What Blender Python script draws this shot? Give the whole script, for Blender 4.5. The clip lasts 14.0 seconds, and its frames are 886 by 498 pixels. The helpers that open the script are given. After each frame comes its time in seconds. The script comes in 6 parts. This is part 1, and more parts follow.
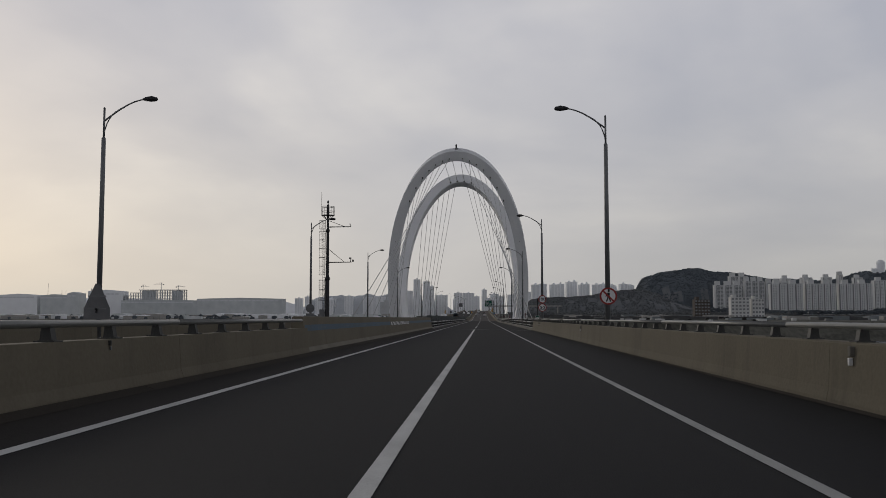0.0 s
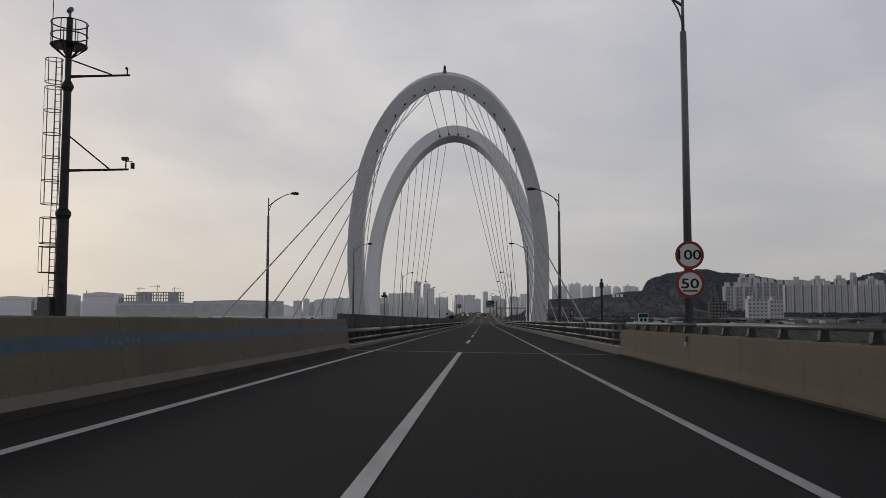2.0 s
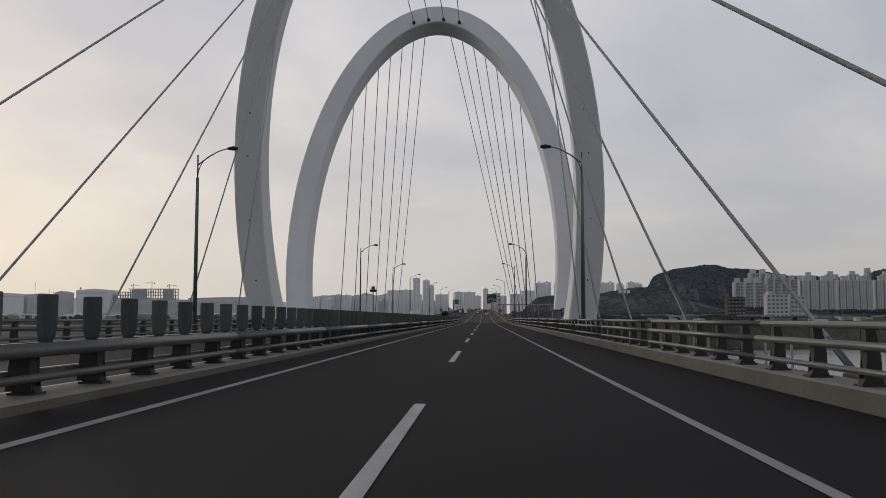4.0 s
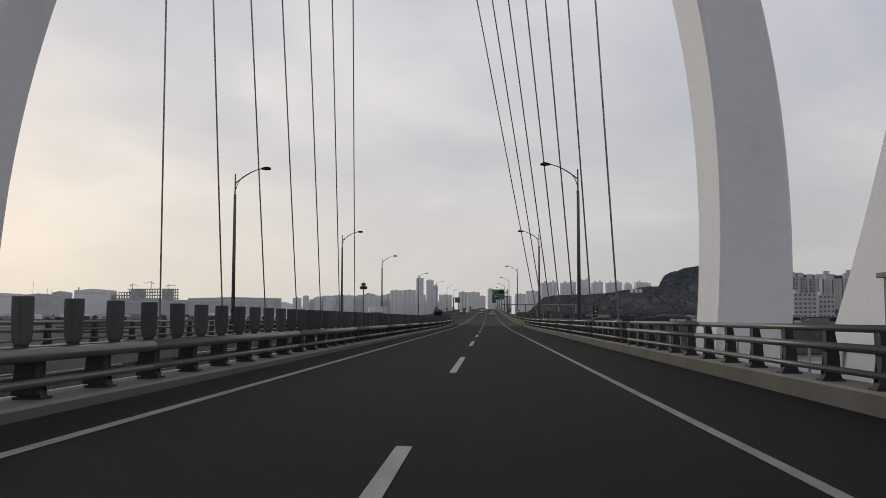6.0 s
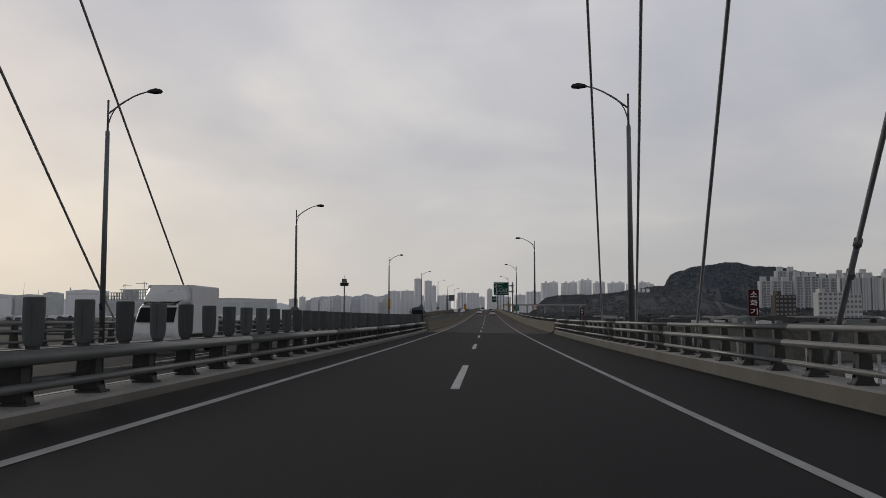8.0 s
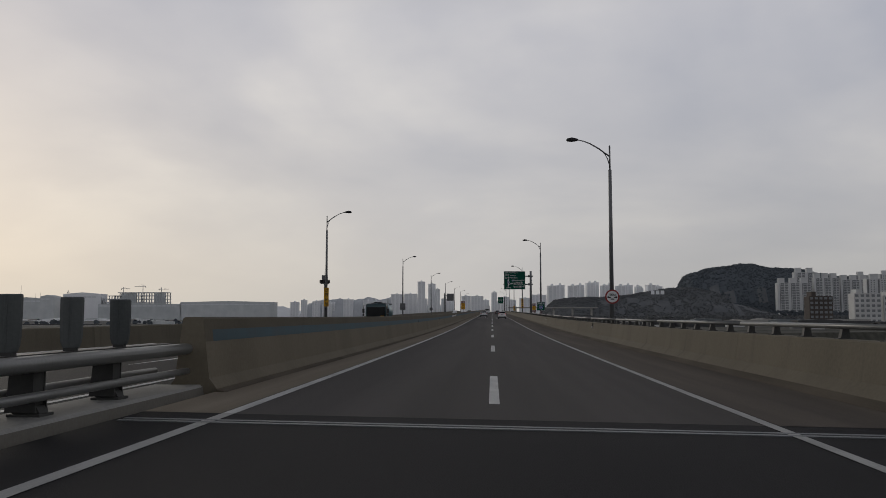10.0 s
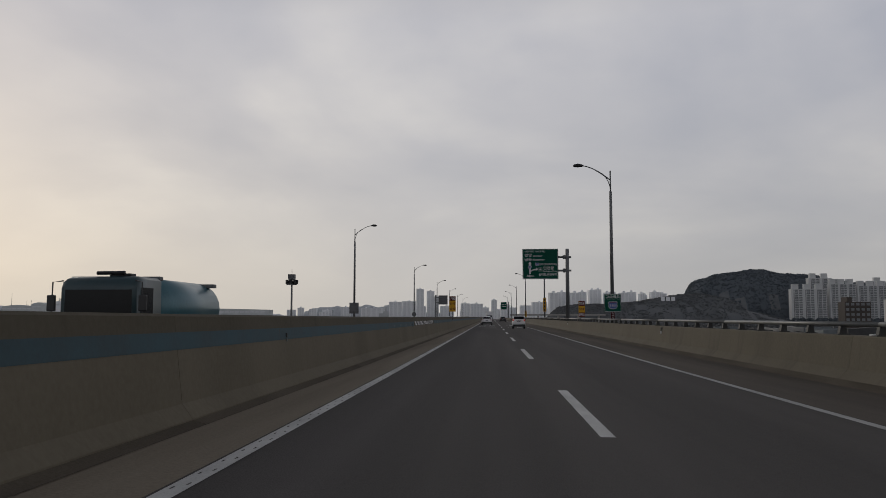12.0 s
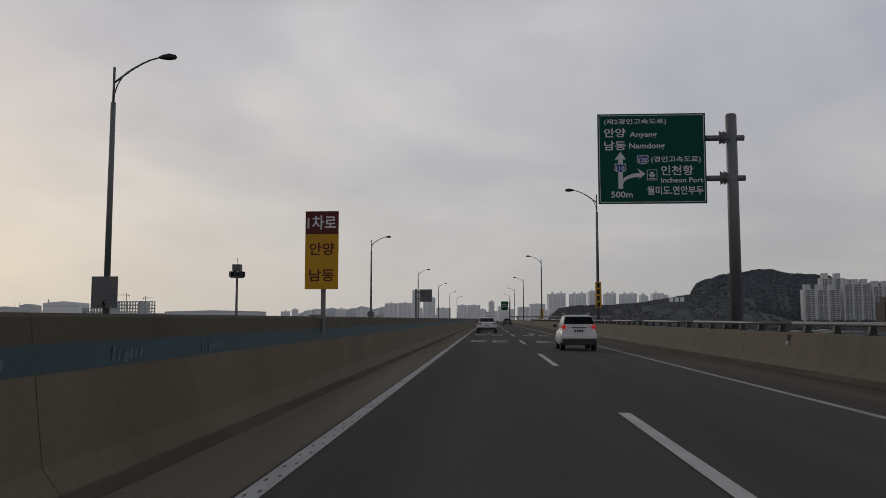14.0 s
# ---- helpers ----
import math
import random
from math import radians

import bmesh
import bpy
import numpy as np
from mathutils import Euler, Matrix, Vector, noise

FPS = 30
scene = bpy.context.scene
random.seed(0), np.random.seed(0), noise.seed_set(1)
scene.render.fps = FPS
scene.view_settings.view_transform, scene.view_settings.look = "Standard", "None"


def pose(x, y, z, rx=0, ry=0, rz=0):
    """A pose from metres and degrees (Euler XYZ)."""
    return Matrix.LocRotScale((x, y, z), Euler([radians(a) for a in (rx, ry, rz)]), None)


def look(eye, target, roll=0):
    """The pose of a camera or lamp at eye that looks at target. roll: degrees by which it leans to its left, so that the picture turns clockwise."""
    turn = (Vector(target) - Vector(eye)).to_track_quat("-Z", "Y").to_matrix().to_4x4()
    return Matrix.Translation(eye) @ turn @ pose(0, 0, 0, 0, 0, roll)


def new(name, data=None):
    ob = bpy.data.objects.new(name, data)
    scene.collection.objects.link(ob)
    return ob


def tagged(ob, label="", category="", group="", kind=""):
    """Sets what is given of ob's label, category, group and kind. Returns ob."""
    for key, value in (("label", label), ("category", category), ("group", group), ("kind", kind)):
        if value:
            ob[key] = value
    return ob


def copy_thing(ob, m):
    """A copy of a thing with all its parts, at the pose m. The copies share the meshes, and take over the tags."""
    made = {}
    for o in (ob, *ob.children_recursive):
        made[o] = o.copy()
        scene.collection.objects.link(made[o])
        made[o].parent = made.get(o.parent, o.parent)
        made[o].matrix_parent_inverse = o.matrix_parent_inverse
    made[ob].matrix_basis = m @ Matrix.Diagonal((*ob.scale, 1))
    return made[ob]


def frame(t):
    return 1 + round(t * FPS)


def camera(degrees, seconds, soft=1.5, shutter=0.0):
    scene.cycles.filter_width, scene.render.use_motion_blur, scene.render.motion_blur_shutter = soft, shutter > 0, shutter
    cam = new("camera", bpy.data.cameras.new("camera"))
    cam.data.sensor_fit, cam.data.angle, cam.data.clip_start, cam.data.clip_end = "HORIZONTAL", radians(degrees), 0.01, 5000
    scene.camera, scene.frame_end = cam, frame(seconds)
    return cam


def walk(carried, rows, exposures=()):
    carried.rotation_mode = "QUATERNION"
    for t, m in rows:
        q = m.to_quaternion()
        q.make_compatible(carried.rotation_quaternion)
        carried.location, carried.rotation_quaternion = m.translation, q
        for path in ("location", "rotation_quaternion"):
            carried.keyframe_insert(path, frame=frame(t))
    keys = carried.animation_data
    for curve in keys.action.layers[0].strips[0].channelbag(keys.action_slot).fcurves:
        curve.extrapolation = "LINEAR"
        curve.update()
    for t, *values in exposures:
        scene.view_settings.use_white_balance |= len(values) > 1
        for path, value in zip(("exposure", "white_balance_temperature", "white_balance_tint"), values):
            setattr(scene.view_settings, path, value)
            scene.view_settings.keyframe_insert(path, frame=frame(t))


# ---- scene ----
# The road falls by 0.8 % over the bridge, then swings up; it falls 1.6 % from the median to its outer edge.
SLOPE = -0.0077
SAG_A, SAG_B, SAG = 290.0, 430.0, 0.0165
CROSS = 0.016
MID = -5.2          # middle of the median between the two carriageways


def on(y):
    """Height of the line of the road at y."""
    a = min(max(y - SAG_A, 0.0), SAG_B - SAG_A)
    return SLOPE * y + SAG * a * a / (SAG_B - SAG_A) / 2 + SAG * max(y - SAG_B, 0.0)


def fall(y):
    """Slope of the road at y."""
    return SLOPE + SAG * min(max((y - SAG_A) / (SAG_B - SAG_A), 0.0), 1.0)


cam = camera(55.0, 14.0, soft=0.6)
# seconds, place and way of view in the frame of the road, roll
PATH = [
    (0, (0.874, 9.29, 1.314), (-0.0922, 1.9979, 0.1620), 0.0),
    (0.5, (0.876, 24.85, 1.316), (-0.0909, 1.9979, 0.1637), 0.0),
    (1, (0.885, 40.45, 1.315), (-0.0916, 1.9979, 0.1639), 0.0),
    (1.5, (0.904, 56.08, 1.333), (-0.0947, 1.9978, 0.1650), 0.0),
    (2, (0.939, 71.84, 1.301), (-0.0949, 1.9977, 0.1683), 0.0),
    (4.5, (0.947, 152.85, 1.303), (-0.0964, 1.9977, 0.1612), 0.0),
    (5, (0.911, 168.96, 1.321), (-0.0996, 1.9975, 0.1638), 0.0),
    (5.5, (0.884, 185.07, 1.299), (-0.1032, 1.9973, 0.1688), 0.0),
    (6, (0.872, 201.23, 1.320), (-0.1063, 1.9972, 0.1632), 0.0),
    (6.5, (0.842, 217.43, 1.299), (-0.1139, 1.9968, 0.1659), 0.0),
    (7, (0.772, 233.69, 1.323), (-0.1109, 1.9969, 0.1667), 0.0),
    (7.5, (0.696, 250.06, 1.316), (-0.1084, 1.9971, 0.1668), 0.0),
    (8, (0.631, 266.47, 1.317), (-0.1044, 1.9973, 0.1659), 0.0),
    (8.5, (0.590, 282.95, 1.321), (-0.1011, 1.9974, 0.1621), 0.0),
    (11, (-0.668, 364.45, 1.326), (-0.1221, 1.9963, 0.1645), 0.0),
    (11.5, (-0.981, 380.66, 1.315), (-0.1211, 1.9963, 0.1629), 0.0),
    (12, (-1.284, 396.78, 1.296), (-0.1135, 1.9968, 0.1676), 0.0),
    (12.5, (-1.509, 412.90, 1.315), (-0.1186, 1.9965, 0.1658), 0.0),
    (13, (-1.681, 429.04, 1.324), (-0.1061, 1.9972, 0.1625), 0.0),
    (13.5, (-1.787, 445.12, 1.339), (-0.1079, 1.9971, 0.1659), 0.0),
    (14, (-1.888, 461.13, 1.322), (-0.1071, 1.9971, 0.1642), 0.0),
]

def row_pose(e, d, roll):
    eye = Vector((e[0], e[1], e[2] + on(e[1])))
    g = (e[0] + d[0], e[1] + d[1], e[2] + d[2] + on(e[1]) + d[1] * fall(e[1]))
    return look(eye, g, roll)


walk(cam, [(t, row_pose(e, d, r)) for t, e, d, r in PATH],
     ((0, 0.03), (2.0, 0.06), (4.3, 0.16), (5.0, 0.2), (5.5, 0.26), (6.5, 0.2), (7.0, 0.12), (8.0, 0.08), (8.7, 0.07), (10.8, 0.0), (12.5, -0.03), (14.0, -0.06)))

# ---- sky and sun ----
SUN_AZ = radians(-38)      # to the left of the road's way
SUN_EL = radians(13)
world = bpy.data.worlds.new("overcast_sky")
scene.world = world
world.use_nodes = True
wt = world.node_tree
wt.nodes.clear()


def wn(kind, **kw):
    n = wt.nodes.new(kind)
    for k, v in kw.items():
        n.inputs[k].default_value = v
    return n


w_out = wt.nodes.new("ShaderNodeOutputWorld")
w_bg = wn("ShaderNodeBackground", Strength=1.0)
wt.links.new(w_bg.outputs[0], w_out.inputs[0])
w_tc = wt.nodes.new("ShaderNodeTexCoord")
w_sky = wt.nodes.new("ShaderNodeTexSky")
w_sky.sky_type = "NISHITA"
w_sky.sun_disc = False
w_sky.sun_elevation = SUN_EL
w_sky.sun_rotation = SUN_AZ
w_sky.air_density, w_sky.dust_density = 1.0, 4.0
w_skys = wn("ShaderNodeVectorMath")
w_skys.operation = "SCALE"
w_skys.inputs["Scale"].default_value = 0.06
wt.links.new(w_sky.outputs[0], w_skys.inputs[0])
w_sep = wt.nodes.new("ShaderNodeSeparateXYZ")
wt.links.new(w_tc.outputs["Generated"], w_sep.inputs[0])


def w_math(op, a, b=None, clamp=False):
    n = wt.nodes.new("ShaderNodeMath")
    n.operation = op
    n.use_clamp = clamp
    for i, v in enumerate((a, b)):
        if v is None:
            continue
        if isinstance(v, (int, float)):
            n.inputs[i].default_value = v
        else:
            wt.links.new(v, n.inputs[i])
    return n.outputs[0]


def w_ramp(fac, stops):
    n = wt.nodes.new("ShaderNodeValToRGB")
    while len(n.color_ramp.elements) < len(stops):
        n.color_ramp.elements.new(0.5)
    for e, (p, c) in zip(n.color_ramp.elements, stops):
        e.position = p
        e.color = (*c, 1)
    wt.links.new(fac, n.inputs[0])
    return n.outputs[0]


def w_mix(fac, a, b, blend="MIX"):
    n = wt.nodes.new("ShaderNodeMix")
    n.data_type, n.blend_type = "RGBA", blend
    for s, v in ((n.inputs[0], fac), (n.inputs[6], a), (n.inputs[7], b)):
        if isinstance(v, (int, float)):
            s.default_value = v
        elif isinstance(v, tuple):
            s.default_value = (*v, 1)
        else:
            wt.links.new(v, s)
    return n.outputs[2]


# the cloud deck: soft layers that close up towards the horizon
w_el = w_math("MAXIMUM", w_sep.outputs[2], 0.0)
w_div = w_math("ADD", w_el, 0.3)
w_u = w_math("DIVIDE", w_sep.outputs[0], w_div)
w_v = w_math("DIVIDE", w_sep.outputs[1], w_div)
w_cmb = wt.nodes.new("ShaderNodeCombineXYZ")
wt.links.new(w_u, w_cmb.inputs[0])
wt.links.new(w_v, w_cmb.inputs[1])
w_n1 = wn("ShaderNodeTexNoise", Scale=1.15, Detail=5.0, Roughness=0.45, Distortion=0.5)
wt.links.new(w_cmb.outputs[0], w_n1.inputs["Vector"])
w_n2 = wn("ShaderNodeTexNoise", Scale=4.0, Detail=4.0, Roughness=0.5)
wt.links.new(w_cmb.outputs[0], w_n2.inputs["Vector"])
w_tex = w_math("ADD", w_math("MULTIPLY", w_n1.outputs[0], 0.82), w_math("MULTIPLY", w_n2.outputs[0], 0.18))
w_cloud = w_ramp(w_tex, ((0.38, (0.44, 0.454, 0.512)), (0.5, (0.54, 0.54, 0.575)), (0.60, (0.67, 0.655, 0.655))))
# nearness to the sun's side of the sky
w_sx, w_sy = math.sin(SUN_AZ), math.cos(SUN_AZ)
w_dot = w_math("ADD", w_math("MULTIPLY", w_sep.outputs[0], w_sx), w_math("MULTIPLY", w_sep.outputs[1], w_sy))
w_glow = w_math("POWER", w_math("MAXIMUM", w_dot, 0.0), 4.5)
w_low = w_math("POWER", w_math("SUBTRACT", 1.0, w_math("MULTIPLY", w_el, 2.3), True), 1.9)
w_hor = w_ramp(w_glow, ((0.0, (0.385, 0.383, 0.38)), (0.4, (0.545, 0.527, 0.503)), (1.0, (0.655, 0.605, 0.525))))
# the unseen sky overhead is dimmed so that less light falls on the road
w_overhead_dim = w_ramp(w_el, ((0.0, (1, 1, 1)), (0.34, (0.97, 0.97, 0.98)), (0.6, (0.38, 0.39, 0.41)), (1.0, (0.17, 0.175, 0.19))))
w_clouds = w_mix(w_low, w_mix(1.0, w_cloud, w_overhead_dim, "MULTIPLY"), w_hor)
w_all = w_mix(0.95, w_skys.outputs[0], w_clouds)
wt.links.new(w_all, w_bg.inputs[0])

sun = new("sun", bpy.data.lights.new("sun", "SUN"))
sun.data.energy = 0.42
sun.data.angle = radians(14)
sun.data.color = (1.0, 0.93, 0.82)
sun.matrix_world = look((0, 0, 0), (-math.sin(SUN_AZ) * math.cos(SUN_EL), -math.cos(SUN_AZ) * math.cos(SUN_EL), -math.sin(SUN_EL)))


# ---- materials ----
def material(name, dark, light, rough=0.7, metal=0.0, scale=3.0, fine=40.0, bump=0.1, stretch=(1, 1, 1), mid=0.5, wide=0.18, by_object=0.0, spec=0.3):
    """A surface that varies between two colours at two scales, with fine relief."""
    m = bpy.data.materials.new(name)
    m.use_nodes = True
    nt = m.node_tree
    bsdf = nt.nodes["Principled BSDF"]
    tc = nt.nodes.new("ShaderNodeTexCoord")
    mp = nt.nodes.new("ShaderNodeMapping")
    mp.inputs["Scale"].default_value = stretch
    nt.links.new(tc.outputs["Object"], mp.inputs[0])
    n1 = nt.nodes.new("ShaderNodeTexNoise")
    n1.inputs["Scale"].default_value, n1.inputs["Detail"].default_value = scale, 5
    n2 = nt.nodes.new("ShaderNodeTexNoise")
    n2.inputs["Scale"].default_value, n2.inputs["Detail"].default_value = fine, 3
    nt.links.new(mp.outputs[0], n1.inputs["Vector"])
    nt.links.new(tc.outputs["Object"], n2.inputs["Vector"])
    add = nt.nodes.new("ShaderNodeMix")
    add.data_type = "FLOAT"
    add.inputs[0].default_value = 0.3
    nt.links.new(n1.outputs[0], add.inputs[2])
    nt.links.new(n2.outputs[0], add.inputs[3])
    fac = add.outputs[0]
    if by_object:
        info = nt.nodes.new("ShaderNodeObjectInfo")
        ma = nt.nodes.new("ShaderNodeMath")
        ma.operation = "MULTIPLY_ADD"
        ma.inputs[1].default_value = by_object
        nt.links.new(info.outputs["Random"], ma.inputs[0])
        nt.links.new(fac, ma.inputs[2])
        sb = nt.nodes.new("ShaderNodeMath")
        sb.operation = "SUBTRACT"
        sb.inputs[1].default_value = by_object / 2
        nt.links.new(ma.outputs[0], sb.inputs[0])
        fac = sb.outputs[0]
    mr = nt.nodes.new("ShaderNodeMapRange")
    mr.inputs["From Min"].default_value, mr.inputs["From Max"].default_value = mid - wide, mid + wide
    nt.links.new(fac, mr.inputs[0])
    mx = nt.nodes.new("ShaderNodeMix")
    mx.data_type = "RGBA"
    mx.inputs[6].default_value, mx.inputs[7].default_value = (*dark, 1), (*light, 1)
    nt.links.new(mr.outputs[0], mx.inputs[0])
    nt.links.new(mx.outputs[2], bsdf.inputs["Base Color"])
    bsdf.inputs["Metallic"].default_value = metal
    bsdf.inputs["Specular IOR Level"].default_value = spec
    rr = nt.nodes.new("ShaderNodeMapRange")
    rr.inputs["To Min"].default_value, rr.inputs["To Max"].default_value = max(rough - 0.1, 0.02), min(rough + 0.1, 1)
    nt.links.new(n1.outputs[0], rr.inputs[0])
    nt.links.new(rr.outputs[0], bsdf.inputs["Roughness"])
    if bump:
        bp = nt.nodes.new("ShaderNodeBump")
        bp.inputs["Strength"].default_value = bump
        bp.inputs["Distance"].default_value = 0.02
        nt.links.new(n2.outputs[0], bp.inputs["Height"])
        nt.links.new(bp.outputs[0], bsdf.inputs["Normal"])
    return m


ASPHALT = material("asphalt", (0.0185, 0.0185, 0.020), (0.034, 0.0335, 0.034), 0.75, 0, 1.0, 60, 0.4, (0.5, 0.03, 1), spec=0.05)
ASPHALT_BRIDGE = material("bridge_asphalt", (0.021, 0.0205, 0.0215), (0.038, 0.037, 0.0375), 0.75, 0, 1.0, 60, 0.4, (0.5, 0.03, 1), spec=0.05)
LINE_WORN = material("worn_road_paint", (0.27, 0.27, 0.262), (0.48, 0.48, 0.465), 0.7, 0, 3.0, 45, 0.3, (1, 0.3, 1), mid=0.46)
ASPHALT_OLD = material("worn_asphalt", (0.074, 0.069, 0.066), (0.135, 0.125, 0.119), 0.8, 0, 1.0, 60, 0.4, (0.8, 0.02, 1), spec=0.05)
DUST = material("dusty_edge", (0.028, 0.026, 0.025), (0.048, 0.043, 0.040), 0.9, 0, 1.0, 30, 0.4, (1.5, 0.08, 1), spec=0.1)
DUST_OLD = material("dusty_shoulder", (0.185, 0.157, 0.12), (0.305, 0.262, 0.206), 0.9, 0, 1.0, 30, 0.4, (1.5, 0.06, 1), spec=0.1)
DUST_MID = material("dusty_worn_asphalt", (0.092, 0.081, 0.072), (0.165, 0.144, 0.122), 0.9, 0, 1.0, 30, 0.4, (1.1, 0.05, 1), spec=0.05)
CONCRETE = material("barrier_concrete", (0.107, 0.094, 0.069), (0.18, 0.16, 0.121), 0.85, 0, 0.55, 14, 0.3, (1, 0.8, 0.5), by_object=0.15, spec=0.2, wide=0.24)


def add_drips(m, colour, fine=1.9, lo=0.58, hi=0.8):
    """Dark runs of dirt down a wall, where a narrow noise is high."""
    nt = m.node_tree
    tc = nt.nodes.new("ShaderNodeTexCoord")
    info = nt.nodes.new("ShaderNodeObjectInfo")
    sc = nt.nodes.new("ShaderNodeVectorMath")
    sc.operation = "MULTIPLY_ADD"
    sc.inputs[1].default_value = (0.3, fine, 0.35)
    nt.links.new(tc.outputs["Object"], sc.inputs[0])
    rnd = nt.nodes.new("ShaderNodeVectorMath")
    rnd.operation = "SCALE"
    rnd.inputs[0].default_value = (7.0, 31.0, 5.0)
    nt.links.new(info.outputs["Random"], rnd.inputs["Scale"])
    nt.links.new(rnd.outputs[0], sc.inputs[2])
    n = nt.nodes.new("ShaderNodeTexNoise")
    n.inputs["Scale"].default_value, n.inputs["Detail"].default_value = 1.0, 4
    nt.links.new(sc.outputs[0], n.inputs["Vector"])
    mr = nt.nodes.new("ShaderNodeMapRange")
    mr.inputs["From Min"].default_value, mr.inputs["From Max"].default_value = lo, hi
    mr.inputs["To Max"].default_value = 0.4
    nt.links.new(n.outputs[0], mr.inputs[0])
    bsdf = nt.nodes["Principled BSDF"]
    src = bsdf.inputs["Base Color"].links[0].from_socket
    mx = nt.nodes.new("ShaderNodeMix")
    mx.data_type = "RGBA"
    mx.inputs[7].default_value = (*colour, 1)
    nt.links.new(mr.outputs[0], mx.inputs[0])
    nt.links.new(src, mx.inputs[6])
    nt.links.new(mx.outputs[2], bsdf.inputs["Base Color"])


add_drips(CONCRETE, (0.055, 0.05, 0.042))
CONCRETE_DARK = material("dark_barrier_concrete", (0.082, 0.071, 0.051), (0.133, 0.117, 0.088), 0.85, 0, 0.55, 14, 0.3, (1, 0.8, 0.5), by_object=0.12, spec=0.2, wide=0.24)
add_drips(CONCRETE_DARK, (0.05, 0.045, 0.037))
CONCRETE_LOWER = material("pale_lower_concrete", (0.128, 0.111, 0.08), (0.205, 0.18, 0.136), 0.85, 0, 0.55, 14, 0.3, (1, 0.8, 0.5), by_object=0.12, spec=0.15, wide=0.24)
CURB_PALE = material("pale_wall_foot", (0.155, 0.142, 0.115), (0.24, 0.222, 0.185), 0.9, 0, 1.0, 20, 0.3, (1, 0.5, 0.5), spec=0.1)
# for the kerb tops: the brightness of the sky is put into the colour
SKYLIT_CAP = material("skylit_cap_concrete", (0.25, 0.246, 0.23), (0.37, 0.365, 0.345), 0.85, 0, 1.0, 20, 0.3, (1, 0.5, 0.5), spec=0.2)
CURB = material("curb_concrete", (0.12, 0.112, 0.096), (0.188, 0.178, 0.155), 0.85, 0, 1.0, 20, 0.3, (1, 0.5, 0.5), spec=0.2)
DECK = material("deck_concrete", (0.30, 0.29, 0.27), (0.40, 0.39, 0.37), 0.9, 0, 0.4, 10, 0.2)
LINE = material("road_paint", (0.40, 0.40, 0.39), (0.66, 0.66, 0.64), 0.7, 0, 3.0, 45, 0.3, (1, 0.3, 1), mid=0.44)
STEEL = material("painted_rail_steel", (0.125, 0.128, 0.125), (0.195, 0.198, 0.192), 0.4, 0.25, 2.0, 25, 0.08, (1, 0.3, 1), by_object=0.02)
POST = material("post_steel", (0.034, 0.034, 0.033), (0.062, 0.062, 0.059), 0.6, 0.2, 2.0, 25, 0.1, by_object=0.1)
GALV = material("galvanised_steel", (0.13, 0.135, 0.14), (0.20, 0.205, 0.21), 0.5, 0.5, 2.0, 25, 0.05, (1, 1, 0.2))
DARKMETAL = material("dark_metal", (0.02, 0.02, 0.022), (0.045, 0.045, 0.048), 0.5, 0.4, 4.0, 40, 0.05)
ARCH = material("arch_white_paint", (0.72, 0.725, 0.74), (0.84, 0.84, 0.85), 0.5, 0, 0.25, 3, 0.03, (1, 1, 0.3), spec=0.4)
CABLE = material("cable_sheath", (0.40, 0.40, 0.40), (0.54, 0.54, 0.53), 0.5, 0, 2.0, 30, 0.0)
PADDLE = material("screen_plastic", (0.058, 0.065, 0.066), (0.1, 0.108, 0.107), 0.6, 0, 2.5, 30, 0.1, (1, 1, 0.4), by_object=0.35)
BLUE_NEAR = material("lighter_blue_paint", (0.062, 0.092, 0.12), (0.08, 0.135, 0.19), 0.7, 0, 1.5, 20, 0.1, (1, 1, 0.4))
BLUE = material("blue_band_paint", (0.045, 0.072, 0.083), (0.052, 0.105, 0.13), 0.7, 0, 1.5, 20, 0.1, (1, 1, 0.4))
GREEN = material("green_sign_sheet", (0.004, 0.062, 0.042), (0.006, 0.08, 0.055), 0.6, 0, 2, 30, 0, spec=0.1)
WHITE = material("white_sign_sheet", (0.58, 0.58, 0.58), (0.68, 0.68, 0.68), 0.5, 0, 2, 30, 0)
YELLOW = material("yellow_sign_sheet", (0.50, 0.26, 0.008), (0.60, 0.33, 0.012), 0.5, 0, 2, 30, 0)
MAROON = material("maroon_sign_sheet", (0.085, 0.010, 0.009), (0.115, 0.014, 0.012), 0.5, 0, 2, 30, 0)
RED = material("red_sign_sheet", (0.24, 0.028, 0.026), (0.30, 0.036, 0.032), 0.5, 0, 2, 30, 0)
BLACK = material("black_paint", (0.010, 0.010, 0.010), (0.02, 0.02, 0.02), 0.6, 0, 2, 30, 0)
SIGNBACK = material("grey_sign_back", (0.10, 0.10, 0.105), (0.16, 0.16, 0.165), 0.5, 0.4, 2, 30, 0)
SIGNBLUE = material("blue_shield_sheet", (0.02, 0.06, 0.25), (0.03, 0.08, 0.30), 0.5, 0, 2, 30, 0)
GROUND = material("tidal_flat_and_fields", (0.035, 0.038, 0.034), (0.10, 0.098, 0.086), 0.95, 0, 0.012, 0.2, 0.0, (1, 0.35, 1), spec=0.1)
WATER = material("channel_water", (0.10, 0.11, 0.115), (0.14, 0.15, 0.155), 0.25, 0, 0.02, 0.6, 0.1, spec=0.5)
# distance haze is blended into the greys of both woodland materials
HILL_HAZED = material("hazed_wooded_hill", (0.1, 0.115, 0.131), (0.132, 0.149, 0.164), 0.95, 0, 0.03, 0.25, 0.0, spec=0.05)
BARE_HAZED = material("bare_hazed_woodland", (0.118, 0.126, 0.132), (0.165, 0.172, 0.176), 0.95, 0, 0.03, 0.25, 0.0, spec=0.05)
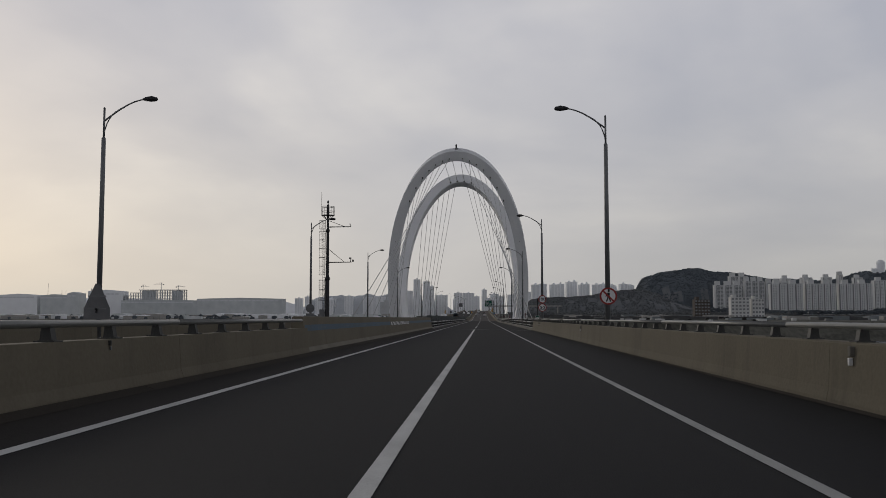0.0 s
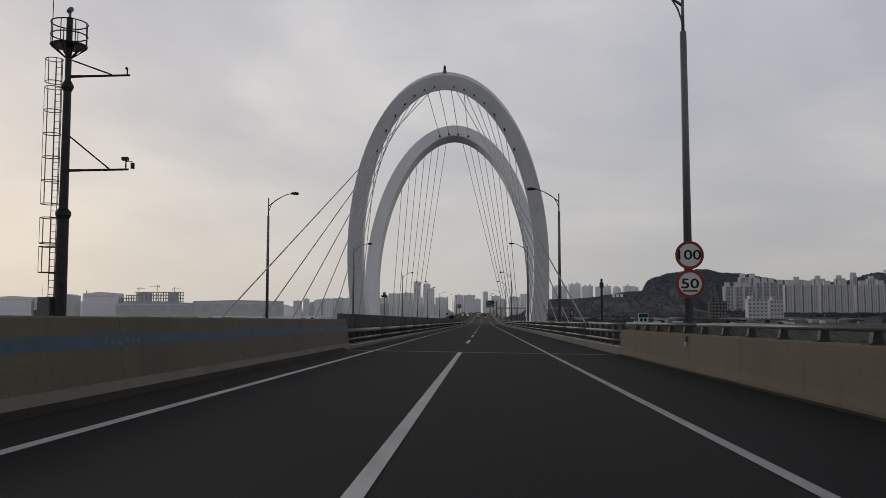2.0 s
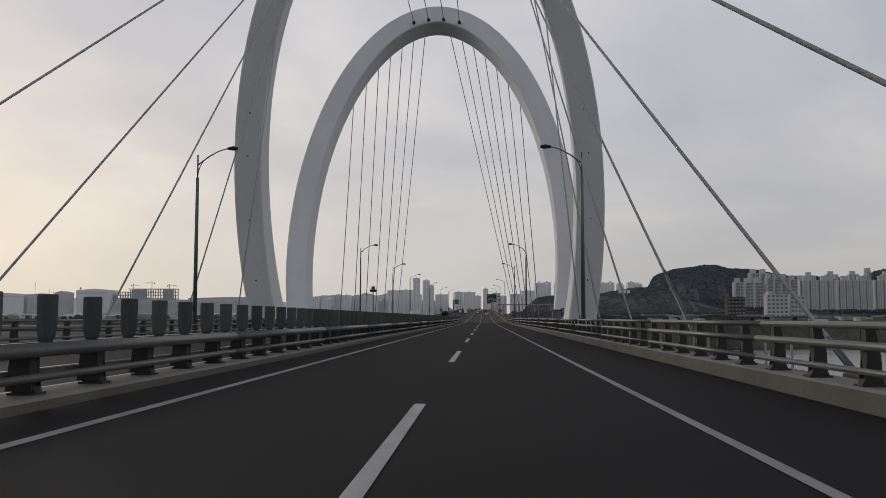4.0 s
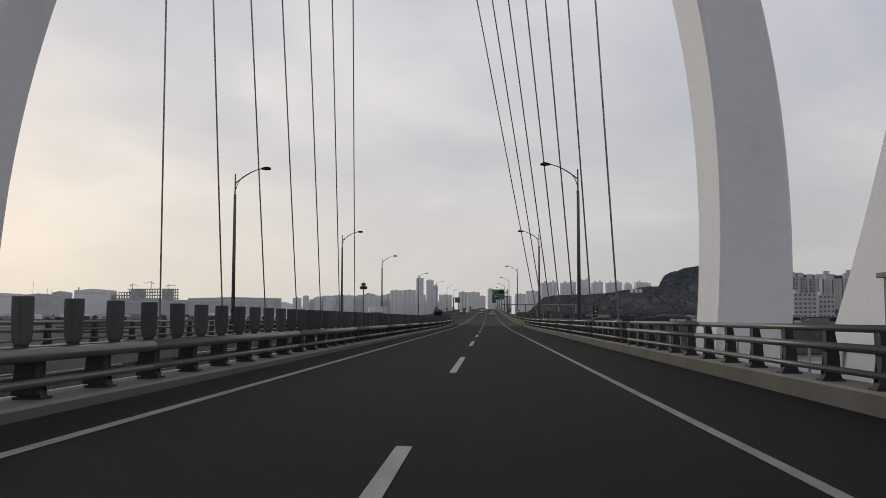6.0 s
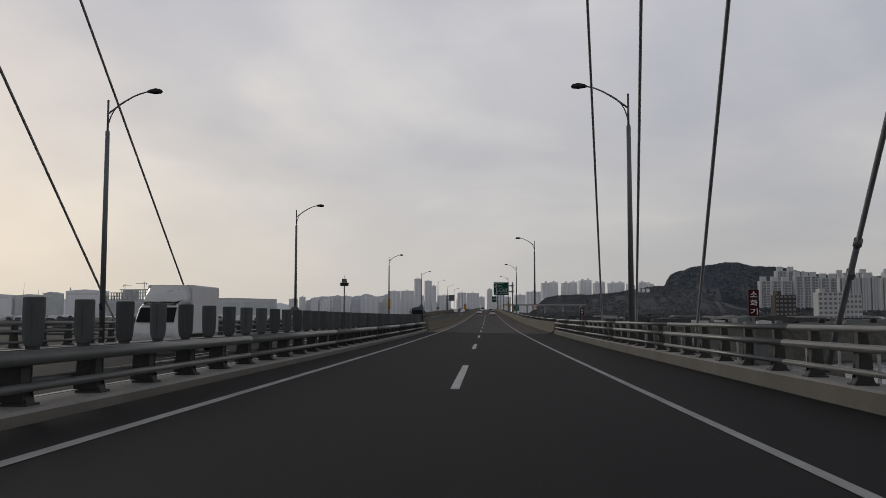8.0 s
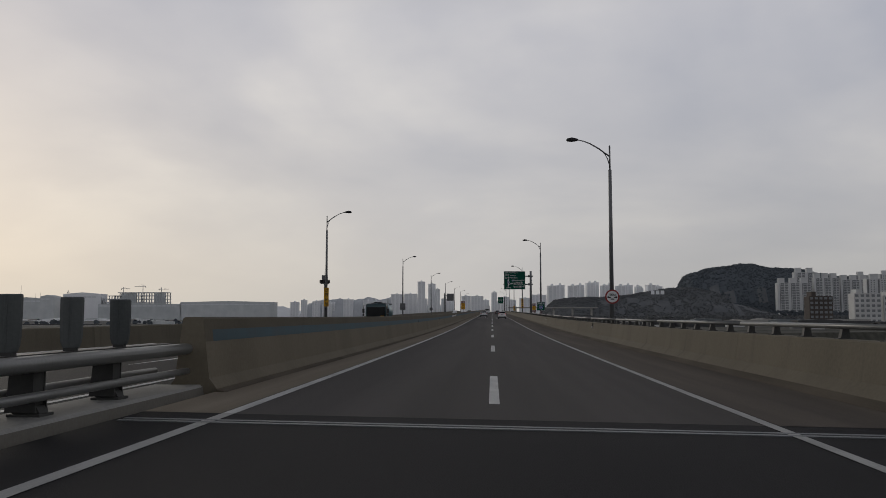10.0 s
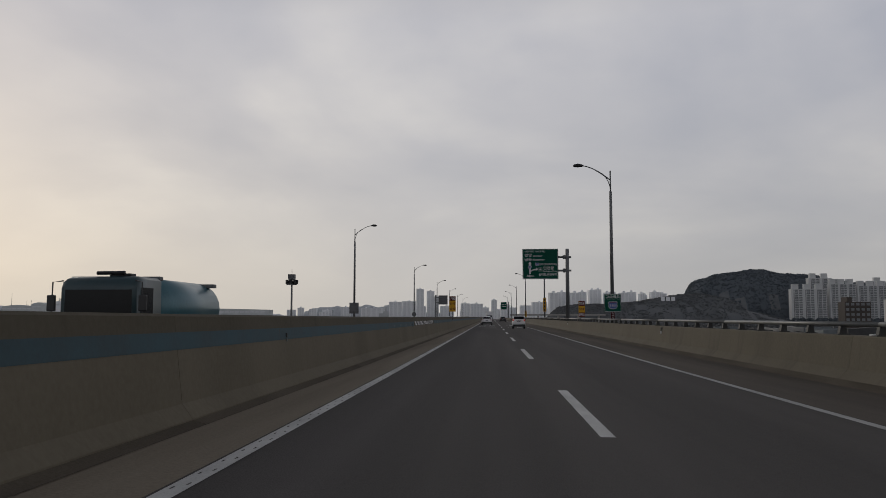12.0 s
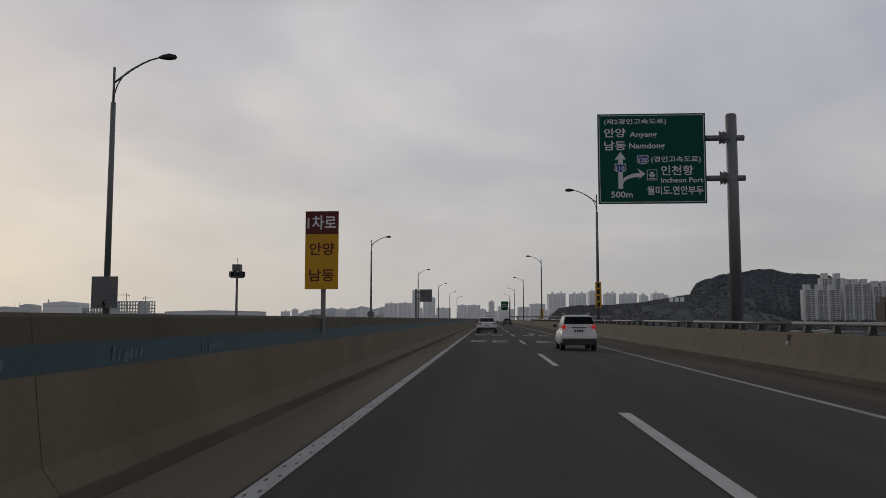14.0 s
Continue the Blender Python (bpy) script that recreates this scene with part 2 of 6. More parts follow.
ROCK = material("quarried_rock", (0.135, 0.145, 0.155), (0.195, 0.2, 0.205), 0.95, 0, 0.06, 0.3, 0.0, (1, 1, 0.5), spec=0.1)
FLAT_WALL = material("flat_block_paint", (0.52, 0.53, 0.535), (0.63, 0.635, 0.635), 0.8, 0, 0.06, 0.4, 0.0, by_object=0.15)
# aerial haze is mixed into this paint and into the far glazing below
FLAT_HAZED = material("hazed_block_paint", (0.84, 0.85, 0.87), (0.92, 0.93, 0.95), 0.8, 0, 0.03, 0.2, 0.0, by_object=0.3)
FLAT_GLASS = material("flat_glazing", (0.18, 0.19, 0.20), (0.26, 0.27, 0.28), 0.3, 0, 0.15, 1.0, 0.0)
HAZED_GLASS = material("hazed_far_glazing", (0.66, 0.675, 0.70), (0.78, 0.79, 0.81), 0.4, 0, 0.15, 1.0, 0.0)
BRICK_RED = material("brown_block_wall", (0.065, 0.055, 0.05), (0.105, 0.09, 0.08), 0.85, 0, 0.08, 0.8, 0.0)
# cladding paled by the haze over the far shore, put into its colour
SHED_HAZED = material("hazed_shed_cladding", (0.50, 0.53, 0.54), (0.66, 0.68, 0.685), 0.7, 0, 0.03, 0.3, 0.0, by_object=0.25)
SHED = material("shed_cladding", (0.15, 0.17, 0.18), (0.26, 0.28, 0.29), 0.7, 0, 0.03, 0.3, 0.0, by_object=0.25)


# ---- shaping ----
def box(bm, x0, x1, y0, y1, z0, z1, bevel=0.0):
    m = Matrix.Translation(((x0 + x1) / 2, (y0 + y1) / 2, (z0 + z1) / 2)) @ Matrix.Diagonal((x1 - x0, y1 - y0, z1 - z0, 1))
    r = bmesh.ops.create_cube(bm, size=1, matrix=m)
    if bevel:
        es = list({e for v in r["verts"] for e in v.link_edges})
        bmesh.ops.bevel(bm, geom=es, offset=bevel, segments=2, affect="EDGES", profile=0.5)


def prism(bm, profile, y0, y1):
    """A profile of (x, z), counter-clockwise seen from -y, drawn out from y0 to y1."""
    a = [bm.verts.new((x, y0, z)) for x, z in profile]
    b = [bm.verts.new((x, y1, z)) for x, z in profile]
    n = len(profile)
    for i in range(n):
        bm.faces.new((a[i], a[(i + 1) % n], b[(i + 1) % n], b[i]))
    bm.faces.new(list(reversed(a)))
    bm.faces.new(b)


def plate(bm, outline, y0, y1):
    """A flat outline of (x, z) with thickness along y."""
    prism(bm, outline, y0, y1)


def tube(bm, pts, radii, seg=8, cap=True):
    pts = [Vector(p) for p in pts]
    if isinstance(radii, (int, float)):
        radii = [radii] * len(pts)
    rings = []
    for i, p in enumerate(pts):
        d = (pts[min(i + 1, len(pts) - 1)] - pts[max(i - 1, 0)]).normalized()
        ref = Vector((0, 0, 1)) if abs(d.z) < 0.9 else Vector((0, 1, 0))
        u = d.cross(ref).normalized()
        v = u.cross(d).normalized()
        rings.append([bm.verts.new(p + (u * math.cos(a) + v * math.sin(a)) * radii[i]) for a in (2 * math.pi * k / seg for k in range(seg))])
    for r, s in zip(rings, rings[1:]):
        for k in range(seg):
            bm.faces.new((r[k], r[(k + 1) % seg], s[(k + 1) % seg], s[k]))
    if cap:
        bm.faces.new(list(reversed(rings[0])))
        bm.faces.new(rings[-1])


def disc_points(r, n=28, cx=0, cz=0):
    return [(cx + r * math.cos(2 * math.pi * k / n), cz + r * math.sin(2 * math.pi * k / n)) for k in range(n)]


def finish(bm, smooth=False):
    bmesh.ops.recalc_face_normals(bm, faces=bm.faces)
    me = bpy.data.meshes.new("mesh")
    bm.to_mesh(me)
    bm.free()
    if smooth:
        for p in me.polygons:
            p.use_smooth = True
    return me


def part(name, bm, mat, parent, label="", smooth=False):
    me = finish(bm, smooth) if isinstance(bm, bmesh.types.BMesh) else bm
    me.name = name
    if mat is not None and not me.materials:
        me.materials.append(mat)
    ob = new(name, me)
    ob.parent = parent
    if label:
        ob["label"] = label
    return ob


def thing(name, label, category, group="", kind="", m=None):
    ob = new(name)
    ob.empty_display_size = 0.2
    tagged(ob, label, category, group, kind)
    if m is not None:
        ob.matrix_basis = m
    return ob


def solid(name, bm, mat, label, category, group="", kind="", m=None, smooth=False):
    ob = part(name, bm, mat, None, "", smooth)
    tagged(ob, label, category, group, kind)
    if m is not None:
        ob.matrix_basis = m
    return ob


def B():
    return bmesh.new()


def along(y=0.0, x=0.0, z=0.0):
    """A pose that follows the fall of the road."""
    return Matrix.Translation((x, y, on(y) + z)) @ Matrix.Rotation(math.atan(fall(y + 6)), 4, "X")


def upright(x, y, z=0.0, turn=0.0):
    return Matrix.Translation((x, y, on(y) + z)) @ Matrix.Rotation(radians(turn), 4, "Z")


FAR_END = 900.0
NEAR_END = -60.0
STEEL_A, STEEL_B = 107.6, 343.5    # the stretch with steel rails


def surf(x):
    """Height of the carriageways above the line of the road."""
    return -CROSS * x if x > MID else -CROSS * (2 * MID - x)


# ---- road and deck ----
def strip(name, x0, x1, y0, y1, mat, lift, label, category, kind="structure", thick=0.0, step=12.0):
    bm = B()
    n = max(1, int((y1 - y0) / step))
    for i in range(n):
        ya, yb = y0 + (y1 - y0) * i / n, y0 + (y1 - y0) * (i + 1) / n
        v = [bm.verts.new((x, y, on(y) + surf(x) + lift)) for x, y in ((x0, ya), (x1, ya), (x1, yb), (x0, yb))]
        bm.faces.new(v)
    bmesh.ops.remove_doubles(bm, verts=bm.verts, dist=0.001)
    return solid(name, bm, mat, label, category, "", kind)


strip("road", -4.8, 6.5, NEAR_END, STEEL_A, ASPHALT, 0.0, "dark grey asphalt of the bridge approach", "road")
strip("road", -4.8, 6.5, STEEL_A, STEEL_B, ASPHALT_BRIDGE, 0.0, "dark grey asphalt of a two-lane bridge carriageway", "road")
strip("road", -4.8, 6.5, STEEL_B, FAR_END, ASPHALT_OLD, 0.0, "worn brownish grey asphalt of the viaduct carriageway", "road")
strip("road", -16.6, -5.6, NEAR_END, FAR_END, ASPHALT, 0.0, "asphalt of the opposite carriageway behind the median", "road")
for xa, xb, ya, yb, ma in ((-4.8, -3.72, NEAR_END, STEEL_A, DUST),
                           (-4.8, -3.72, STEEL_B, FAR_END, DUST_OLD), (3.72, 6.5, STEEL_B, FAR_END, DUST_MID)):
    strip("road_edge", xa, xb, ya, yb, ma, 0.004, "dust and grit along the edge of the carriageway", "road edge")

# deck slab under everything, with its outer fascias
bm = B()
deck_profile = ((-18.9, -0.55), (-15.5, -2.2), (5.0, -2.2), (8.9, -0.55), (8.9, -0.32), (6.4, -0.2), (-4.8, -0.02), (-5.6, -0.02), (-16.6, -0.3), (-18.9, -0.4))
rows = []
for k in range(61):
    y = NEAR_END + (FAR_END - NEAR_END) * k / 60
    rows.append([bm.verts.new((x, y, on(y) + z)) for x, z in deck_profile])
for r, s in zip(rows, rows[1:]):
    for k in range(10):
        bm.faces.new((r[k], r[(k + 1) % 10], s[(k + 1) % 10], s[k]))
bm.faces.new(rows[0])
bm.faces.new(rows[-1])
solid("bridge_deck", bm, DECK, "concrete deck slab of the bridge, with sloping soffits", "deck", "", "structure")


# painted lines
def paint(name, x, y0, y1, w, label, mat=LINE, lift=0.008):
    bm = B()
    n = max(1, int((y1 - y0) / 12))
    for i in range(n):
        ya, yb = y0 + (y1 - y0) * i / n, y0 + (y1 - y0) * (i + 1) / n
        bm.faces.new([bm.verts.new((xx, yy, on(yy) + surf(xx) + lift)) for xx, yy in ((x - w / 2, ya), (x + w / 2, ya), (x + w / 2, yb), (x - w / 2, yb))])
    bmesh.ops.remove_doubles(bm, verts=bm.verts, dist=0.001)
    return solid(name, bm, mat, label, "road marking", "", "structure")


for x, ya, yb, pm in ((-3.6, NEAR_END, STEEL_A, LINE), (-3.6, STEEL_A, STEEL_B, LINE_WORN), (-3.6, STEEL_B, FAR_END, LINE), (3.6, NEAR_END, FAR_END, LINE_WORN), (-6.8, NEAR_END, FAR_END, LINE), (-14.0, NEAR_END, FAR_END, LINE)):
    paint("edge_line", x, ya, yb, 0.155 if x != -3.6 else 0.17, "solid white edge line painted on the asphalt" if pm is LINE else "worn grey-white edge line painted on the asphalt", pm)
paint("lane_line", -0.03, NEAR_END, 106.9, 0.17, "solid white lane line on the bridge approach")
lane = B()
lane.faces.new([lane.verts.new(c) for c in ((-0.085, -8.3, surf(-0.085)), (0.085, -8.3, surf(0.085)), (0.085, 0, surf(0.085)), (-0.085, 0, surf(-0.085)))])
lane_dash = solid("lane_dash", lane, LINE, "white dash of the broken lane line", "road marking", "dashes of the lane line", "structure", along(169.6 - 2 * 20.25, 0, 0.008))
for k in range(-1, 32):
    copy_thing(lane_dash, along(169.6 + 20.25 * k, 0, 0.008))
for k in range(-2, 20):
    copy_thing(lane_dash, along(160 + 20.33 * k, -10.4, surf(-10.4) + 0.008))
for y in (107.1, 342.6):
    bm = B()
    for a, b, z in ((-0.16, -0.05, 0.012), (0.05, 0.16, 0.012)):
        prism(bm, ((-4.7, surf(-4.7)), (6.4, surf(6.4)), (6.4, surf(6.4) + z), (-4.7, surf(-4.7) + z)), a, b)
    solid("expansion_joint", bm, GALV, "steel expansion joint across the carriageway", "expansion joint", "", "structure", along(y))


# ---- concrete barriers ----
def barrier_run(name, profile, y0, y1, label, seg=12.0, mat=CONCRETE, toe=None, toe_z=0.0, cap=None):
    """A concrete barrier cast in lengths with narrow joints; a paler toe below toe_z, a cap with skylight painted in on
    top.
    """
    top = thing(name, label, "barrier", "", "structure")
    n = max(1, round((y1 - y0) / seg))
    ln = (y1 - y0) / n
    bm = B()
    prism(bm, profile, 0.006, ln - 0.006)
    me = finish(bm)
    me.materials.append(mat)
    me.materials.append(toe or cap or mat)
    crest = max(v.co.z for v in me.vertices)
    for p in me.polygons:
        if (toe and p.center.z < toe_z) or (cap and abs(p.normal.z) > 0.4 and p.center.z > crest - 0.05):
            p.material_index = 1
    for i in range(n):
        part("barrier_length", me, mat, top).matrix_basis = along(y0 + i * ln)
    return top


z_r, z_m = surf(6.5), surf(-4.8)
WALL_TOP = z_r + 1.04
RIGHT_WALL = ((6.56, z_r - 0.05), (7.0, z_r - 0.05), (7.0, WALL_TOP), (6.68, WALL_TOP), (6.65, WALL_TOP - 0.03), (6.6, z_r + 0.28), (6.56, z_r + 0.1))
# the viaduct's barrier has a sloping toe
RIGHT_WALL_FAR = ((6.28, z_r - 0.05), (7.0, z_r - 0.05), (7.0, WALL_TOP), (6.68, WALL_TOP), (6.65, WALL_TOP - 0.03), (6.53, z_r + 0.32), (6.32, z_r + 0.12), (6.28, z_r + 0.08))
LOW_MEDIAN = ((-4.95, z_m - 0.05), (-4.95, z_m + 0.1), (-5.0, z_m + 0.26), (-5.05, z_m + 0.9), (-5.4, z_m + 0.9), (-5.47, z_m + 0.26), (-5.55, z_m + 0.1), (-5.55, z_m - 0.05))
TALL_MEDIAN = ((-4.77, z_m - 0.05), (-4.77, z_m + 0.07), (-4.9, z_m + 0.24), (-4.9735, z_m + 0.865), (-5.02, z_m + 1.26), (-5.06, z_m + 1.29), (-5.34, z_m + 1.29), (-5.38, z_m + 1.26), (-5.5, z_m + 0.24), (-5.6, z_m + 0.08), (-5.6, z_m - 0.05))
OUTER_L = tuple((2 * MID - x, z) for x, z in RIGHT_WALL)
barrier_run("barrier_right_near", RIGHT_WALL, NEAR_END, STEEL_A, "stained tan concrete barrier along the bridge approach")
barrier_run("barrier_right_far", RIGHT_WALL_FAR, STEEL_B, FAR_END, "stained tan concrete barrier along the viaduct")
barrier_run("barrier_median_low", LOW_MEDIAN, NEAR_END, 38.0, "low concrete median barrier under a tube rail")
NEAR_SHIFT = -0.2
# both tall walls are paler on their lower faces than above
barrier_run("barrier_median_near", tuple((x + NEAR_SHIFT, z) for x, z in TALL_MEDIAN), 38.0, 110.0, "tall concrete median barrier with a blue painted band", 12.0, CONCRETE, CURB_PALE, z_m + 0.2)
barrier_run("barrier_median_far", TALL_MEDIAN, STEEL_B + 3, FAR_END, "tall tan concrete median barrier with a blue painted band", 12.0, CONCRETE_DARK, CONCRETE_LOWER, z_m + 0.6)
barrier_run("barrier_outer_near", OUTER_L, NEAR_END, STEEL_A, "concrete barrier on the outer side of the opposite carriageway")
barrier_run("barrier_outer_far", OUTER_L, STEEL_B, FAR_END, "concrete barrier on the outer side of the opposite viaduct")

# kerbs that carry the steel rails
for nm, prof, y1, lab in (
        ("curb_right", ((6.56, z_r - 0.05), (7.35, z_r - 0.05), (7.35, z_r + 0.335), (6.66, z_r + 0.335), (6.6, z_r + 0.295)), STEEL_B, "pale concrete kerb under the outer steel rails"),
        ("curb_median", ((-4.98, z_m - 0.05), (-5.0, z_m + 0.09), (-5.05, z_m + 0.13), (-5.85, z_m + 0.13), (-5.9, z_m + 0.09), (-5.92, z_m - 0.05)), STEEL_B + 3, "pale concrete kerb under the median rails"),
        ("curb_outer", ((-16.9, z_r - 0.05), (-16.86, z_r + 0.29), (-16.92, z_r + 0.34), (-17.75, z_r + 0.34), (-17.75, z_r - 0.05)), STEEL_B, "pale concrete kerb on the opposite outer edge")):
    barrier_run(nm, prof, STEEL_A if nm != "curb_median" else 110.0, y1, lab, 12.0, CURB, None, 0.0, SKYLIT_CAP)


GRIT_OLD = material("pale_grit_drift", (0.085, 0.072, 0.056), (0.15, 0.128, 0.1), 0.95, 0, 1.5, 30, 0.4, (1, 0.2, 1), spec=0.1)
GRIT = material("grit_drift", (0.035, 0.031, 0.027), (0.06, 0.052, 0.044), 0.95, 0, 1.5, 30, 0.4, (1, 0.2, 1), spec=0.1)
for nm, prof, ya, yb in (("right", ((6.46, z_r + 0.008), (6.68, z_r + 0.0), (6.595, z_r + 0.05)), NEAR_END, STEEL_A),
                         ("median", ((-5.02, z_m + 0.1), (-5.06, z_m), (-4.72, z_m + 0.008)), NEAR_END, STEEL_A),
                         ("right_far", ((5.95, z_r + 0.016), (6.36, z_r), (6.3, z_r + 0.1)), STEEL_B, FAR_END),
                         ("median_far", ((-4.84, z_m + 0.07), (-4.9, z_m), (-4.6, z_m + 0.006)), STEEL_B + 3, FAR_END)):
    barrier_run("grit_" + nm, prof, ya, yb, "dark drift of grit at the foot of the wall", 12.0, GRIT_OLD if "far" in nm else GRIT)


# ---- rails ----
def rail_tube(parent, x, z, r, y0, y1, name="rail_tube", joint=12.0):
    """Tubes in lengths, with a sleeve at every joint."""
    n = max(1, round((y1 - y0) / joint))
    ln = (y1 - y0) / n
    bm = B()
    tube(bm, [(0, 0.0, 0), (0, ln - 0.01, 0)], r, 12)
    tube(bm, [(0, ln - 0.14, 0), (0, ln + 0.12, 0)], r * 0.93, 12)
    me = finish(bm, True)
    me.materials.append(STEEL)
    for i in range(n):
        part(name, me, STEEL, parent).matrix_basis = along(y0 + i * ln, x, z)


def wall_rail(name, x, z_top, y0, y1, label, side=1):
    """A tube on short brackets on top of a concrete barrier."""
    top = thing(name, label, "guard rail", "", "structure")
    rail_tube(top, x, z_top + 0.25, 0.056, y0, y1)
    bm = B()
    prism(bm, ((-0.13 * side, 0.0), (0.13 * side, 0.0), (0.13 * side, 0.02), (0.09 * side, 0.03), (0.075 * side, 0.2), (-0.05 * side, 0.2), (-0.085 * side, 0.03), (-0.13 * side, 0.02)), -0.07, 0.07)
    box(bm, -0.15, 0.15, -0.13, 0.13, 0.0, 0.018)
    me = finish(bm)
    me.materials.append(POST)
    n = int((y1 - y0) / 2.0)
    for i in range(n):
        part("bracket", me, POST, top).matrix_basis = along(y0 + 1.0 + 2.0 * i, x, z_top)
    return top


wall_rail("guard_rail_near", 6.83, WALL_TOP, -20, STEEL_A - 0.4, "grey steel tube rail on brackets on the concrete barrier")
wall_rail("guard_rail_far", 6.83, WALL_TOP, STEEL_B + 0.6, 640, "grey steel tube rail on brackets on the viaduct barrier")
wall_rail("guard_rail_median", -5.2, z_m + 0.9, -20, 37.6, "grey steel tube rail on the low median barrier", -1)


def steel_fence(name, x, z0, rails, y0, y1, label, side, pitch=2.08, wide=1.0, posts=True):
    """Rails on tapered posts; side is +1 where the road lies at smaller x."""
    top = thing(name, label, "guard rail", "", "structure")
    for dx, z, r in rails:
        rail_tube(top, x + dx * side, z0 + z, r, y0 + 0.3, y1 - 0.3)
    if not posts:
        return top
    h = max(z for _, z, _ in rails)
    outline = ((-0.02, 0.05), (0.26, 0.05), (0.24, h * 0.5), (0.16, h + 0.02), (0.02, h + 0.02), (0.03, h * 0.5))
    if wide > 1:
        outline = ((-0.02, 0.05), (0.36, 0.05), (0.33, h * 0.5), (0.3, h + 0.02), (0.02, h + 0.02), (0.02, h * 0.5))
    bm = B()
    prism(bm, tuple((a * side, b) for a, b in outline), -0.11 * wide, -0.09 * wide)
    prism(bm, tuple((a * side, b) for a, b in outline), 0.09 * wide, 0.11 * wide)
    prism(bm, tuple((a * side, b) for a, b in ((0.03, 0.06), (0.06, 0.06), (0.06, h), (0.03, h))), -0.09 * wide, 0.09 * wide)
    box(bm, min(-0.08 * side, 0.32 * side), max(-0.08 * side, 0.32 * side), -0.16, 0.16, 0.0, 0.035)
    prism(bm, tuple((a * side, b) for a, b in ((-0.05, 0.035), (0.29, 0.035), (0.25, 0.12), (0.0, 0.12))), -0.1, 0.1)
    me = finish(bm)
    me.materials.append(POST)
    for i in range(int((y1 - y0) / pitch)):
        part("post", me, POST, top).matrix_basis = along(y0 + 0.9 + pitch * i, x, z0)
    return top


steel_fence("guard_rail_right", 6.76, z_r + 0.335, ((-0.06, 0.235, 0.055), (-0.06, 0.62, 0.07), (0.06, 0.93, 0.062)), STEEL_A, STEEL_B,
            "three grey steel tube rails on posts along the bridge edge", 1)
steel_fence("guard_rail_median_right", -5.32, z_m + 0.13, ((-0.1, 0.245, 0.058), (-0.1, 0.62, 0.098)), 110.0, STEEL_B + 3,
            "two grey steel tube rails on dark posts along the median", -1, wide=1.25)
steel_fence("guard_rail_median_left", -5.68, z_m + 0.13, ((-0.1, 0.245, 0.058), (-0.1, 0.62, 0.098)), 110.0, STEEL_B + 3,
            "two grey steel tube rails on the opposite side of the median", 1, posts=False)
steel_fence("guard_rail_outer", -17.06, z_r + 0.34, ((-0.06, 0.22, 0.055), (-0.06, 0.62, 0.062), (0.06, 0.92, 0.062)), STEEL_A, STEEL_B,
            "three grey steel tube rails on posts on the opposite edge", -1)

# light hand rail along the service walk outside the kerb
hand = thing("hand_rail", "thin pale steel hand rail along the service walk", "hand rail", "", "structure")
PALE = material("pale_rail_paint", (0.34, 0.345, 0.34), (0.46, 0.465, 0.46), 0.5, 0.1, 2.0, 25, 0.05)
for z in (0.5, 0.95):
    bm = B()
    tube(bm, [(0, 0, 0), (0, 11.77, 0)], 0.022, 6)
    me = finish(bm, True)
    me.materials.append(PALE)
    for k in range(20):
        part("rail_tube", me, PALE, hand).matrix_basis = along(STEEL_A + 11.775 * k, 8.7, -0.32 + z)
bm = B()
box(bm, -0.025, 0.025, -0.03, 0.03, -0.02, 0.98)
me = finish(bm)
me.materials.append(PALE)
for k in range(117):
    part("post", me, PALE, hand).matrix_basis = along(STEEL_A + 1 + 2.0 * k, 8.7, -0.32)

# glare screen of upright paddles on a beam over the median
beam = thing("screen_beam", "flat steel beam carrying the glare screen paddles", "beam", "", "structure")
bm = B()
box(bm, -0.09, 0.09, 0, 11.815, 0, 0.05)
me = finish(bm)
me.materials.append(POST)
for k in range(20):
    part("beam_length", me, POST, beam).matrix_basis = along(110.0 + 11.82 * k, -5.6, z_m + 0.79)
paddle = thing("glare_paddle", "dark grey plastic glare screen paddle on the median rail", "glare screen", "glare screen paddles", "", along(110.65, -5.6, z_m + 0.83))
bm = B()
rings = []
for z, w, b in ((0.035, 0.085, 0.7), (0.06, 0.115, 0.9), (0.13, 0.14, 1.0), (0.24, 0.152, 1.0), (0.5, 0.157, 1.0), (0.7, 0.157, 1.0), (0.716, 0.152, 0.95), (0.722, 0.14, 0.8)):
    rings.append([bm.verts.new((x * w, y * b, z)) for x, y in ((-1, 0.02), (-0.97, -0.02), (-0.6, -0.052), (-0.16, -0.062), (-0.09, -0.057), (0.09, -0.057), (0.16, -0.062), (0.6, -0.052), (0.97, -0.02), (1, 0.02), (0.8, 0.05), (-0.8, 0.05))])
for r, t in zip(rings, rings[1:]):
    for k in range(12):
        bm.faces.new((r[k], r[(k + 1) % 12], t[(k + 1) % 12], t[k]))
bm.faces.new(list(reversed(rings[0])))
bm.faces.new(rings[-1])
part("blade", bm, PADDLE, paddle)
bm = B()
prism(bm, ((-0.008, 0.16), (0.008, 0.16), (0.008, 0.62), (-0.008, 0.62)), -0.061, -0.05)
part("rib", bm, PADDLE, paddle)
bm = B()
box(bm, -0.08, 0.08, -0.05, 0.05, 0.0, 0.05)
tube(bm, [(-0.06, 0, 0.03), (-0.06, 0, 0.09)], 0.02, 8)
tube(bm, [(0.06, 0, 0.03), (0.06, 0, 0.09)], 0.02, 8)
part("foot", bm, POST, paddle)
for i in range(1, 159):
    copy_thing(paddle, along(110.65 + 1.48 * i, -5.6, z_m + 0.83))


# ---- twin leaning arches ----
ARCH_X = -5.0
ARCH_Z = on(218.0)
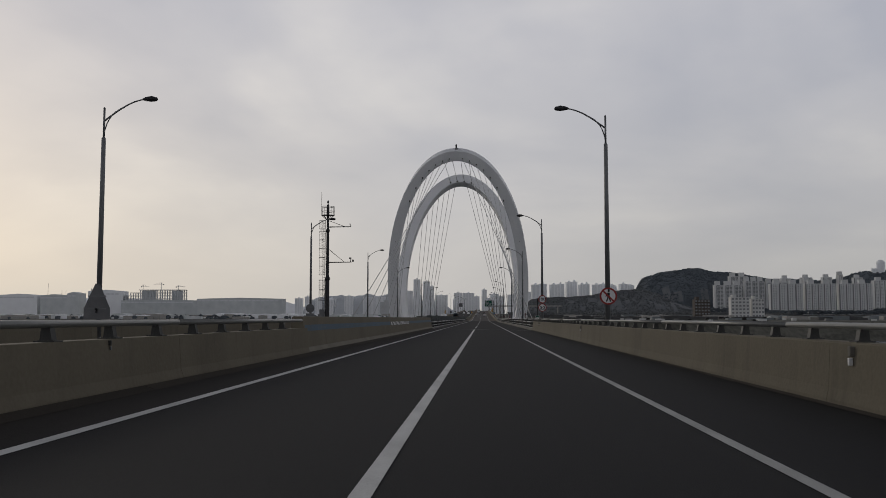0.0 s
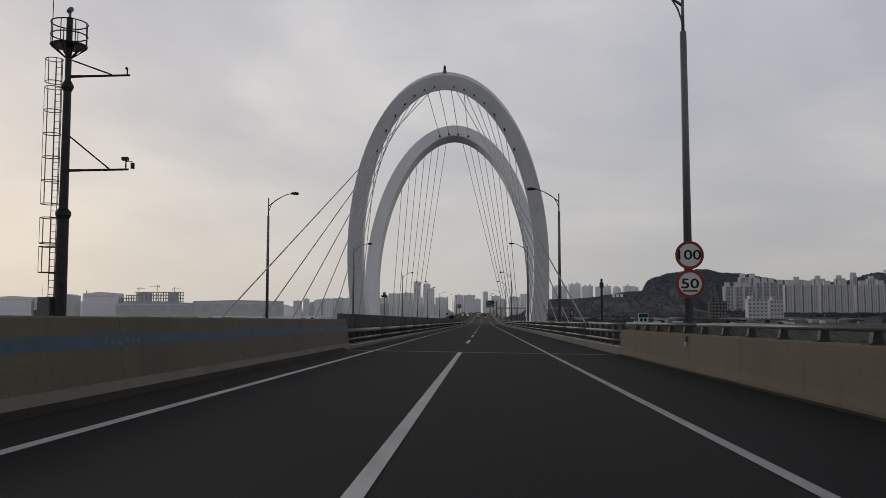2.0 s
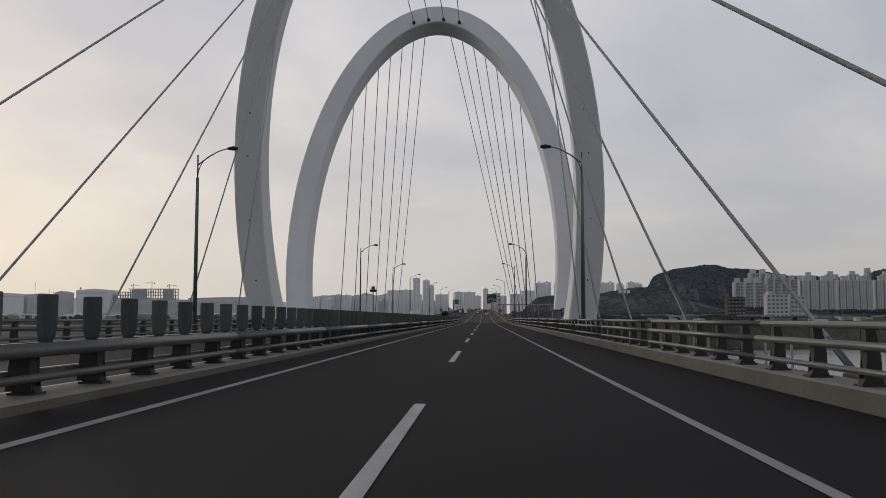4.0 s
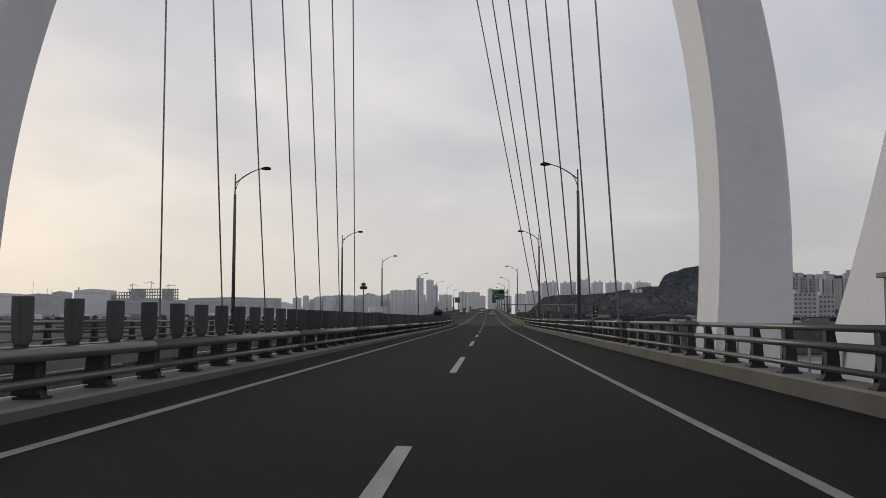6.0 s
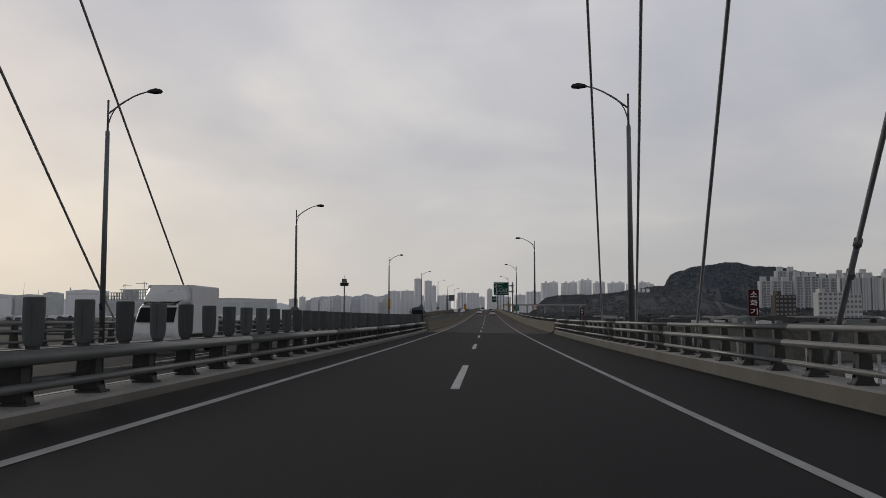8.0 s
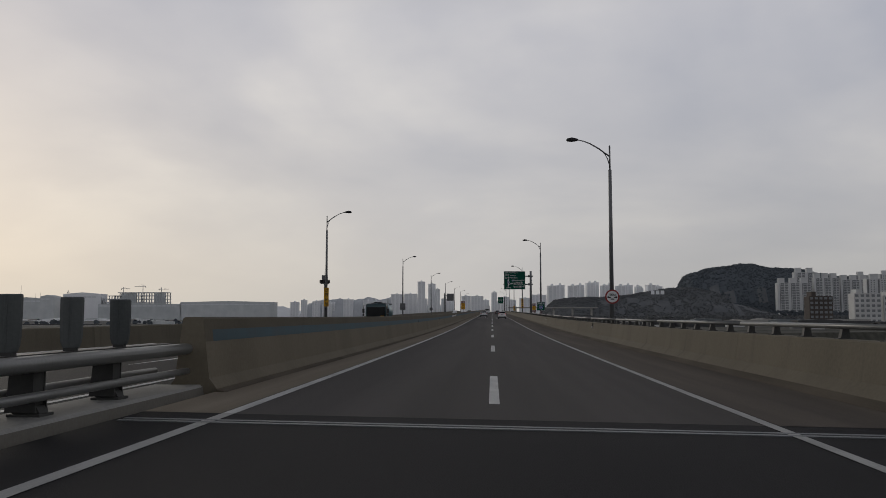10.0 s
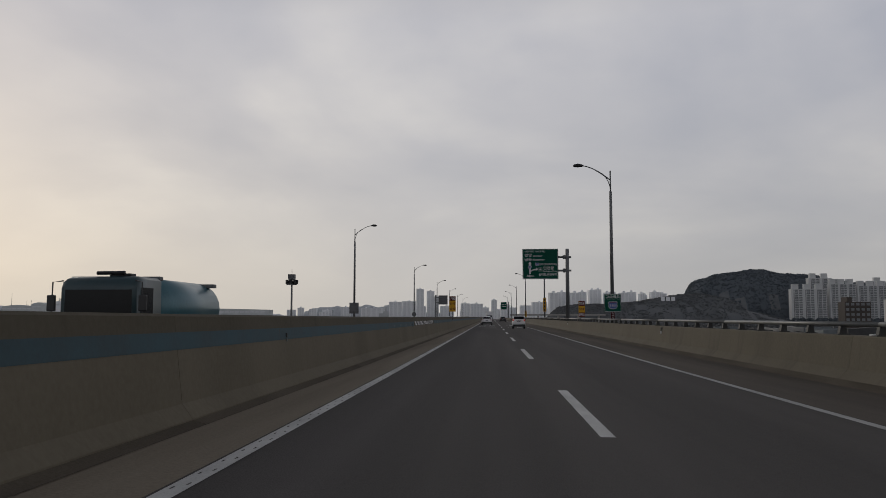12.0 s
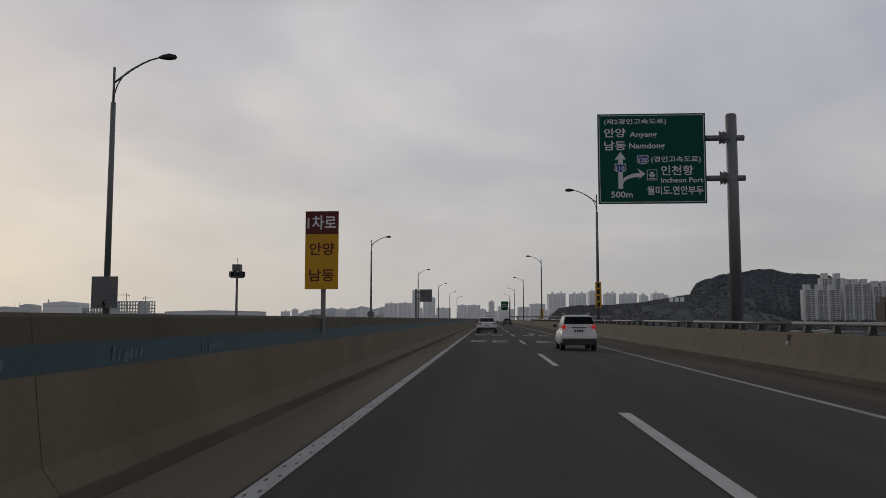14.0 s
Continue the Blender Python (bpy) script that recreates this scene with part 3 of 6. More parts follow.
# foot, lean along y for each metre of height, crown, half width, height of the widest place, roundness, depth and half thickness with their growth at the foot
NEAR_ARCH = (220.09, -0.439, 40.03, 16.96, 8.64, 2.054, 2.42, 0.22, 1.53, 0.08)
FAR_ARCH = (231.78, 0.299, 40.32, 16.63, 9.11, 1.962, 2.45, 0.0, 1.49, 0.29)


def arch_point(shape, a):
    """Half width and height of the outer edge; a is the way round from -1 to 1."""
    h, width, zc, n = shape[2:6]
    ang = a * (math.pi / 2 + 0.42)
    c, s = math.sin(ang), math.cos(ang)
    e = 2 / n
    return math.copysign(abs(c) ** e, c) * width, zc + math.copysign(abs(s) ** e, s) * (h - zc)


def arch(name, shape, label, cx=ARCH_X):
    """A closed box rib in welded lengths."""
    y_base, lean, h = shape[:3]
    deep0, deep1, half0, half1 = shape[6:]
    top = thing(name, label, "arch", "twin leaning arches", "", Matrix.Translation((cx, y_base, ARCH_Z)))
    n, seg = 80, 4
    line = [arch_point(shape, -1 + 2 * i / n) for i in range(n + 1)]
    cosl = 1 / math.sqrt(1 + lean * lean)
    nrm = Vector((0, cosl, -lean * cosl))
    sections, middles = [], []
    for i, (x, z) in enumerate(line):
        xa, za = line[max(i - 1, 0)]
        xb, zb = line[min(i + 1, n)]
        t = Vector((xb - xa, lean * (zb - za), zb - za)).normalized()
        inward = nrm.cross(t).normalized()
        c = Vector((x, lean * z, z))
        if (Vector((0, lean * 12, 12)) - c).dot(inward) < 0:
            inward.negate()
        low = min(1.0, max(0.0, 1 - z / 22))
        deep, half = deep0 + deep1 * low, half0 + half1 * low
        pts = ((0.12, -half), (0.0, -half + 0.12), (0.0, half - 0.12), (0.12, half), (deep - 0.12, half), (deep, half - 0.12), (deep, -half + 0.12), (deep - 0.12, -half))
        sections.append([c + inward * u + nrm * v for u, v in pts])
        middles.append((c + inward * deep * 0.5 - nrm * half, t, inward))
    for i in range(0, n, seg):
        bm = B()
        rings = [[bm.verts.new(p) for p in s] for s in sections[i:i + seg + 1]]
        for r, s in zip(rings, rings[1:]):
            for k in range(8):
                bm.faces.new((r[k], r[(k + 1) % 8], s[(k + 1) % 8], s[k]))
        bm.faces.new(rings[0])
        bm.faces.new(list(reversed(rings[-1])))
        rib = part("rib_length", bm, ARCH, top)
        for zp in (1.2, 4.8, 10.3, 15.85, 19.4) if lean < 0 else ():
            for j in range(i, min(i + seg, n)):
                za, zb = middles[j][0].z, middles[j + 1][0].z
                if min(za, zb) <= zp < max(za, zb):
                    p = middles[j][0].lerp(middles[j + 1][0], (zp - za) / (zb - za))
                    bm = B()
                    tube(bm, [p + nrm * 0.05, p - nrm * 0.02], 0.075, 10)
                    part("drain_port", bm, BLACK, rib)
    for i in (0, n):
        x, z = line[i]
        bm = B()
        sx = math.copysign(1, x)
        box(bm, x - sx * 1.4 - 2.6, x - sx * 1.4 + 2.6, lean * z - 2.4, lean * z + 2.4, GROUND_Z - ARCH_Z, z + 0.2, 0.1)
        part("plinth", bm, DECK, top)
    return top


GROUND_Z = -22.0
near_arch = arch("arch", NEAR_ARCH, "white painted steel arch leaning over the approach")
far_arch = arch("arch", FAR_ARCH, "white painted steel arch leaning over the main span", -4.92)


# stay cables, seven to each side of each arch
def attach(sign, side, k):
    """Where stay k is held on the arch; sign -1 is the near arch, side -1 the left edge."""
    y0, lean, h, width, zc, n = (NEAR_ARCH if sign < 0 else FAR_ARCH)[:6]
    u = side * ((10.93 - 1.576 * k) if sign < 0 else (10.375 - 1.477 * k))
    inset = 2.13 if sign < 0 else 1.67
    z = zc + (h - inset - zc) * (1 - (abs(u) / (width - inset)) ** n) ** (1 / n)
    return Vector(((-5.04 if sign < 0 else -4.965) + u, y0 + lean * z + sign * 1.5, ARCH_Z + z))


def stay(sign, side, k):
    p = attach(sign, side, k)
    y = (202.13 - 12.04 * k) if sign < 0 else (250.9 + 12.37 * k)
    x = (8.36 if sign < 0 else 8.51) if side > 0 else (-18.37 if sign < 0 else -18.58)
    q = Vector((x, y, on(y) + (0.09 if sign < 0 else -1.62)))
    d = (p - q).normalized()
    # the foot of the stay on the deck's edge
    q = q - d * ((q.z - on(y) + 0.1) / d.z)
    top = thing("stay_cable", "thin grey stay cable running from the arch to the deck edge", "cable", "stay cables", "", Matrix.Translation(q))
    bm = B()
    held = side > 0 and k == 3
    top_of_sheath = 4.5 if held else 1.6
    tube(bm, [d * (top_of_sheath - 0.1), p - q], 0.052, 8)
    part("strand", bm, CABLE, top, "", True)
    bm = B()
    tube(bm, [d * -0.2, d * 1.2, d * top_of_sheath], [0.09, 0.07, 0.06], 10)
    if held:
        tube(bm, [d * (top_of_sheath - 0.1), d * (top_of_sheath + 0.05)], 0.085, 10)
    part("sheath", bm, GALV, top, "", True)
    bm = B()
    tube(bm, [p - q - d * 0.5, p - q + d * 0.3], [0.1, 0.2], 10)
    part("socket", bm, DARKMETAL, top, "", True)
    bm = B()
    box(bm, -0.3, 0.3, -0.45, 0.45, -0.35, 0.28, 0.03)
    part("anchor_block", bm, CURB, top)
    if not held:
        return
    bm = B()
    box(bm, -0.07, 0.07, -0.085, 0.085, -0.09, 0.09, 0.02)
    part("damper", bm, GALV, top).matrix_basis = Matrix.Translation(d * (top_of_sheath - 0.9)) @ d.to_track_quat("Z", "Y").to_matrix().to_4x4()


for sg in (-1, 1):
    for sd in (-1, 1):
        for k in range(7):
            stay(sg, sd, k)
for x in (-2.9, -0.95, 1.05, 3.15):
    # ties between the two crowns
    def crown(shape, inset):
        y0, lean, h = shape[:3]
        z = h - inset - 0.05 * x * x
        return Vector((ARCH_X + x * 0.95, y0 + lean * z, ARCH_Z + z))

    a, b = crown(NEAR_ARCH, 2.4), crown(FAR_ARCH, 1.6)
    b.y -= 1.2
    top = thing("tie_cable", "steel tie cable strung between the crowns of the arches", "cable", "tie cables", "", Matrix.Translation(a))
    bm = B()
    tube(bm, [Vector(), b - a], 0.05, 8)
    part("strand", bm, CABLE, top, "", True)
    d = (b - a).normalized()
    bm = B()
    tube(bm, [b - a - d * 1.2, b - a], [0.12, 0.24], 10)
    part("socket", bm, DARKMETAL, top, "", True)
# warning light on the near crown
zc = NEAR_ARCH[2]
lamp_t = thing("warning_lamp", "small dark warning lamp on the crown of the arch", "lamp", "", "", Matrix.Translation((ARCH_X, NEAR_ARCH[0] + NEAR_ARCH[1] * zc, ARCH_Z + zc)))
bm = B()
tube(bm, [(0, 0, -0.1), (0, 0, 0.35)], 0.32, 12)
part("base", bm, GALV, lamp_t)
bm = B()
tube(bm, [(0, 0, 0.35), (0, 0, 1.0), (0, 0, 1.25)], [0.2, 0.2, 0.08], 12)
part("lantern", bm, DARKMETAL, lamp_t)


# ---- street lamps ----
def lamp_post(m, height=11.45, reach=1.95):
    """A tapered pole with a curved arm over the road at +x."""
    top = thing("street_lamp", "tall grey steel street lamp with a curved arm", "street lamp", "street lamps", "", m)
    bm = B()
    box(bm, -0.25, 0.25, -0.25, 0.25, 0, 0.03)
    for a in (-0.18, 0.18):
        for b in (-0.18, 0.18):
            tube(bm, [(a, b, 0.03), (a, b, 0.1)], 0.025, 6)
    part("base_plate", bm, POST, top)
    bm = B()
    tube(bm, [(0, 0, 0), (0, 0, height - 1.45), (0, 0, height - 1.4)], [0.135, 0.1, 0.07], 12)
    part("pole", bm, GALV, top, "", True)
    bm = B()
    tube(bm, [(0, 0, height - 1.45), (0, 0, height)], 0.05, 10)
    tube(bm, [(0, 0, height), (0, 0, height + 0.05)], [0.06, 0.03], 10)
    part("top_tube", bm, GALV, top, "", True)
    bm = B()
    pts = [(reach * s, 0, height - 0.62 + 1.04 * math.sin(s * 1.45)) for s in (0, 0.15, 0.3, 0.45, 0.6, 0.75, 0.9, 1.0)]
    tube(bm, pts, [0.045, 0.042, 0.04, 0.04, 0.038, 0.036, 0.034, 0.034], 8)
    part("arm", bm, GALV, top, "", True)
    bm = B()
    pts = [(1.15 * (1 - math.cos(a)), 0, height - 1.45 + 1.5 * math.sin(a)) for a in (0, 0.25, 0.5, 0.75, 1.0, 1.25, 1.42)]
    tube(bm, pts, 0.03, 8)
    part("brace", bm, GALV, top, "", True)
    zh = height - 0.62 + 1.04 * math.sin(1.45)
    bm = B()
    tube(bm, [(reach - 0.1, 0, zh), (reach + 0.05, 0, zh + 0.01), (reach + 0.3, 0, zh + 0.02), (reach + 0.55, 0, zh), (reach + 0.62, 0, zh - 0.02)], [0.05, 0.1, 0.14, 0.1, 0.03], 10)
    part("head", bm, DARKMETAL, top, "dark lamp head", True)
    bm = B()
    box(bm, -0.03, 0.03, -0.3, -0.1, 1.75, 1.82)
    tube(bm, [(0, -0.1, 1.7), (0, -0.3, 1.95)], 0.04, 8)
    part("bracket", bm, DARKMETAL, top)
    return top


first_lamp = lamp_post(upright(7.12, 52.1, 0.05, 180))
RIGHT_LAMPS = (5.5, 97.5, 140.4, 189.3, 259.6, 304.9, 382.8, 456.1, 531.3, 605.8, 681.0, 756.0, 831.0)
LEFT_LAMPS = (5.5, 48.4, 97.6, 142.0, 189.0, 260.3, 304.8, 344.2, 418.8, 494.2, 570.4, 644.0, 718.0, 793.0, 868.0)
for y in RIGHT_LAMPS:
    copy_thing(first_lamp, upright(7.04, y, 0.05, 180))
for y in LEFT_LAMPS:
    copy_thing(first_lamp, upright(-17.05, y, -0.2 if y in (48.4, 97.6, 344.2) else 0.05, 0))


# ---- ground, water, hill and town ----
GZ = GROUND_Z
bm = B()
bm.faces.new([bm.verts.new(c) for c in ((-4900, -4900, GZ), (4900, -4900, GZ), (4900, 4900, GZ), (-4900, 4900, GZ))])
solid("ground", bm, GROUND, "dull grey-brown tidal flats and fields reaching the horizon", "ground", "", "structure")
bm = B()
bm.faces.new([bm.verts.new(c) for c in ((-900, -200, GZ + 0.3), (760, -200, GZ + 0.3), (900, 740, GZ + 0.3), (260, 680, GZ + 0.3), (100, 610, GZ + 0.3), (-1400, 420, GZ + 0.3))])
solid("water", bm, WATER, "still grey water of the channel under the bridge", "water", "", "structure")

LAND = -7.0


def land(name, outline, z, slope, label):
    """Raised ground with sloping banks."""
    bm = B()
    cx = sum(p[0] for p in outline) / len(outline)
    cy = sum(p[1] for p in outline) / len(outline)
    up = [bm.verts.new((x, y, z)) for x, y in outline]
    low = [bm.verts.new((x + (x - cx) / math.hypot(x - cx, y - cy) * slope, y + (y - cy) / math.hypot(x - cx, y - cy) * slope, GZ - 0.5)) for x, y in outline]
    n = len(up)
    bm.faces.new(up)
    for i in range(n):
        bm.faces.new((low[i], low[(i + 1) % n], up[(i + 1) % n], up[i]))
    solid(name, bm, LANDFILL, label, "ground", "", "structure")


LANDFILL = material("reclaimed_land", (0.045, 0.046, 0.038), (0.15, 0.145, 0.125), 0.95, 0, 0.02, 0.3, 0.0, (0.5, 2.2, 1), spec=0.1, wide=0.12)
land("shore_land", ((-10, 660), (110, 650), (260, 710), (900, 770), (2600, 900), (2700, 2900), (-120, 2900)), LAND, 30, "raised mottled yards and fields on the near shore")

# bridge piers
for y in (-20, 50, 105, 165, 285, 341, 411, 481, 551, 621, 691, 761):
    bm = B()
    tube(bm, [(0, 0, GZ - 1 - on(y)), (0, 0, -4.2)], 1.7, 16)
    tube(bm, [(0, 0, -4.2), (0, 0, -2.1)], [1.7, 3.0], 16)
    t = thing("bridge_pier", "round concrete bridge pier under the deck", "pier", "bridge piers", "structure", upright(MID, y))
    part("shaft", bm, DECK, t)


def hill(name, cx, cy, rx, ry, h, label, seed, power=1.0, mat=HILL_HAZED, flat_top=2.6):
    bm = B()
    nu, nv = 56, 14
    rows = []
    for j in range(nv + 1):
        s = j / nv
        row = []
        for i in range(nu):
            a = 2 * math.pi * i / nu
            rad = 1 - s
            z = h * (1 - rad ** flat_top) ** power
            p = Vector((math.cos(a) * rad * rx, math.sin(a) * rad * ry, 0))
            q = noise.fractal(Vector((p.x * 0.012 + seed, p.y * 0.012, seed)), 0.9, 2.1, 5)
            row.append(bm.verts.new((cx + p.x, cy + p.y, GZ - 2 + max(0, z * (1 + 0.22 * q) + (3.5 * q if s > 0.05 else 0)))))
        rows.append(row)
    for r, s in zip(rows, rows[1:]):
        for i in range(nu):
            bm.faces.new((r[i], r[(i + 1) % nu], s[(i + 1) % nu], s[i]))
    bm.faces.new(rows[-1])
    return solid(name, bm, mat, label, "hill", "", "structure")


STAIR = material("stair_shaft_glazing", (0.16, 0.165, 0.17), (0.24, 0.245, 0.25), 0.5, 0, 0.1, 1.0, 0.0)


def flats(x, y, w, d, floors, cols, turn=0.0, far=False, base=GZ, storey=2.8, tower=False):
    """A block of flats: walls, glazed bays or small windows floor by floor, and stair heads on the roof."""
    top = thing("apartment_block", "distant grey high-rise block of flats" if far else "tall white high-rise flats with dark glazed bays" if tower else "long white slab of flats with rows of small windows",
                "apartment block", "distant flats" if far else "flats by the hill", "", Matrix.Translation((x, y, base)) @ Matrix.Rotation(radians(turn), 4, "Z"))
    h = floors * storey + 1.5
    wm = FLAT_HAZED if far else FLAT_WALL
    bm = B()
    box(bm, -w / 2, w / 2, -d / 2, d / 2, 0, h)
    part("wall", bm, wm, top)
    pitch = w / cols
    for c in range(cols):
        xa = -w / 2 + pitch * c
        bm = B()
        for fl in range(floors):
            z = 1.2 + fl * storey
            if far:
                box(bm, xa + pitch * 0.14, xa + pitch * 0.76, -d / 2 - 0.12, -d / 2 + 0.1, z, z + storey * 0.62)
            elif tower:
                box(bm, xa + pitch * 0.3, xa + pitch * 0.6, -d / 2 - 0.12, -d / 2 + 0.1, z, z + storey * 0.8)
                box(bm, xa + pitch * 0.66, xa + pitch * 0.94, -d / 2 - 0.12, -d / 2 + 0.1, z, z + storey * 0.7)
            else:
                box(bm, xa + pitch * 0.4, xa + pitch * 0.5, -d / 2 - 0.12, -d / 2 + 0.1, z, z + storey * 0.5)
                box(bm, xa + pitch * 0.66, xa + pitch * 0.78, -d / 2 - 0.12, -d / 2 + 0.1, z, z + storey * 0.5)
        tagged(part("window_strip", bm, HAZED_GLASS if far else FLAT_GLASS, top), kind="stuff")
        if not far:
            # dark recess of the stair between two bays
            bm = B()
            box(bm, xa + pitch * (0.2 if tower else 0.06), xa + pitch * (0.26 if tower else 0.22), -d / 2 - 0.3, -d / 2 + 0.1, 0.5, h - 1.0)
            part("stair_shaft", bm, STAIR, top)
    heads = max(1, cols // 3) if far else cols if tower else max(1, cols // 2)
    rise = 5.5 if far else 8.0 if tower else 6.5
    bm = B()
    box(bm, -3.2 if far else -5.0, 3.2 if far else 5.0, -3, 3, 0, rise)
    me = finish(bm)
    me.materials.append(wm)
    for k in range(heads):
        part("stair_head", me, wm, top).location = (-w / 2 + w * (k + (0.5 if far else 0.42)) / heads, 0, h)
    return top


def shed(x, y, w, d, h, label, mat=SHED, turn=0.0):
    top = thing("warehouse", label, "warehouse", "", "", Matrix.Translation((x, y, GZ)) @ Matrix.Rotation(radians(turn), 4, "Z"))
    bm = B()
    prism(bm, ((-w / 2, 0), (w / 2, 0), (w / 2, h), (0, h * 1.06), (-w / 2, h)), -d / 2, d / 2)
    part("hall", bm, mat, top)
    bm = B()
    box(bm, -8.5, 8.5, -0.2, 0.1, h * 0.86, h * 0.92)
    me = finish(bm)
    me.materials.append(HAZED_GLASS)
    for k in range(int(w / 20)):
        part("window_strip", me, HAZED_GLASS, top).location = (-w / 2 + 10 + 20 * k, -d / 2, 0)
    return top


def ridge(name, cy, depth, profile, label, seed, mat, base=LAND, rough=0.05, step=8.0):
    """A long hill whose crest follows a profile of (x, z)."""
    bm = B()
    xs = [p[0] for p in profile]
    n, m = int((xs[-1] - xs[0]) / step), 16
    rows = []
    for i in range(n + 1):
        x = xs[0] + (xs[-1] - xs[0]) * i / n
        k = max(a for a in range(len(xs) - 1) if xs[a] <= x + 1e-6)
        (xa, za), (xb, zb) = profile[k], profile[k + 1]
        crest = za + (zb - za) * (x - xa) / (xb - xa) - base
        row = []
        for j in range(m + 1):
            sd = -1 + 2 * j / m
            q = noise.fractal(Vector((x * 0.016 + seed, sd * depth * 0.016, seed)), 0.9, 2.1, 5)
            z = crest * (1 - abs(sd) ** 2.4) * (1 + rough * q * (1 + 3 * abs(sd)))
            row.append(bm.verts.new((x, cy + sd * depth, base - 1 + max(0, z))))
        rows.append(row)
    for r, t in zip(rows, rows[1:]):
        for j in range(m):
            bm.faces.new((r[j], t[j], t[j + 1], r[j + 1]))
    return solid(name, bm, mat, label, "hill", "", "structure")


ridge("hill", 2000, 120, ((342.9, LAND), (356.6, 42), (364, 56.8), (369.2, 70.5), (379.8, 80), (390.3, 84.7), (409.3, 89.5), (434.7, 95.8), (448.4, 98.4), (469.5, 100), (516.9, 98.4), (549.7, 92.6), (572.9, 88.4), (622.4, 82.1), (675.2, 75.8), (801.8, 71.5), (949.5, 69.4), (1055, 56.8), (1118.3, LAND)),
      "steep wooded hill with a flat dark ragged outline", 3.0, HILL_HAZED)
ridge("hill_rear", 2400, 150, ((860, LAND), (900, 73), (968, 87), (1025, 104), (1063, 110), (1105, 111), (1250, 105), (1500, 85), (1700, LAND)), "wooded ridge behind the flats", 8.0, HILL_HAZED)
ridge("hill_low", 1600, 110, ((60, LAND), (82, 14), (91, 22.5), (109, 27), (160, 27.5), (210, 32), (255, 38.5), (285, 41.5), (315, 36), (340, 20), (380, 10), (430, LAND)), "low bare-wooded rise at the foot of the hill", 5.0, BARE_HAZED, LAND, 0.1)
# horizon hills take the same haze-paled colour as the far blocks
hill("hill_left", -2150, 4500, 900, 160, 92, "faint low hills on the horizon", 11.0, 1.0, FLAT_HAZED)
# woodland grey with the distance haze already blended in
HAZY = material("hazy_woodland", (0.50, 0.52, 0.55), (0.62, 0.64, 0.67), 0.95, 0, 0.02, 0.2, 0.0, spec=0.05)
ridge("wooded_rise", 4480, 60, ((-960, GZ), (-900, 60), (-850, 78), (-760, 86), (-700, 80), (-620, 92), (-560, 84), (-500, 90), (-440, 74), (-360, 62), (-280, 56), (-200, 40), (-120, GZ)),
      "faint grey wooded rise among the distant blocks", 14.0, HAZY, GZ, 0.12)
hill("hill_left_mid", -1250, 4600, 420, 150, 80, "faint low hills on the horizon", 12.0, 1.0, FLAT_HAZED)
hb = [o for o in scene.objects if o.name == "hill"][0]
hb.data.materials.append(ROCK)
for p in hb.data.polygons:
    c = p.center
    q = noise.fractal(Vector((c.x * 0.02, c.y * 0.02, c.z * 0.03)), 0.9, 2.1, 4)
    if c.y < 1990 and c.x < 496 and c.z < 36 + 22 * q and q > 0.12:
        p.material_index = 1
low_rise = [o for o in scene.objects if o.name == "hill_low"][0]
low_rise.data.materials.append(ROCK)
for p in low_rise.data.polygons:
    c = p.center
    if c.x > 150 and c.z < 22 and noise.fractal(Vector((c.x * 0.03, c.y * 0.02, 4 + c.z * 0.05)), 0.9, 2.1, 4) > 0.16:
        p.material_index = 1


def clump(verts, faces, c, r, rng):
    """A small uneven crown of leaves as a knobbly solid."""
    base = len(verts)
    n, m = 7, 4
    for j in range(1, m):
        for i in range(n):
            a, b = 2 * math.pi * (i + 0.5 * (j % 2)) / n, math.pi * j / m
            q = r * rng.uniform(0.72, 1.25)
            verts.append((c[0] + q * math.sin(b) * math.cos(a), c[1] + q * math.sin(b) * math.sin(a), c[2] + q * 0.7 * math.cos(b)))
    verts.append((c[0], c[1], c[2] + r * rng.uniform(0.65, 1.1)))
    t = len(verts) - 1
    for j in range(m - 2):
        for i in range(n):
            p, q = base + j * n + i, base + j * n + (i + 1) % n
            faces.append((p, q, q + n, p + n))
    for i in range(n):
        faces.append((base + i, base + (i + 1) % n, t))


def woodland(name, places, label, mat):
    verts, faces = [], []
    rng = random.Random(7)
    for c, r in places:
        clump(verts, faces, c, r, rng)
    me = bpy.data.meshes.new(name)
    me.from_pydata(verts, [], faces)
    me.materials.append(mat)
    for p in me.polygons:
        p.use_smooth = True
    return tagged(new(name, me), label, "woodland", "", "stuff")


def on_hill(ob, count, r0, r1, seed):
    """Crowns spread over the faces of a hill."""
    rng = random.Random(seed)
    polys = [p for p in ob.data.polygons if p.area > 1 and (p.material_index == 0 or rng.random() < 0.55)]
    wts = [p.area for p in polys]
    out_p = []
    for p in rng.choices(polys, wts, k=count):
        vs = [ob.data.vertices[i].co for i in p.vertices]
        k = rng.random()
        q = vs[0].lerp(vs[1], k).lerp(vs[-1].lerp(vs[2], k), rng.random())
        out_p.append(((q.x, q.y, q.z + r0 * 0.1), rng.uniform(r0, r1)))
    return out_p


by_name = {o.name: o for o in scene.objects}
woodland("woods_on_hill", on_hill(by_name["hill"], 16000, 0.9, 2.0, 1), "dense dark woodland covering the steep hill", HILL_HAZED)
woodland("woods_on_ridge", on_hill(by_name["hill_rear"], 4500, 2.0, 3.6, 2), "dark woodland covering the ridge behind the flats", HILL_HAZED)
woodland("woods_on_rise", on_hill(by_name["hill_low"], 9000, 0.7, 1.4, 3), "bare woodland in haze grey covering the low rise", BARE_HAZED)
rng = random.Random(5)
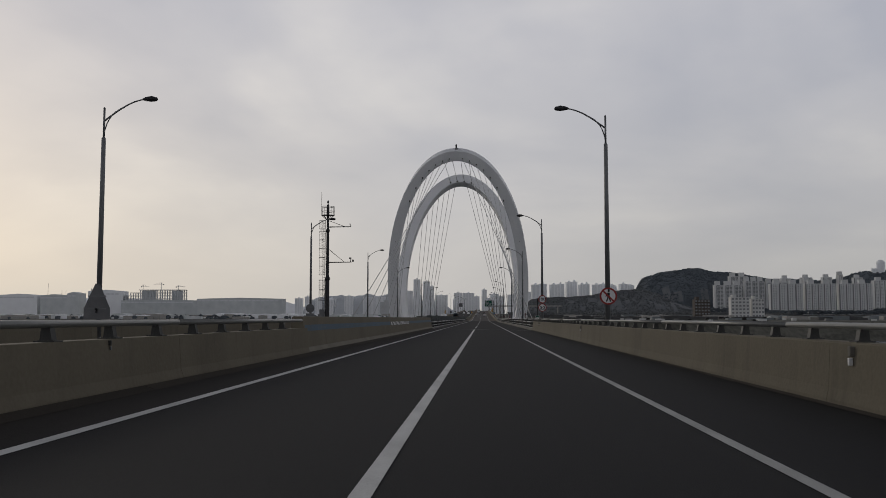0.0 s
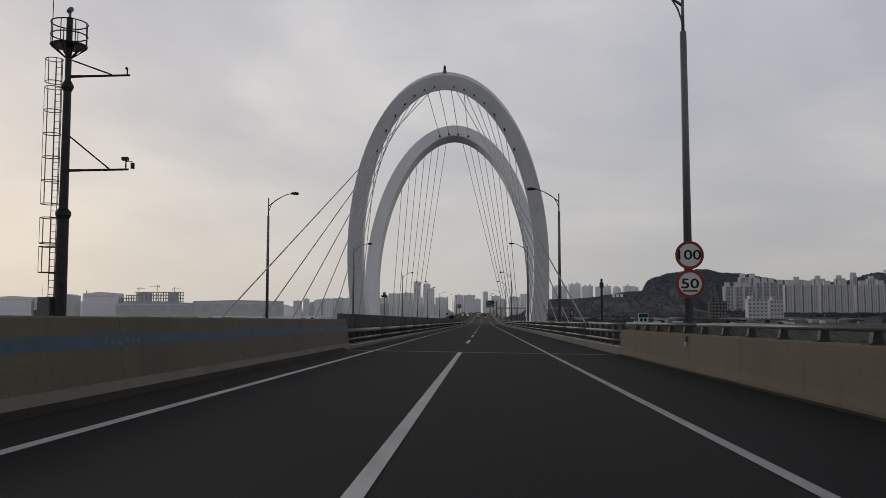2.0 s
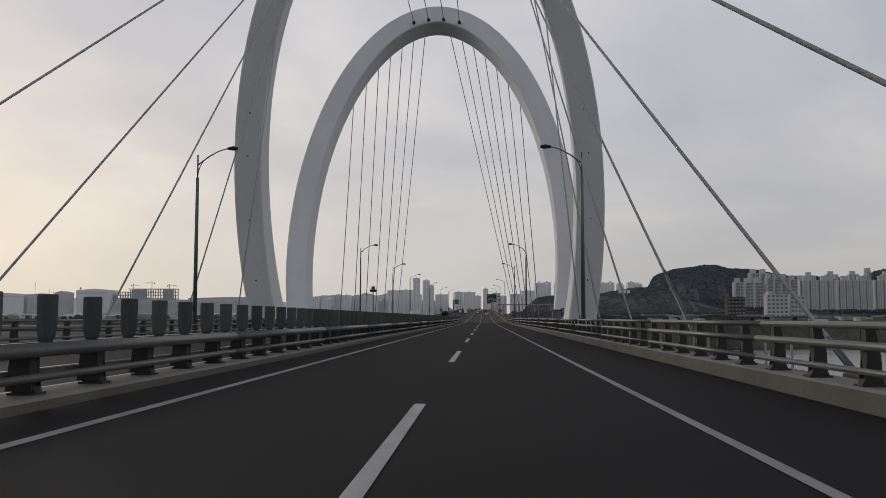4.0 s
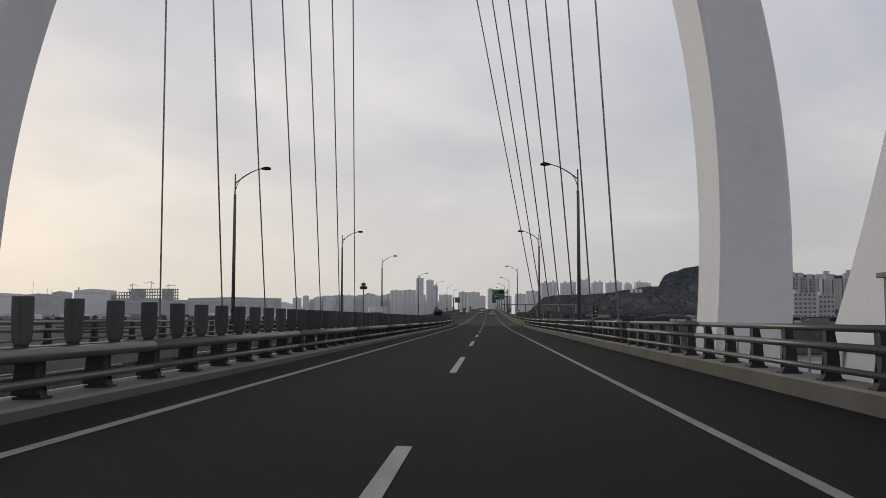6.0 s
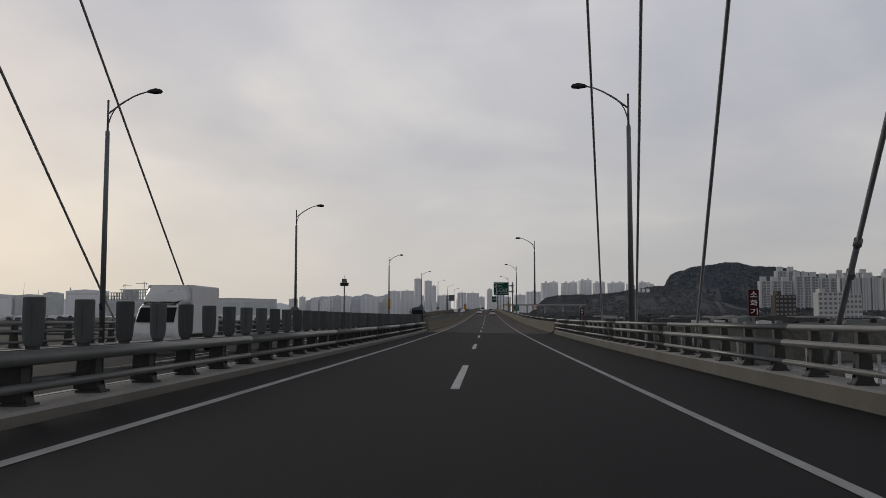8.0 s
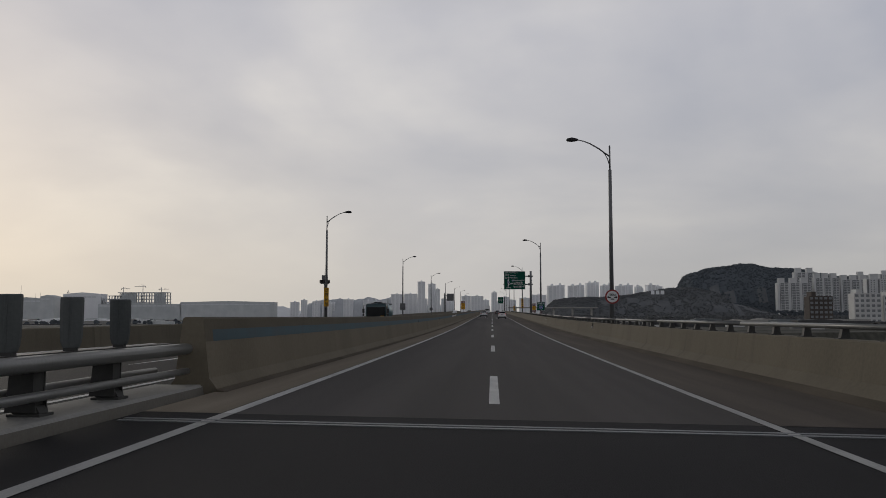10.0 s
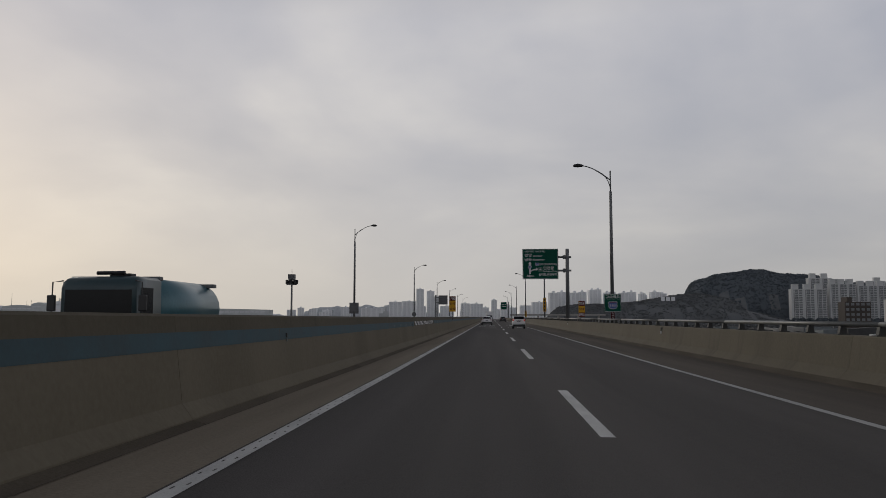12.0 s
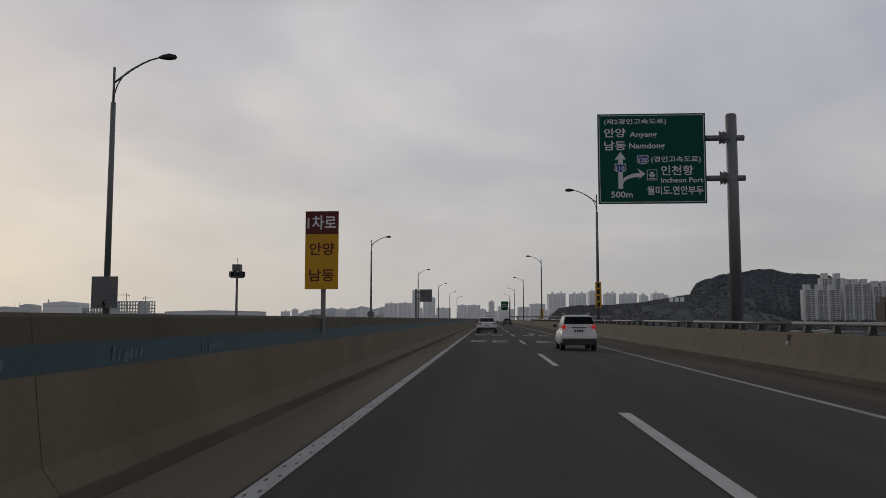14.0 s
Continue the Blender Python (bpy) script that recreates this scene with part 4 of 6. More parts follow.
woodland("trees_by_flats", [((rng.uniform(380, 1250), rng.uniform(1560, 1640), LAND + rng.uniform(1, 13)), rng.uniform(1.8, 3.4)) for _ in range(2400)],
         "dark trees in front of the flats", HILL_HAZED)
woodland("trees_by_slabs", [((rng.uniform(430, 900), rng.uniform(1390, 1430), LAND + rng.uniform(0, 9)), rng.uniform(1.5, 3.0)) for _ in range(1500)],
         "dark trees at the foot of the long slabs of flats", HILL_HAZED)
woodland("trees_on_shore", [((rng.uniform(40, 420), rng.uniform(1150, 1420), LAND + rng.uniform(0, 6)), rng.uniform(1.2, 2.8)) for _ in range(1500)],
         "bare trees and scrub in haze grey on the shore", BARE_HAZED)
woodland("scrub_left", [((rng.uniform(-2600, -300), rng.uniform(2500, 3300), GZ + rng.uniform(0, 6)), rng.uniform(5, 10)) for _ in range(420)],
         "dark scrub along the far shore", HILL_HAZED)

# blocks of flats by the hill: how far across and up they reach, seen from the start of the road
def far_place(az, el, y, cx=0.87, cy=9.3, cz=3.7):
    """From the start of the road: the x and z of a point at y seen at these tangents."""
    return cx + az * (y - cy), cz + el * (y - cy)


for az0, az1, el, yy, cols, turn in (
        (0.331, 0.368, 0.0332, 1465, 4, -4), (0.3685, 0.377, 0.037, 1760, 2, 10), (0.3705, 0.405, 0.0332, 1465, 5, -4),
        (0.4075, 0.4145, 0.0445, 1900, 2, 10), (0.4085, 0.446, 0.034, 1465, 5, -4), (0.4475, 0.476, 0.037, 1720, 5, 6),
        (0.343, 0.356, 0.040, 1900, 2, 0), (0.366, 0.380, 0.0405, 1920, 2, 0), (0.39, 0.402, 0.040, 1910, 2, 0), (0.425, 0.437, 0.0405, 1930, 2, 0), (0.478, 0.51, 0.037, 1720, 5, 6), (0.515, 0.55, 0.034, 1740, 5, -4)):
    x0, zt = far_place(az0, el, yy)
    x1, _ = far_place(az1, el, yy)
    view = math.atan((az0 + az1) / 2) + radians(turn)
    flats((x0 + x1) / 2, yy, (x1 - x0 - 12 * math.sin(view)) / math.cos(view), 12, int((zt - LAND - 5.5) / 2.8), cols, turn, False, LAND)
# the towers nearest to the hill: left and right end, top
for x0, x1, zt, yy, cols in ((480.0, 540.0, 57.5, 1812, 3), (522.0, 564.0, 78.0, 1850, 2), (543.0, 588.0, 65.0, 1816, 3), (589.0, 640.0, 64.0, 1822, 3)):
    flats((x0 + x1) / 2 + 1.5, yy, x1 - x0 - 3, 11, int((zt - LAND - 1.5) / 2.8), cols, 3, False, LAND, 2.8, True)
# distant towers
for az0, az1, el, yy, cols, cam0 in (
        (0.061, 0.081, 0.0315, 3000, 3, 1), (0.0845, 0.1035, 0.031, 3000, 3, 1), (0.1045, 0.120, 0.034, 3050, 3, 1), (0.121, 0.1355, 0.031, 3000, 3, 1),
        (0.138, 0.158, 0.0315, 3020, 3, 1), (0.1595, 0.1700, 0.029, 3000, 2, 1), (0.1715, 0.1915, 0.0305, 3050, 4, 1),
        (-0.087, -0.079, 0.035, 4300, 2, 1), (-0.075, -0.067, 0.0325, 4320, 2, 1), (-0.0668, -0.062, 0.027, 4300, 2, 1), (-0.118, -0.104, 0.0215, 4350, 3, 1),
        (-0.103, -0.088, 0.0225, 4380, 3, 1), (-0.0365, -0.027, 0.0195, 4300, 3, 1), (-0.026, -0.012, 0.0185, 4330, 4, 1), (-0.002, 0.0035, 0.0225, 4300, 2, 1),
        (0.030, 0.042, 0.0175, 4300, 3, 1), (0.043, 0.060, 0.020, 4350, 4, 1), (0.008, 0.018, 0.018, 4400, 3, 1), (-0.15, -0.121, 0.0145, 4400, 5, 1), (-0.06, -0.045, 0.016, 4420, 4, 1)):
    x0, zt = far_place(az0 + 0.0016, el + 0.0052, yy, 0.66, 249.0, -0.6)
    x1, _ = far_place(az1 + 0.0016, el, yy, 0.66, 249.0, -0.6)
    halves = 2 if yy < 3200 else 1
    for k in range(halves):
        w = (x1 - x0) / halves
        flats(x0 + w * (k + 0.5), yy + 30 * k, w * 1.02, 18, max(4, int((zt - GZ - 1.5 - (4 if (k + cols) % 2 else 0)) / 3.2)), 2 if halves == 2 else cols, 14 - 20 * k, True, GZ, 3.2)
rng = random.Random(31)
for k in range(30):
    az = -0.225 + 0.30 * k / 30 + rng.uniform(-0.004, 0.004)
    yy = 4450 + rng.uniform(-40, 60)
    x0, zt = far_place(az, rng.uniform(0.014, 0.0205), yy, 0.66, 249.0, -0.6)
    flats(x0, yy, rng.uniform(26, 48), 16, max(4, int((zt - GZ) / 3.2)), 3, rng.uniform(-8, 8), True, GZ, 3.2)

# low white and brown buildings in front of the hill
def office(x, y, w, d, h, label, mat, rows, cols, turn=0.0):
    top = thing("office_building", label, "building", "", "", Matrix.Translation((x, y, LAND)) @ Matrix.Rotation(radians(turn), 4, "Z"))
    bm = B()
    box(bm, -w / 2, w / 2, -d / 2, d / 2, 0, h)
    box(bm, -w / 2 + 2, -w / 2 + w * 0.3, -d / 2 + 1, d / 2 - 1, h, h + 3.5)
    part("wall", bm, mat, top)
    me = None
    for i in range(rows):
        for j in range(cols):
            if me is None:
                bm = B()
                box(bm, -w / cols * 0.3, w / cols * 0.3, -0.2, 0.2, 0, h / rows * 0.5)
                me = finish(bm)
                me.materials.append(FLAT_GLASS)
            o = part("window", me, FLAT_GLASS, top)
            o.location = (-w / 2 + w * (j + 0.5) / cols, -d / 2, h * (i + 0.3) / rows)
    return top


WHITE_WALL = material("white_render", (0.52, 0.52, 0.51), (0.64, 0.64, 0.63), 0.8, 0, 0.1, 1.0, 0.0)
for x0, x1, zt, yy, rows, cols, mt, lab in (
        (305.0, 331.0, 18.5, 1080, 6, 5, WHITE_WALL, "white low office building with rows of small windows"),
        (331.8, 350.5, 16.8, 1085, 5, 4, WHITE_WALL, "white low office building with a stepped roof"),
        (246.0, 267.5, 14.8, 1020, 6, 5, BRICK_RED, "brown office building below the hill")):
    office((x0 + x1) / 2, yy, x1 - x0 - 4, 14, zt - LAND, lab, mt, rows, cols, -3)

DARK_ROOF = material("dark_sheet_roof", (0.05, 0.052, 0.055), (0.10, 0.10, 0.10), 0.8, 0, 0.05, 0.5, 0.0)


# sheds, yards and parked goods on the flats: too many and small to count
def scatter(name, n, xr, yr, hr, wr, mats, label, seed, base=GZ, long=1.0):
    rng = random.Random(seed)
    for k, mt in enumerate(mats):
        bm = B()
        for _ in range(n):
            x, y = rng.uniform(*xr), rng.uniform(*yr)
            w, d, h = rng.uniform(*wr), rng.uniform(*wr), rng.uniform(*hr)
            w *= long
            prism(bm, ((x - w / 2, base), (x + w / 2, base), (x + w / 2, base + h), (x, base + h * rng.uniform(1.0, 1.25)), (x - w / 2, base + h)), y - d / 2, y + d / 2)
        solid(name, bm, mt, label, "low sheds", "", "stuff")


scatter("yard_sheds", 150, (90, 1500), (820, 1500), (1.4, 4.0), (6, 22), (SHED, DARK_ROOF, DECK, DARK_ROOF), "low sheds and stacked goods on the yards", 3, LAND, 1.8)
scatter("parked_goods", 150, (90, 1200), (740, 1250), (1.0, 2.4), (1.5, 5), (WHITE_WALL, BLACK, GALV), "parked vehicles and crates on the yard", 4, LAND, 1.5)
scatter("shore_banks", 26, (-2200, -60), (330, 2600), (1.0, 2.6), (5, 14), (DARK_ROOF, BARE_HAZED, DECK), "low banks and walls across the tidal flats", 9, GZ, 26.0)
scatter("shore_sheds", 70, (-2400, -250), (2600, 3500), (4, 14), (20, 80), (SHED_HAZED, DECK, FLAT_HAZED), "low sheds along the far shore", 6)

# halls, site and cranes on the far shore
for px0, px1, py, mt, lab in ((334, 496, 530, SHED_HAZED, "long blue-grey warehouse on the far shore"), (114, 182, 515, FLAT_HAZED, "pale block-shaped hall on the far shore"),
                              (73, 98, 519, SHED_HAZED, "dark plant building on the far shore"), (21, 73, 523, SHED_HAZED, "grey plant building on the far shore"),
                              (190, 335, 533, SHED_HAZED, "long low grey hall on the far shore"), (-60, 15, 522, FLAT_HAZED, "grey hall on the far shore")):
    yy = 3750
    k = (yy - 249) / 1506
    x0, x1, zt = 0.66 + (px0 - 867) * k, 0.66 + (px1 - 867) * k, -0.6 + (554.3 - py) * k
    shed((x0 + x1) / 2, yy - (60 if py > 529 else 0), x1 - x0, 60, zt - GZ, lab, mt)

k = (3820 - 249) / 1506
site = thing("building_under_construction", "bare concrete frame of a large building under construction", "construction site", "", "", Matrix.Translation((-1452, 3750, GZ)))
wd, ht = 262.0, 119.0
# concrete grey with the haze of the far shore mixed in
SITE_FRAME = material("hazed_bare_concrete", (0.46, 0.47, 0.48), (0.58, 0.59, 0.60), 0.9, 0, 0.03, 0.3, 0.0)
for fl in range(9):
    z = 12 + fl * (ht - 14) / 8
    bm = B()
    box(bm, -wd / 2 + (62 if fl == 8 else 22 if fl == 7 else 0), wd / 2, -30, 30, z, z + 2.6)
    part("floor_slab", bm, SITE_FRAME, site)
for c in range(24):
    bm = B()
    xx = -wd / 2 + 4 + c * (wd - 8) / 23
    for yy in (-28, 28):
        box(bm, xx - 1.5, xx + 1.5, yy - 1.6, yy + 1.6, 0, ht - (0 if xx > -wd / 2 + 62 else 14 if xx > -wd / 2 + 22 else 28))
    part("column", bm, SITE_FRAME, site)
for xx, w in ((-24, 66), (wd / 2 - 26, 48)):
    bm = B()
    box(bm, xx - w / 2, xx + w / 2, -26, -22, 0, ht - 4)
    part("clad_bay", bm, SHED_HAZED, site)


def tower_crane(x, y, h, jib, turn):
    top = thing("tower_crane", "distant tower crane over the building site", "crane", "tower cranes", "", Matrix.Translation((x, y, GZ)) @ Matrix.Rotation(radians(turn), 4, "Z"))
    bm = B()
    # the pale cable grey stands in for haze on the crane
    box(bm, -1.1, 1.1, -1.1, 1.1, 0, h + 8)
    part("mast", bm, CABLE, top)
    bm = B()
    box(bm, -jib * 0.35, jib, -0.8, 0.8, h, h + 1.7)
    part("jib", bm, CABLE, top)
    bm = B()
    tube(bm, [(-jib * 0.33, 0, h + 1), (0, 0, h + 8), (jib * 0.7, 0, h + 1)], 0.35, 6)
    part("pendant", bm, CABLE, top)
    bm = B()
    box(bm, -jib * 0.35, -jib * 0.25, -1.5, 1.5, h - 4, h)
    part("counterweight", bm, DECK, top)


for px, py, jib, turn in ((230, 506, 26, 20), (265, 502, 34, 185), (298, 507, 30, 10), (130, 512, 8, 60)):
    tower_crane(0.66 + (px - 877) * k, 3800, -0.6 + (554.3 - py) * k - GZ, jib, turn)
for px, py in ((33, 500), (60, 512), (68, 513)):
    bm = B()
    tube(bm, [(0, 0, 0), (4, 0, -0.6 + (554.3 - py) * k - GZ)], [1.4, 0.5], 6)
    solid("crane_mast", bm, GALV, "thin distant mast on the far shore", "mast", "", "", Matrix.Translation((0.66 + (px - 867) * k, 3800, GZ)))

# slender spired hall among the far blocks
spire = thing("spired_building", "dark distant building with a slender spire", "building", "", "", Matrix.Translation((-457, 4000, GZ)))
bm = B()
box(bm, -20, 20, -12, 12, 0, 46 - GZ)
box(bm, -2, 18, -8, 8, 46 - GZ, 54 - GZ)
part("hall", bm, SITE_FRAME, spire)
bm = B()
tube(bm, [(8, 0, 54 - GZ), (8, 0, 66 - GZ), (8, 0, 82 - GZ)], [5.0, 3.2, 0.4], 8)
part("spire", bm, SITE_FRAME, spire)

# flood-light mast left of the viaduct
mx, my = -71.7, 694.0
mast = thing("floodlight_mast", "tall mast with a ring of flood lights", "light mast", "", "", Matrix.Translation((mx, my, GZ)))
mt_top = 16.0 + on(my) - GZ
bm = B()
tube(bm, [(0, 0, 0), (0, 0, mt_top - 3.2)], [0.5, 0.3], 12)
part("pole", bm, GALV, mast)
bm = B()
tube(bm, [(0, 0, mt_top - 3.3), (0, 0, mt_top - 3.0)], 1.9, 16)
for a in range(8):
    x, y = 1.8 * math.cos(a * math.pi / 4), 1.8 * math.sin(a * math.pi / 4)
    tube(bm, [(x, y, mt_top - 3.0), (x, y, mt_top - 1.6)], 0.07, 6)
part("platform", bm, GALV, mast)
for a in range(8):
    bm = B()
    box(bm, -0.5, 0.5, -0.25, 0.25, -0.7, 0.7)
    o = part("flood_light", bm, DARKMETAL, mast)
    o.matrix_basis = Matrix.Rotation(a * math.pi / 4, 4, "Z") @ Matrix.Translation((0, -1.9, mt_top - 2.3))
bm = B()
box(bm, -1.1, 1.1, -1.1, 1.1, mt_top - 1.5, mt_top + 0.4)
part("lamp_head", bm, SIGNBACK, mast)
bm = B()
tube(bm, [(0, 0, mt_top + 0.4), (0, 0, mt_top + 2.2)], 0.06, 6)
part("spike", bm, GALV, mast)


# elevated road on the shore, with its piers
road_far = thing("elevated_road", "pale concrete elevated road far across the yards", "elevated road", "", "structure", Matrix.Translation((0, 1380, 0)))
bm = B()
box(bm, 20, 128, -5, 5, 9.0, 10.6)
part("beam", bm, DECK, road_far)
for k in range(5):
    bm = B()
    box(bm, 28 + 23 * k, 30 + 23 * k, -2, 2, LAND - 1, 9.0)
    part("pier", bm, DECK, road_far)

# domed tower on the ridge
dome = thing("domed_tower", "pale round tower with a dome on the ridge", "tower", "", "", Matrix.Translation((1086, 2380, 6)))
bm = B()
tube(bm, [(0, 0, 84), (0, 0, 124)], 11, 20)
part("drum", bm, FLAT_HAZED, dome)
bm = B()
tube(bm, [(0, 0, 124)] + [(0, 0, 124 + 12 * math.sin(a)) for a in (0.01, 0.4, 0.8, 1.2, 1.5)], [11.4] + [11.4 * math.cos(a) for a in (0.01, 0.4, 0.8, 1.2, 1.5)], 20)
part("dome", bm, FLAT_HAZED, dome, "", True)
bm = B()
tube(bm, [(-18, 0, 84), (-18, 0, 112)], 7, 14)
part("annex", bm, FLAT_HAZED, dome)


# ---- lettering ----
def text_mesh(string):
    cu = bpy.data.curves.new("text", "FONT")
    cu.body = string
    cu.extrude = 0.0
    cu.offset = 0.018
    cu.resolution_u = 3
    ob = bpy.data.objects.new("text", cu)
    scene.collection.objects.link(ob)
    dg = bpy.context.evaluated_depsgraph_get()
    me = bpy.data.meshes.new_from_object(ob.evaluated_get(dg))
    bpy.data.objects.remove(ob)
    return me


def letters(parent, string, x0, x1, z0, z1, y, mat, name="lettering", bold=0.0):
    """Flat lettering fitted into a box on a plate that faces -y."""
    me = text_mesh(string)
    co = [v.co.copy() for v in me.vertices]
    if not co:
        return None
    ax, bx = min(c.x for c in co), max(c.x for c in co)
    az, bz = min(c.y for c in co), max(c.y for c in co)
    for v, c in zip(me.vertices, co):
        v.co = (x0 + (c.x - ax) / (bx - ax) * (x1 - x0), y, z0 + (c.y - az) / (bz - az) * (z1 - z0))
    me.materials.clear()
    me.materials.append(mat)
    return part(name, me, mat, parent)


def bars(parent, x0, x1, z0, z1, y, mat, n=3):
    bm = B()
    w = (x1 - x0) / n
    for i in range(n):
        box(bm, x0 + w * (i + 0.12), x0 + w * (i + 0.88), y - 0.004, y, z0, z1)
    return part("mark_row", bm, mat, parent)


def flat(parent, name, outline, y0, y1, mat, label=""):
    bm = B()
    plate(bm, outline, y0, y1)
    return part(name, bm, mat, parent, label)


def rect(x0, x1, z0, z1, r=0.0):
    if not r:
        return ((x0, z0), (x1, z0), (x1, z1), (x0, z1))
    o = []
    for cx, cz, a0 in ((x1 - r, z0 + r, -90), (x1 - r, z1 - r, 0), (x0 + r, z1 - r, 90), (x0 + r, z0 + r, 180)):
        o += [(cx + r * math.cos(radians(a0 + a)), cz + r * math.sin(radians(a0 + a))) for a in (0, 30, 60, 90)]
    return tuple(o)


def shield(w, h, cx, cz):
    """Outline of a route shield."""
    half = ((0, 0.5), (0.18, 0.42), (0.36, 0.5), (0.5, 0.3), (0.42, 0.1), (0.5, -0.12), (0.36, -0.36), (0.0, -0.5))
    pts = [(-a, b) for a, b in half] + [(a, b) for a, b in reversed(half[1:-1])]
    return tuple((cx + a * w, cz + b * h) for a, b in pts)


def straps(parent, x, z0, z1, y):
    bm = B()
    for z in (z0, z1):
        box(bm, x - 0.16, x + 0.16, y, y + 0.05, z - 0.03, z + 0.03)
    part("strap", bm, GALV, parent)


# ---- big green direction sign on a cantilever post ----
gy = 493.0
sign = thing("direction_sign", "large green direction sign on a steel cantilever post", "road sign", "", "", upright(0, gy))
gx0, gx1, gz0, gz1 = 2.24, 6.25, 5.6, 9.02
flat(sign, "panel", rect(gx0, gx1, gz0, gz1), -0.03, 0.0, GREEN)
bm = B()
for a, b, c, d in ((gx0 + 0.05, gx1 - 0.05, gz1 - 0.075, gz1 - 0.05), (gx0 + 0.05, gx1 - 0.05, gz0 + 0.05, gz0 + 0.075), (gx0 + 0.05, gx0 + 0.075, gz0 + 0.05, gz1 - 0.05), (gx1 - 0.075, gx1 - 0.05, gz0 + 0.05, gz1 - 0.05)):
    box(bm, a, b, -0.036, -0.03, c, d)
part("border", bm, WHITE, sign)
bm = B()
for z in (5.9, 6.55, 8.05, 8.75):
    box(bm, gx0 + 0.1, gx1 - 0.1, 0.0, 0.08, z - 0.05, z + 0.05)
part("stiffener", bm, GALV, sign)
U = 4.01 / 582


def gl(s, a, b, c, d):
    letters(sign, s, gx0 + (a - 80) * U, gx0 + (b - 80) * U, gz1 - (d - 70) * U, gz1 - (c - 70) * U, -0.038, WHITE)


gl("(제2경인고속도로)", 115, 452, 97, 132)
gl("안양", 115, 232, 150, 200)
gl("Anyang", 253, 400, 170, 207)
gl("남동", 115, 232, 220, 272)
gl("Namdong", 250, 442, 232, 272)
gl("(경인고속도로)", 366, 634, 306, 345)
gl("인천항", 418, 592, 358, 412)
gl("Incheon Port", 418, 644, 424, 452)
gl("월미도.연안부두", 343, 643, 470, 518)
gl("500m", 148, 265, 498, 532)


def gpt(a, b):
    return (gx0 + (a - 80) * U, gz1 - (b - 70) * U)


flat(sign, "arrow", [gpt(a, b) for a, b in ((188, 484), (214, 484), (214, 322), (232, 322), (202, 280), (170, 322), (188, 322))], -0.037, -0.03, WHITE)
curve = [gpt(205 + 105 * (1 - math.cos(a)) * 0.95, 455 - 58 * math.sin(a)) for a in (0, 0.3, 0.6, 0.9, 1.2, 1.57)]
inner = [gpt(216 + 94 * (1 - math.cos(a)) * 0.95, 455 - 36 * math.sin(a)) for a in (1.57, 1.2, 0.9, 0.6, 0.3, 0)]
flat(sign, "branch_arrow", list(reversed(curve + [gpt(292, 372), gpt(335, 402), gpt(300, 432)] + inner)), -0.037, -0.03, WHITE)
for cx, cz, s in ((200, 370, "110"), (322, 325, "120")):
    x, z = gpt(cx, cz)
    flat(sign, "shield_edge", shield(0.46, 0.36, x, z), -0.042, -0.037, WHITE)
    flat(sign, "shield", shield(0.40, 0.30, x, z), -0.046, -0.042, SIGNBLUE)
    letters(sign, s, x - 0.15, x + 0.15, z - 0.1, z + 0.07, -0.048, WHITE)
x0, z0 = gpt(343, 438)
x1, z1 = gpt(398, 380)
bm = B()
for a, b, c, d in ((x0, x1, z0, z0 + 0.02), (x0, x1, z1 - 0.02, z1), (x0, x0 + 0.02, z0, z1), (x1 - 0.02, x1, z0, z1)):
    box(bm, a, b, -0.037, -0.03, c, d)
plate(bm, ((x0 + 0.12, z0 + 0.12), (x1 - 0.12, z0 + 0.12), (x1 - 0.06, z0 + 0.22), (x0 + 0.06, z0 + 0.22)), -0.037, -0.03)
box(bm, x0 + 0.13, x1 - 0.13, -0.037, -0.03, z0 + 0.24, z0 + 0.31)
box(bm, x0 + 0.07, x1 - 0.07, -0.037, -0.03, z0 + 0.05, z0 + 0.08)
part("port_symbol", bm, WHITE, sign)
bm = B()
tube(bm, [(7.28, 0.25, -0.2), (7.28, 0.25, 8.97), (7.28, 0.25, 9.03)], [0.215, 0.205, 0.17], 18)
part("post", bm, GALV, sign, "", True)
for z in (6.57, 8.1):
    bm = B()
    tube(bm, [(gx1 - 0.3, 0.18, z), (7.72, 0.18, z)], 0.11, 12)
    tube(bm, [(6.83, 0.18, z), (6.88, 0.18, z)], 0.2, 12)
    tube(bm, [(6.92, 0.18, z), (6.97, 0.18, z)], 0.2, 12)
    part("arm", bm, GALV, sign, "", True)
    bm = B()
    for dx in (-0.02, 0.12):
        plate(bm, ((6.8 + dx, z - 0.26), (7.06 + dx, z - 0.12), (7.06 + dx, z + 0.12), (6.8 + dx, z + 0.26)), 0.1, 0.14)
    part("gusset", bm, GALV, sign)
bm = B()
box(bm, 6.98, 7.6, -0.1, 0.6, -0.25, -0.1)
part("base", bm, DECK, sign)


# ---- route sign on a lamp post ----
hy = 455.9
s = thing("route_sign", "green motorway route sign strapped to a lamp post", "road sign", "", "", upright(0, hy, -0.045))
flat(s, "panel", rect(6.46, 7.61, 1.75, 2.97), -0.03, 0.0, GREEN)
bm = B()
for a, b, c, d in ((6.48, 7.59, 2.93, 2.95), (6.48, 7.59, 1.77, 1.79), (6.48, 6.5, 1.77, 2.95), (7.57, 7.59, 1.77, 2.95), (6.5, 7.57, 2.62, 2.635)):
    box(bm, a, b, -0.035, -0.03, c, d)
part("border", bm, WHITE, s)
letters(s, "고속국도", 6.55, 7.52, 2.68, 2.88, -0.037, WHITE)
flat(s, "shield_edge", shield(0.64, 0.56, 7.035, 2.2), -0.036, -0.03, WHITE)
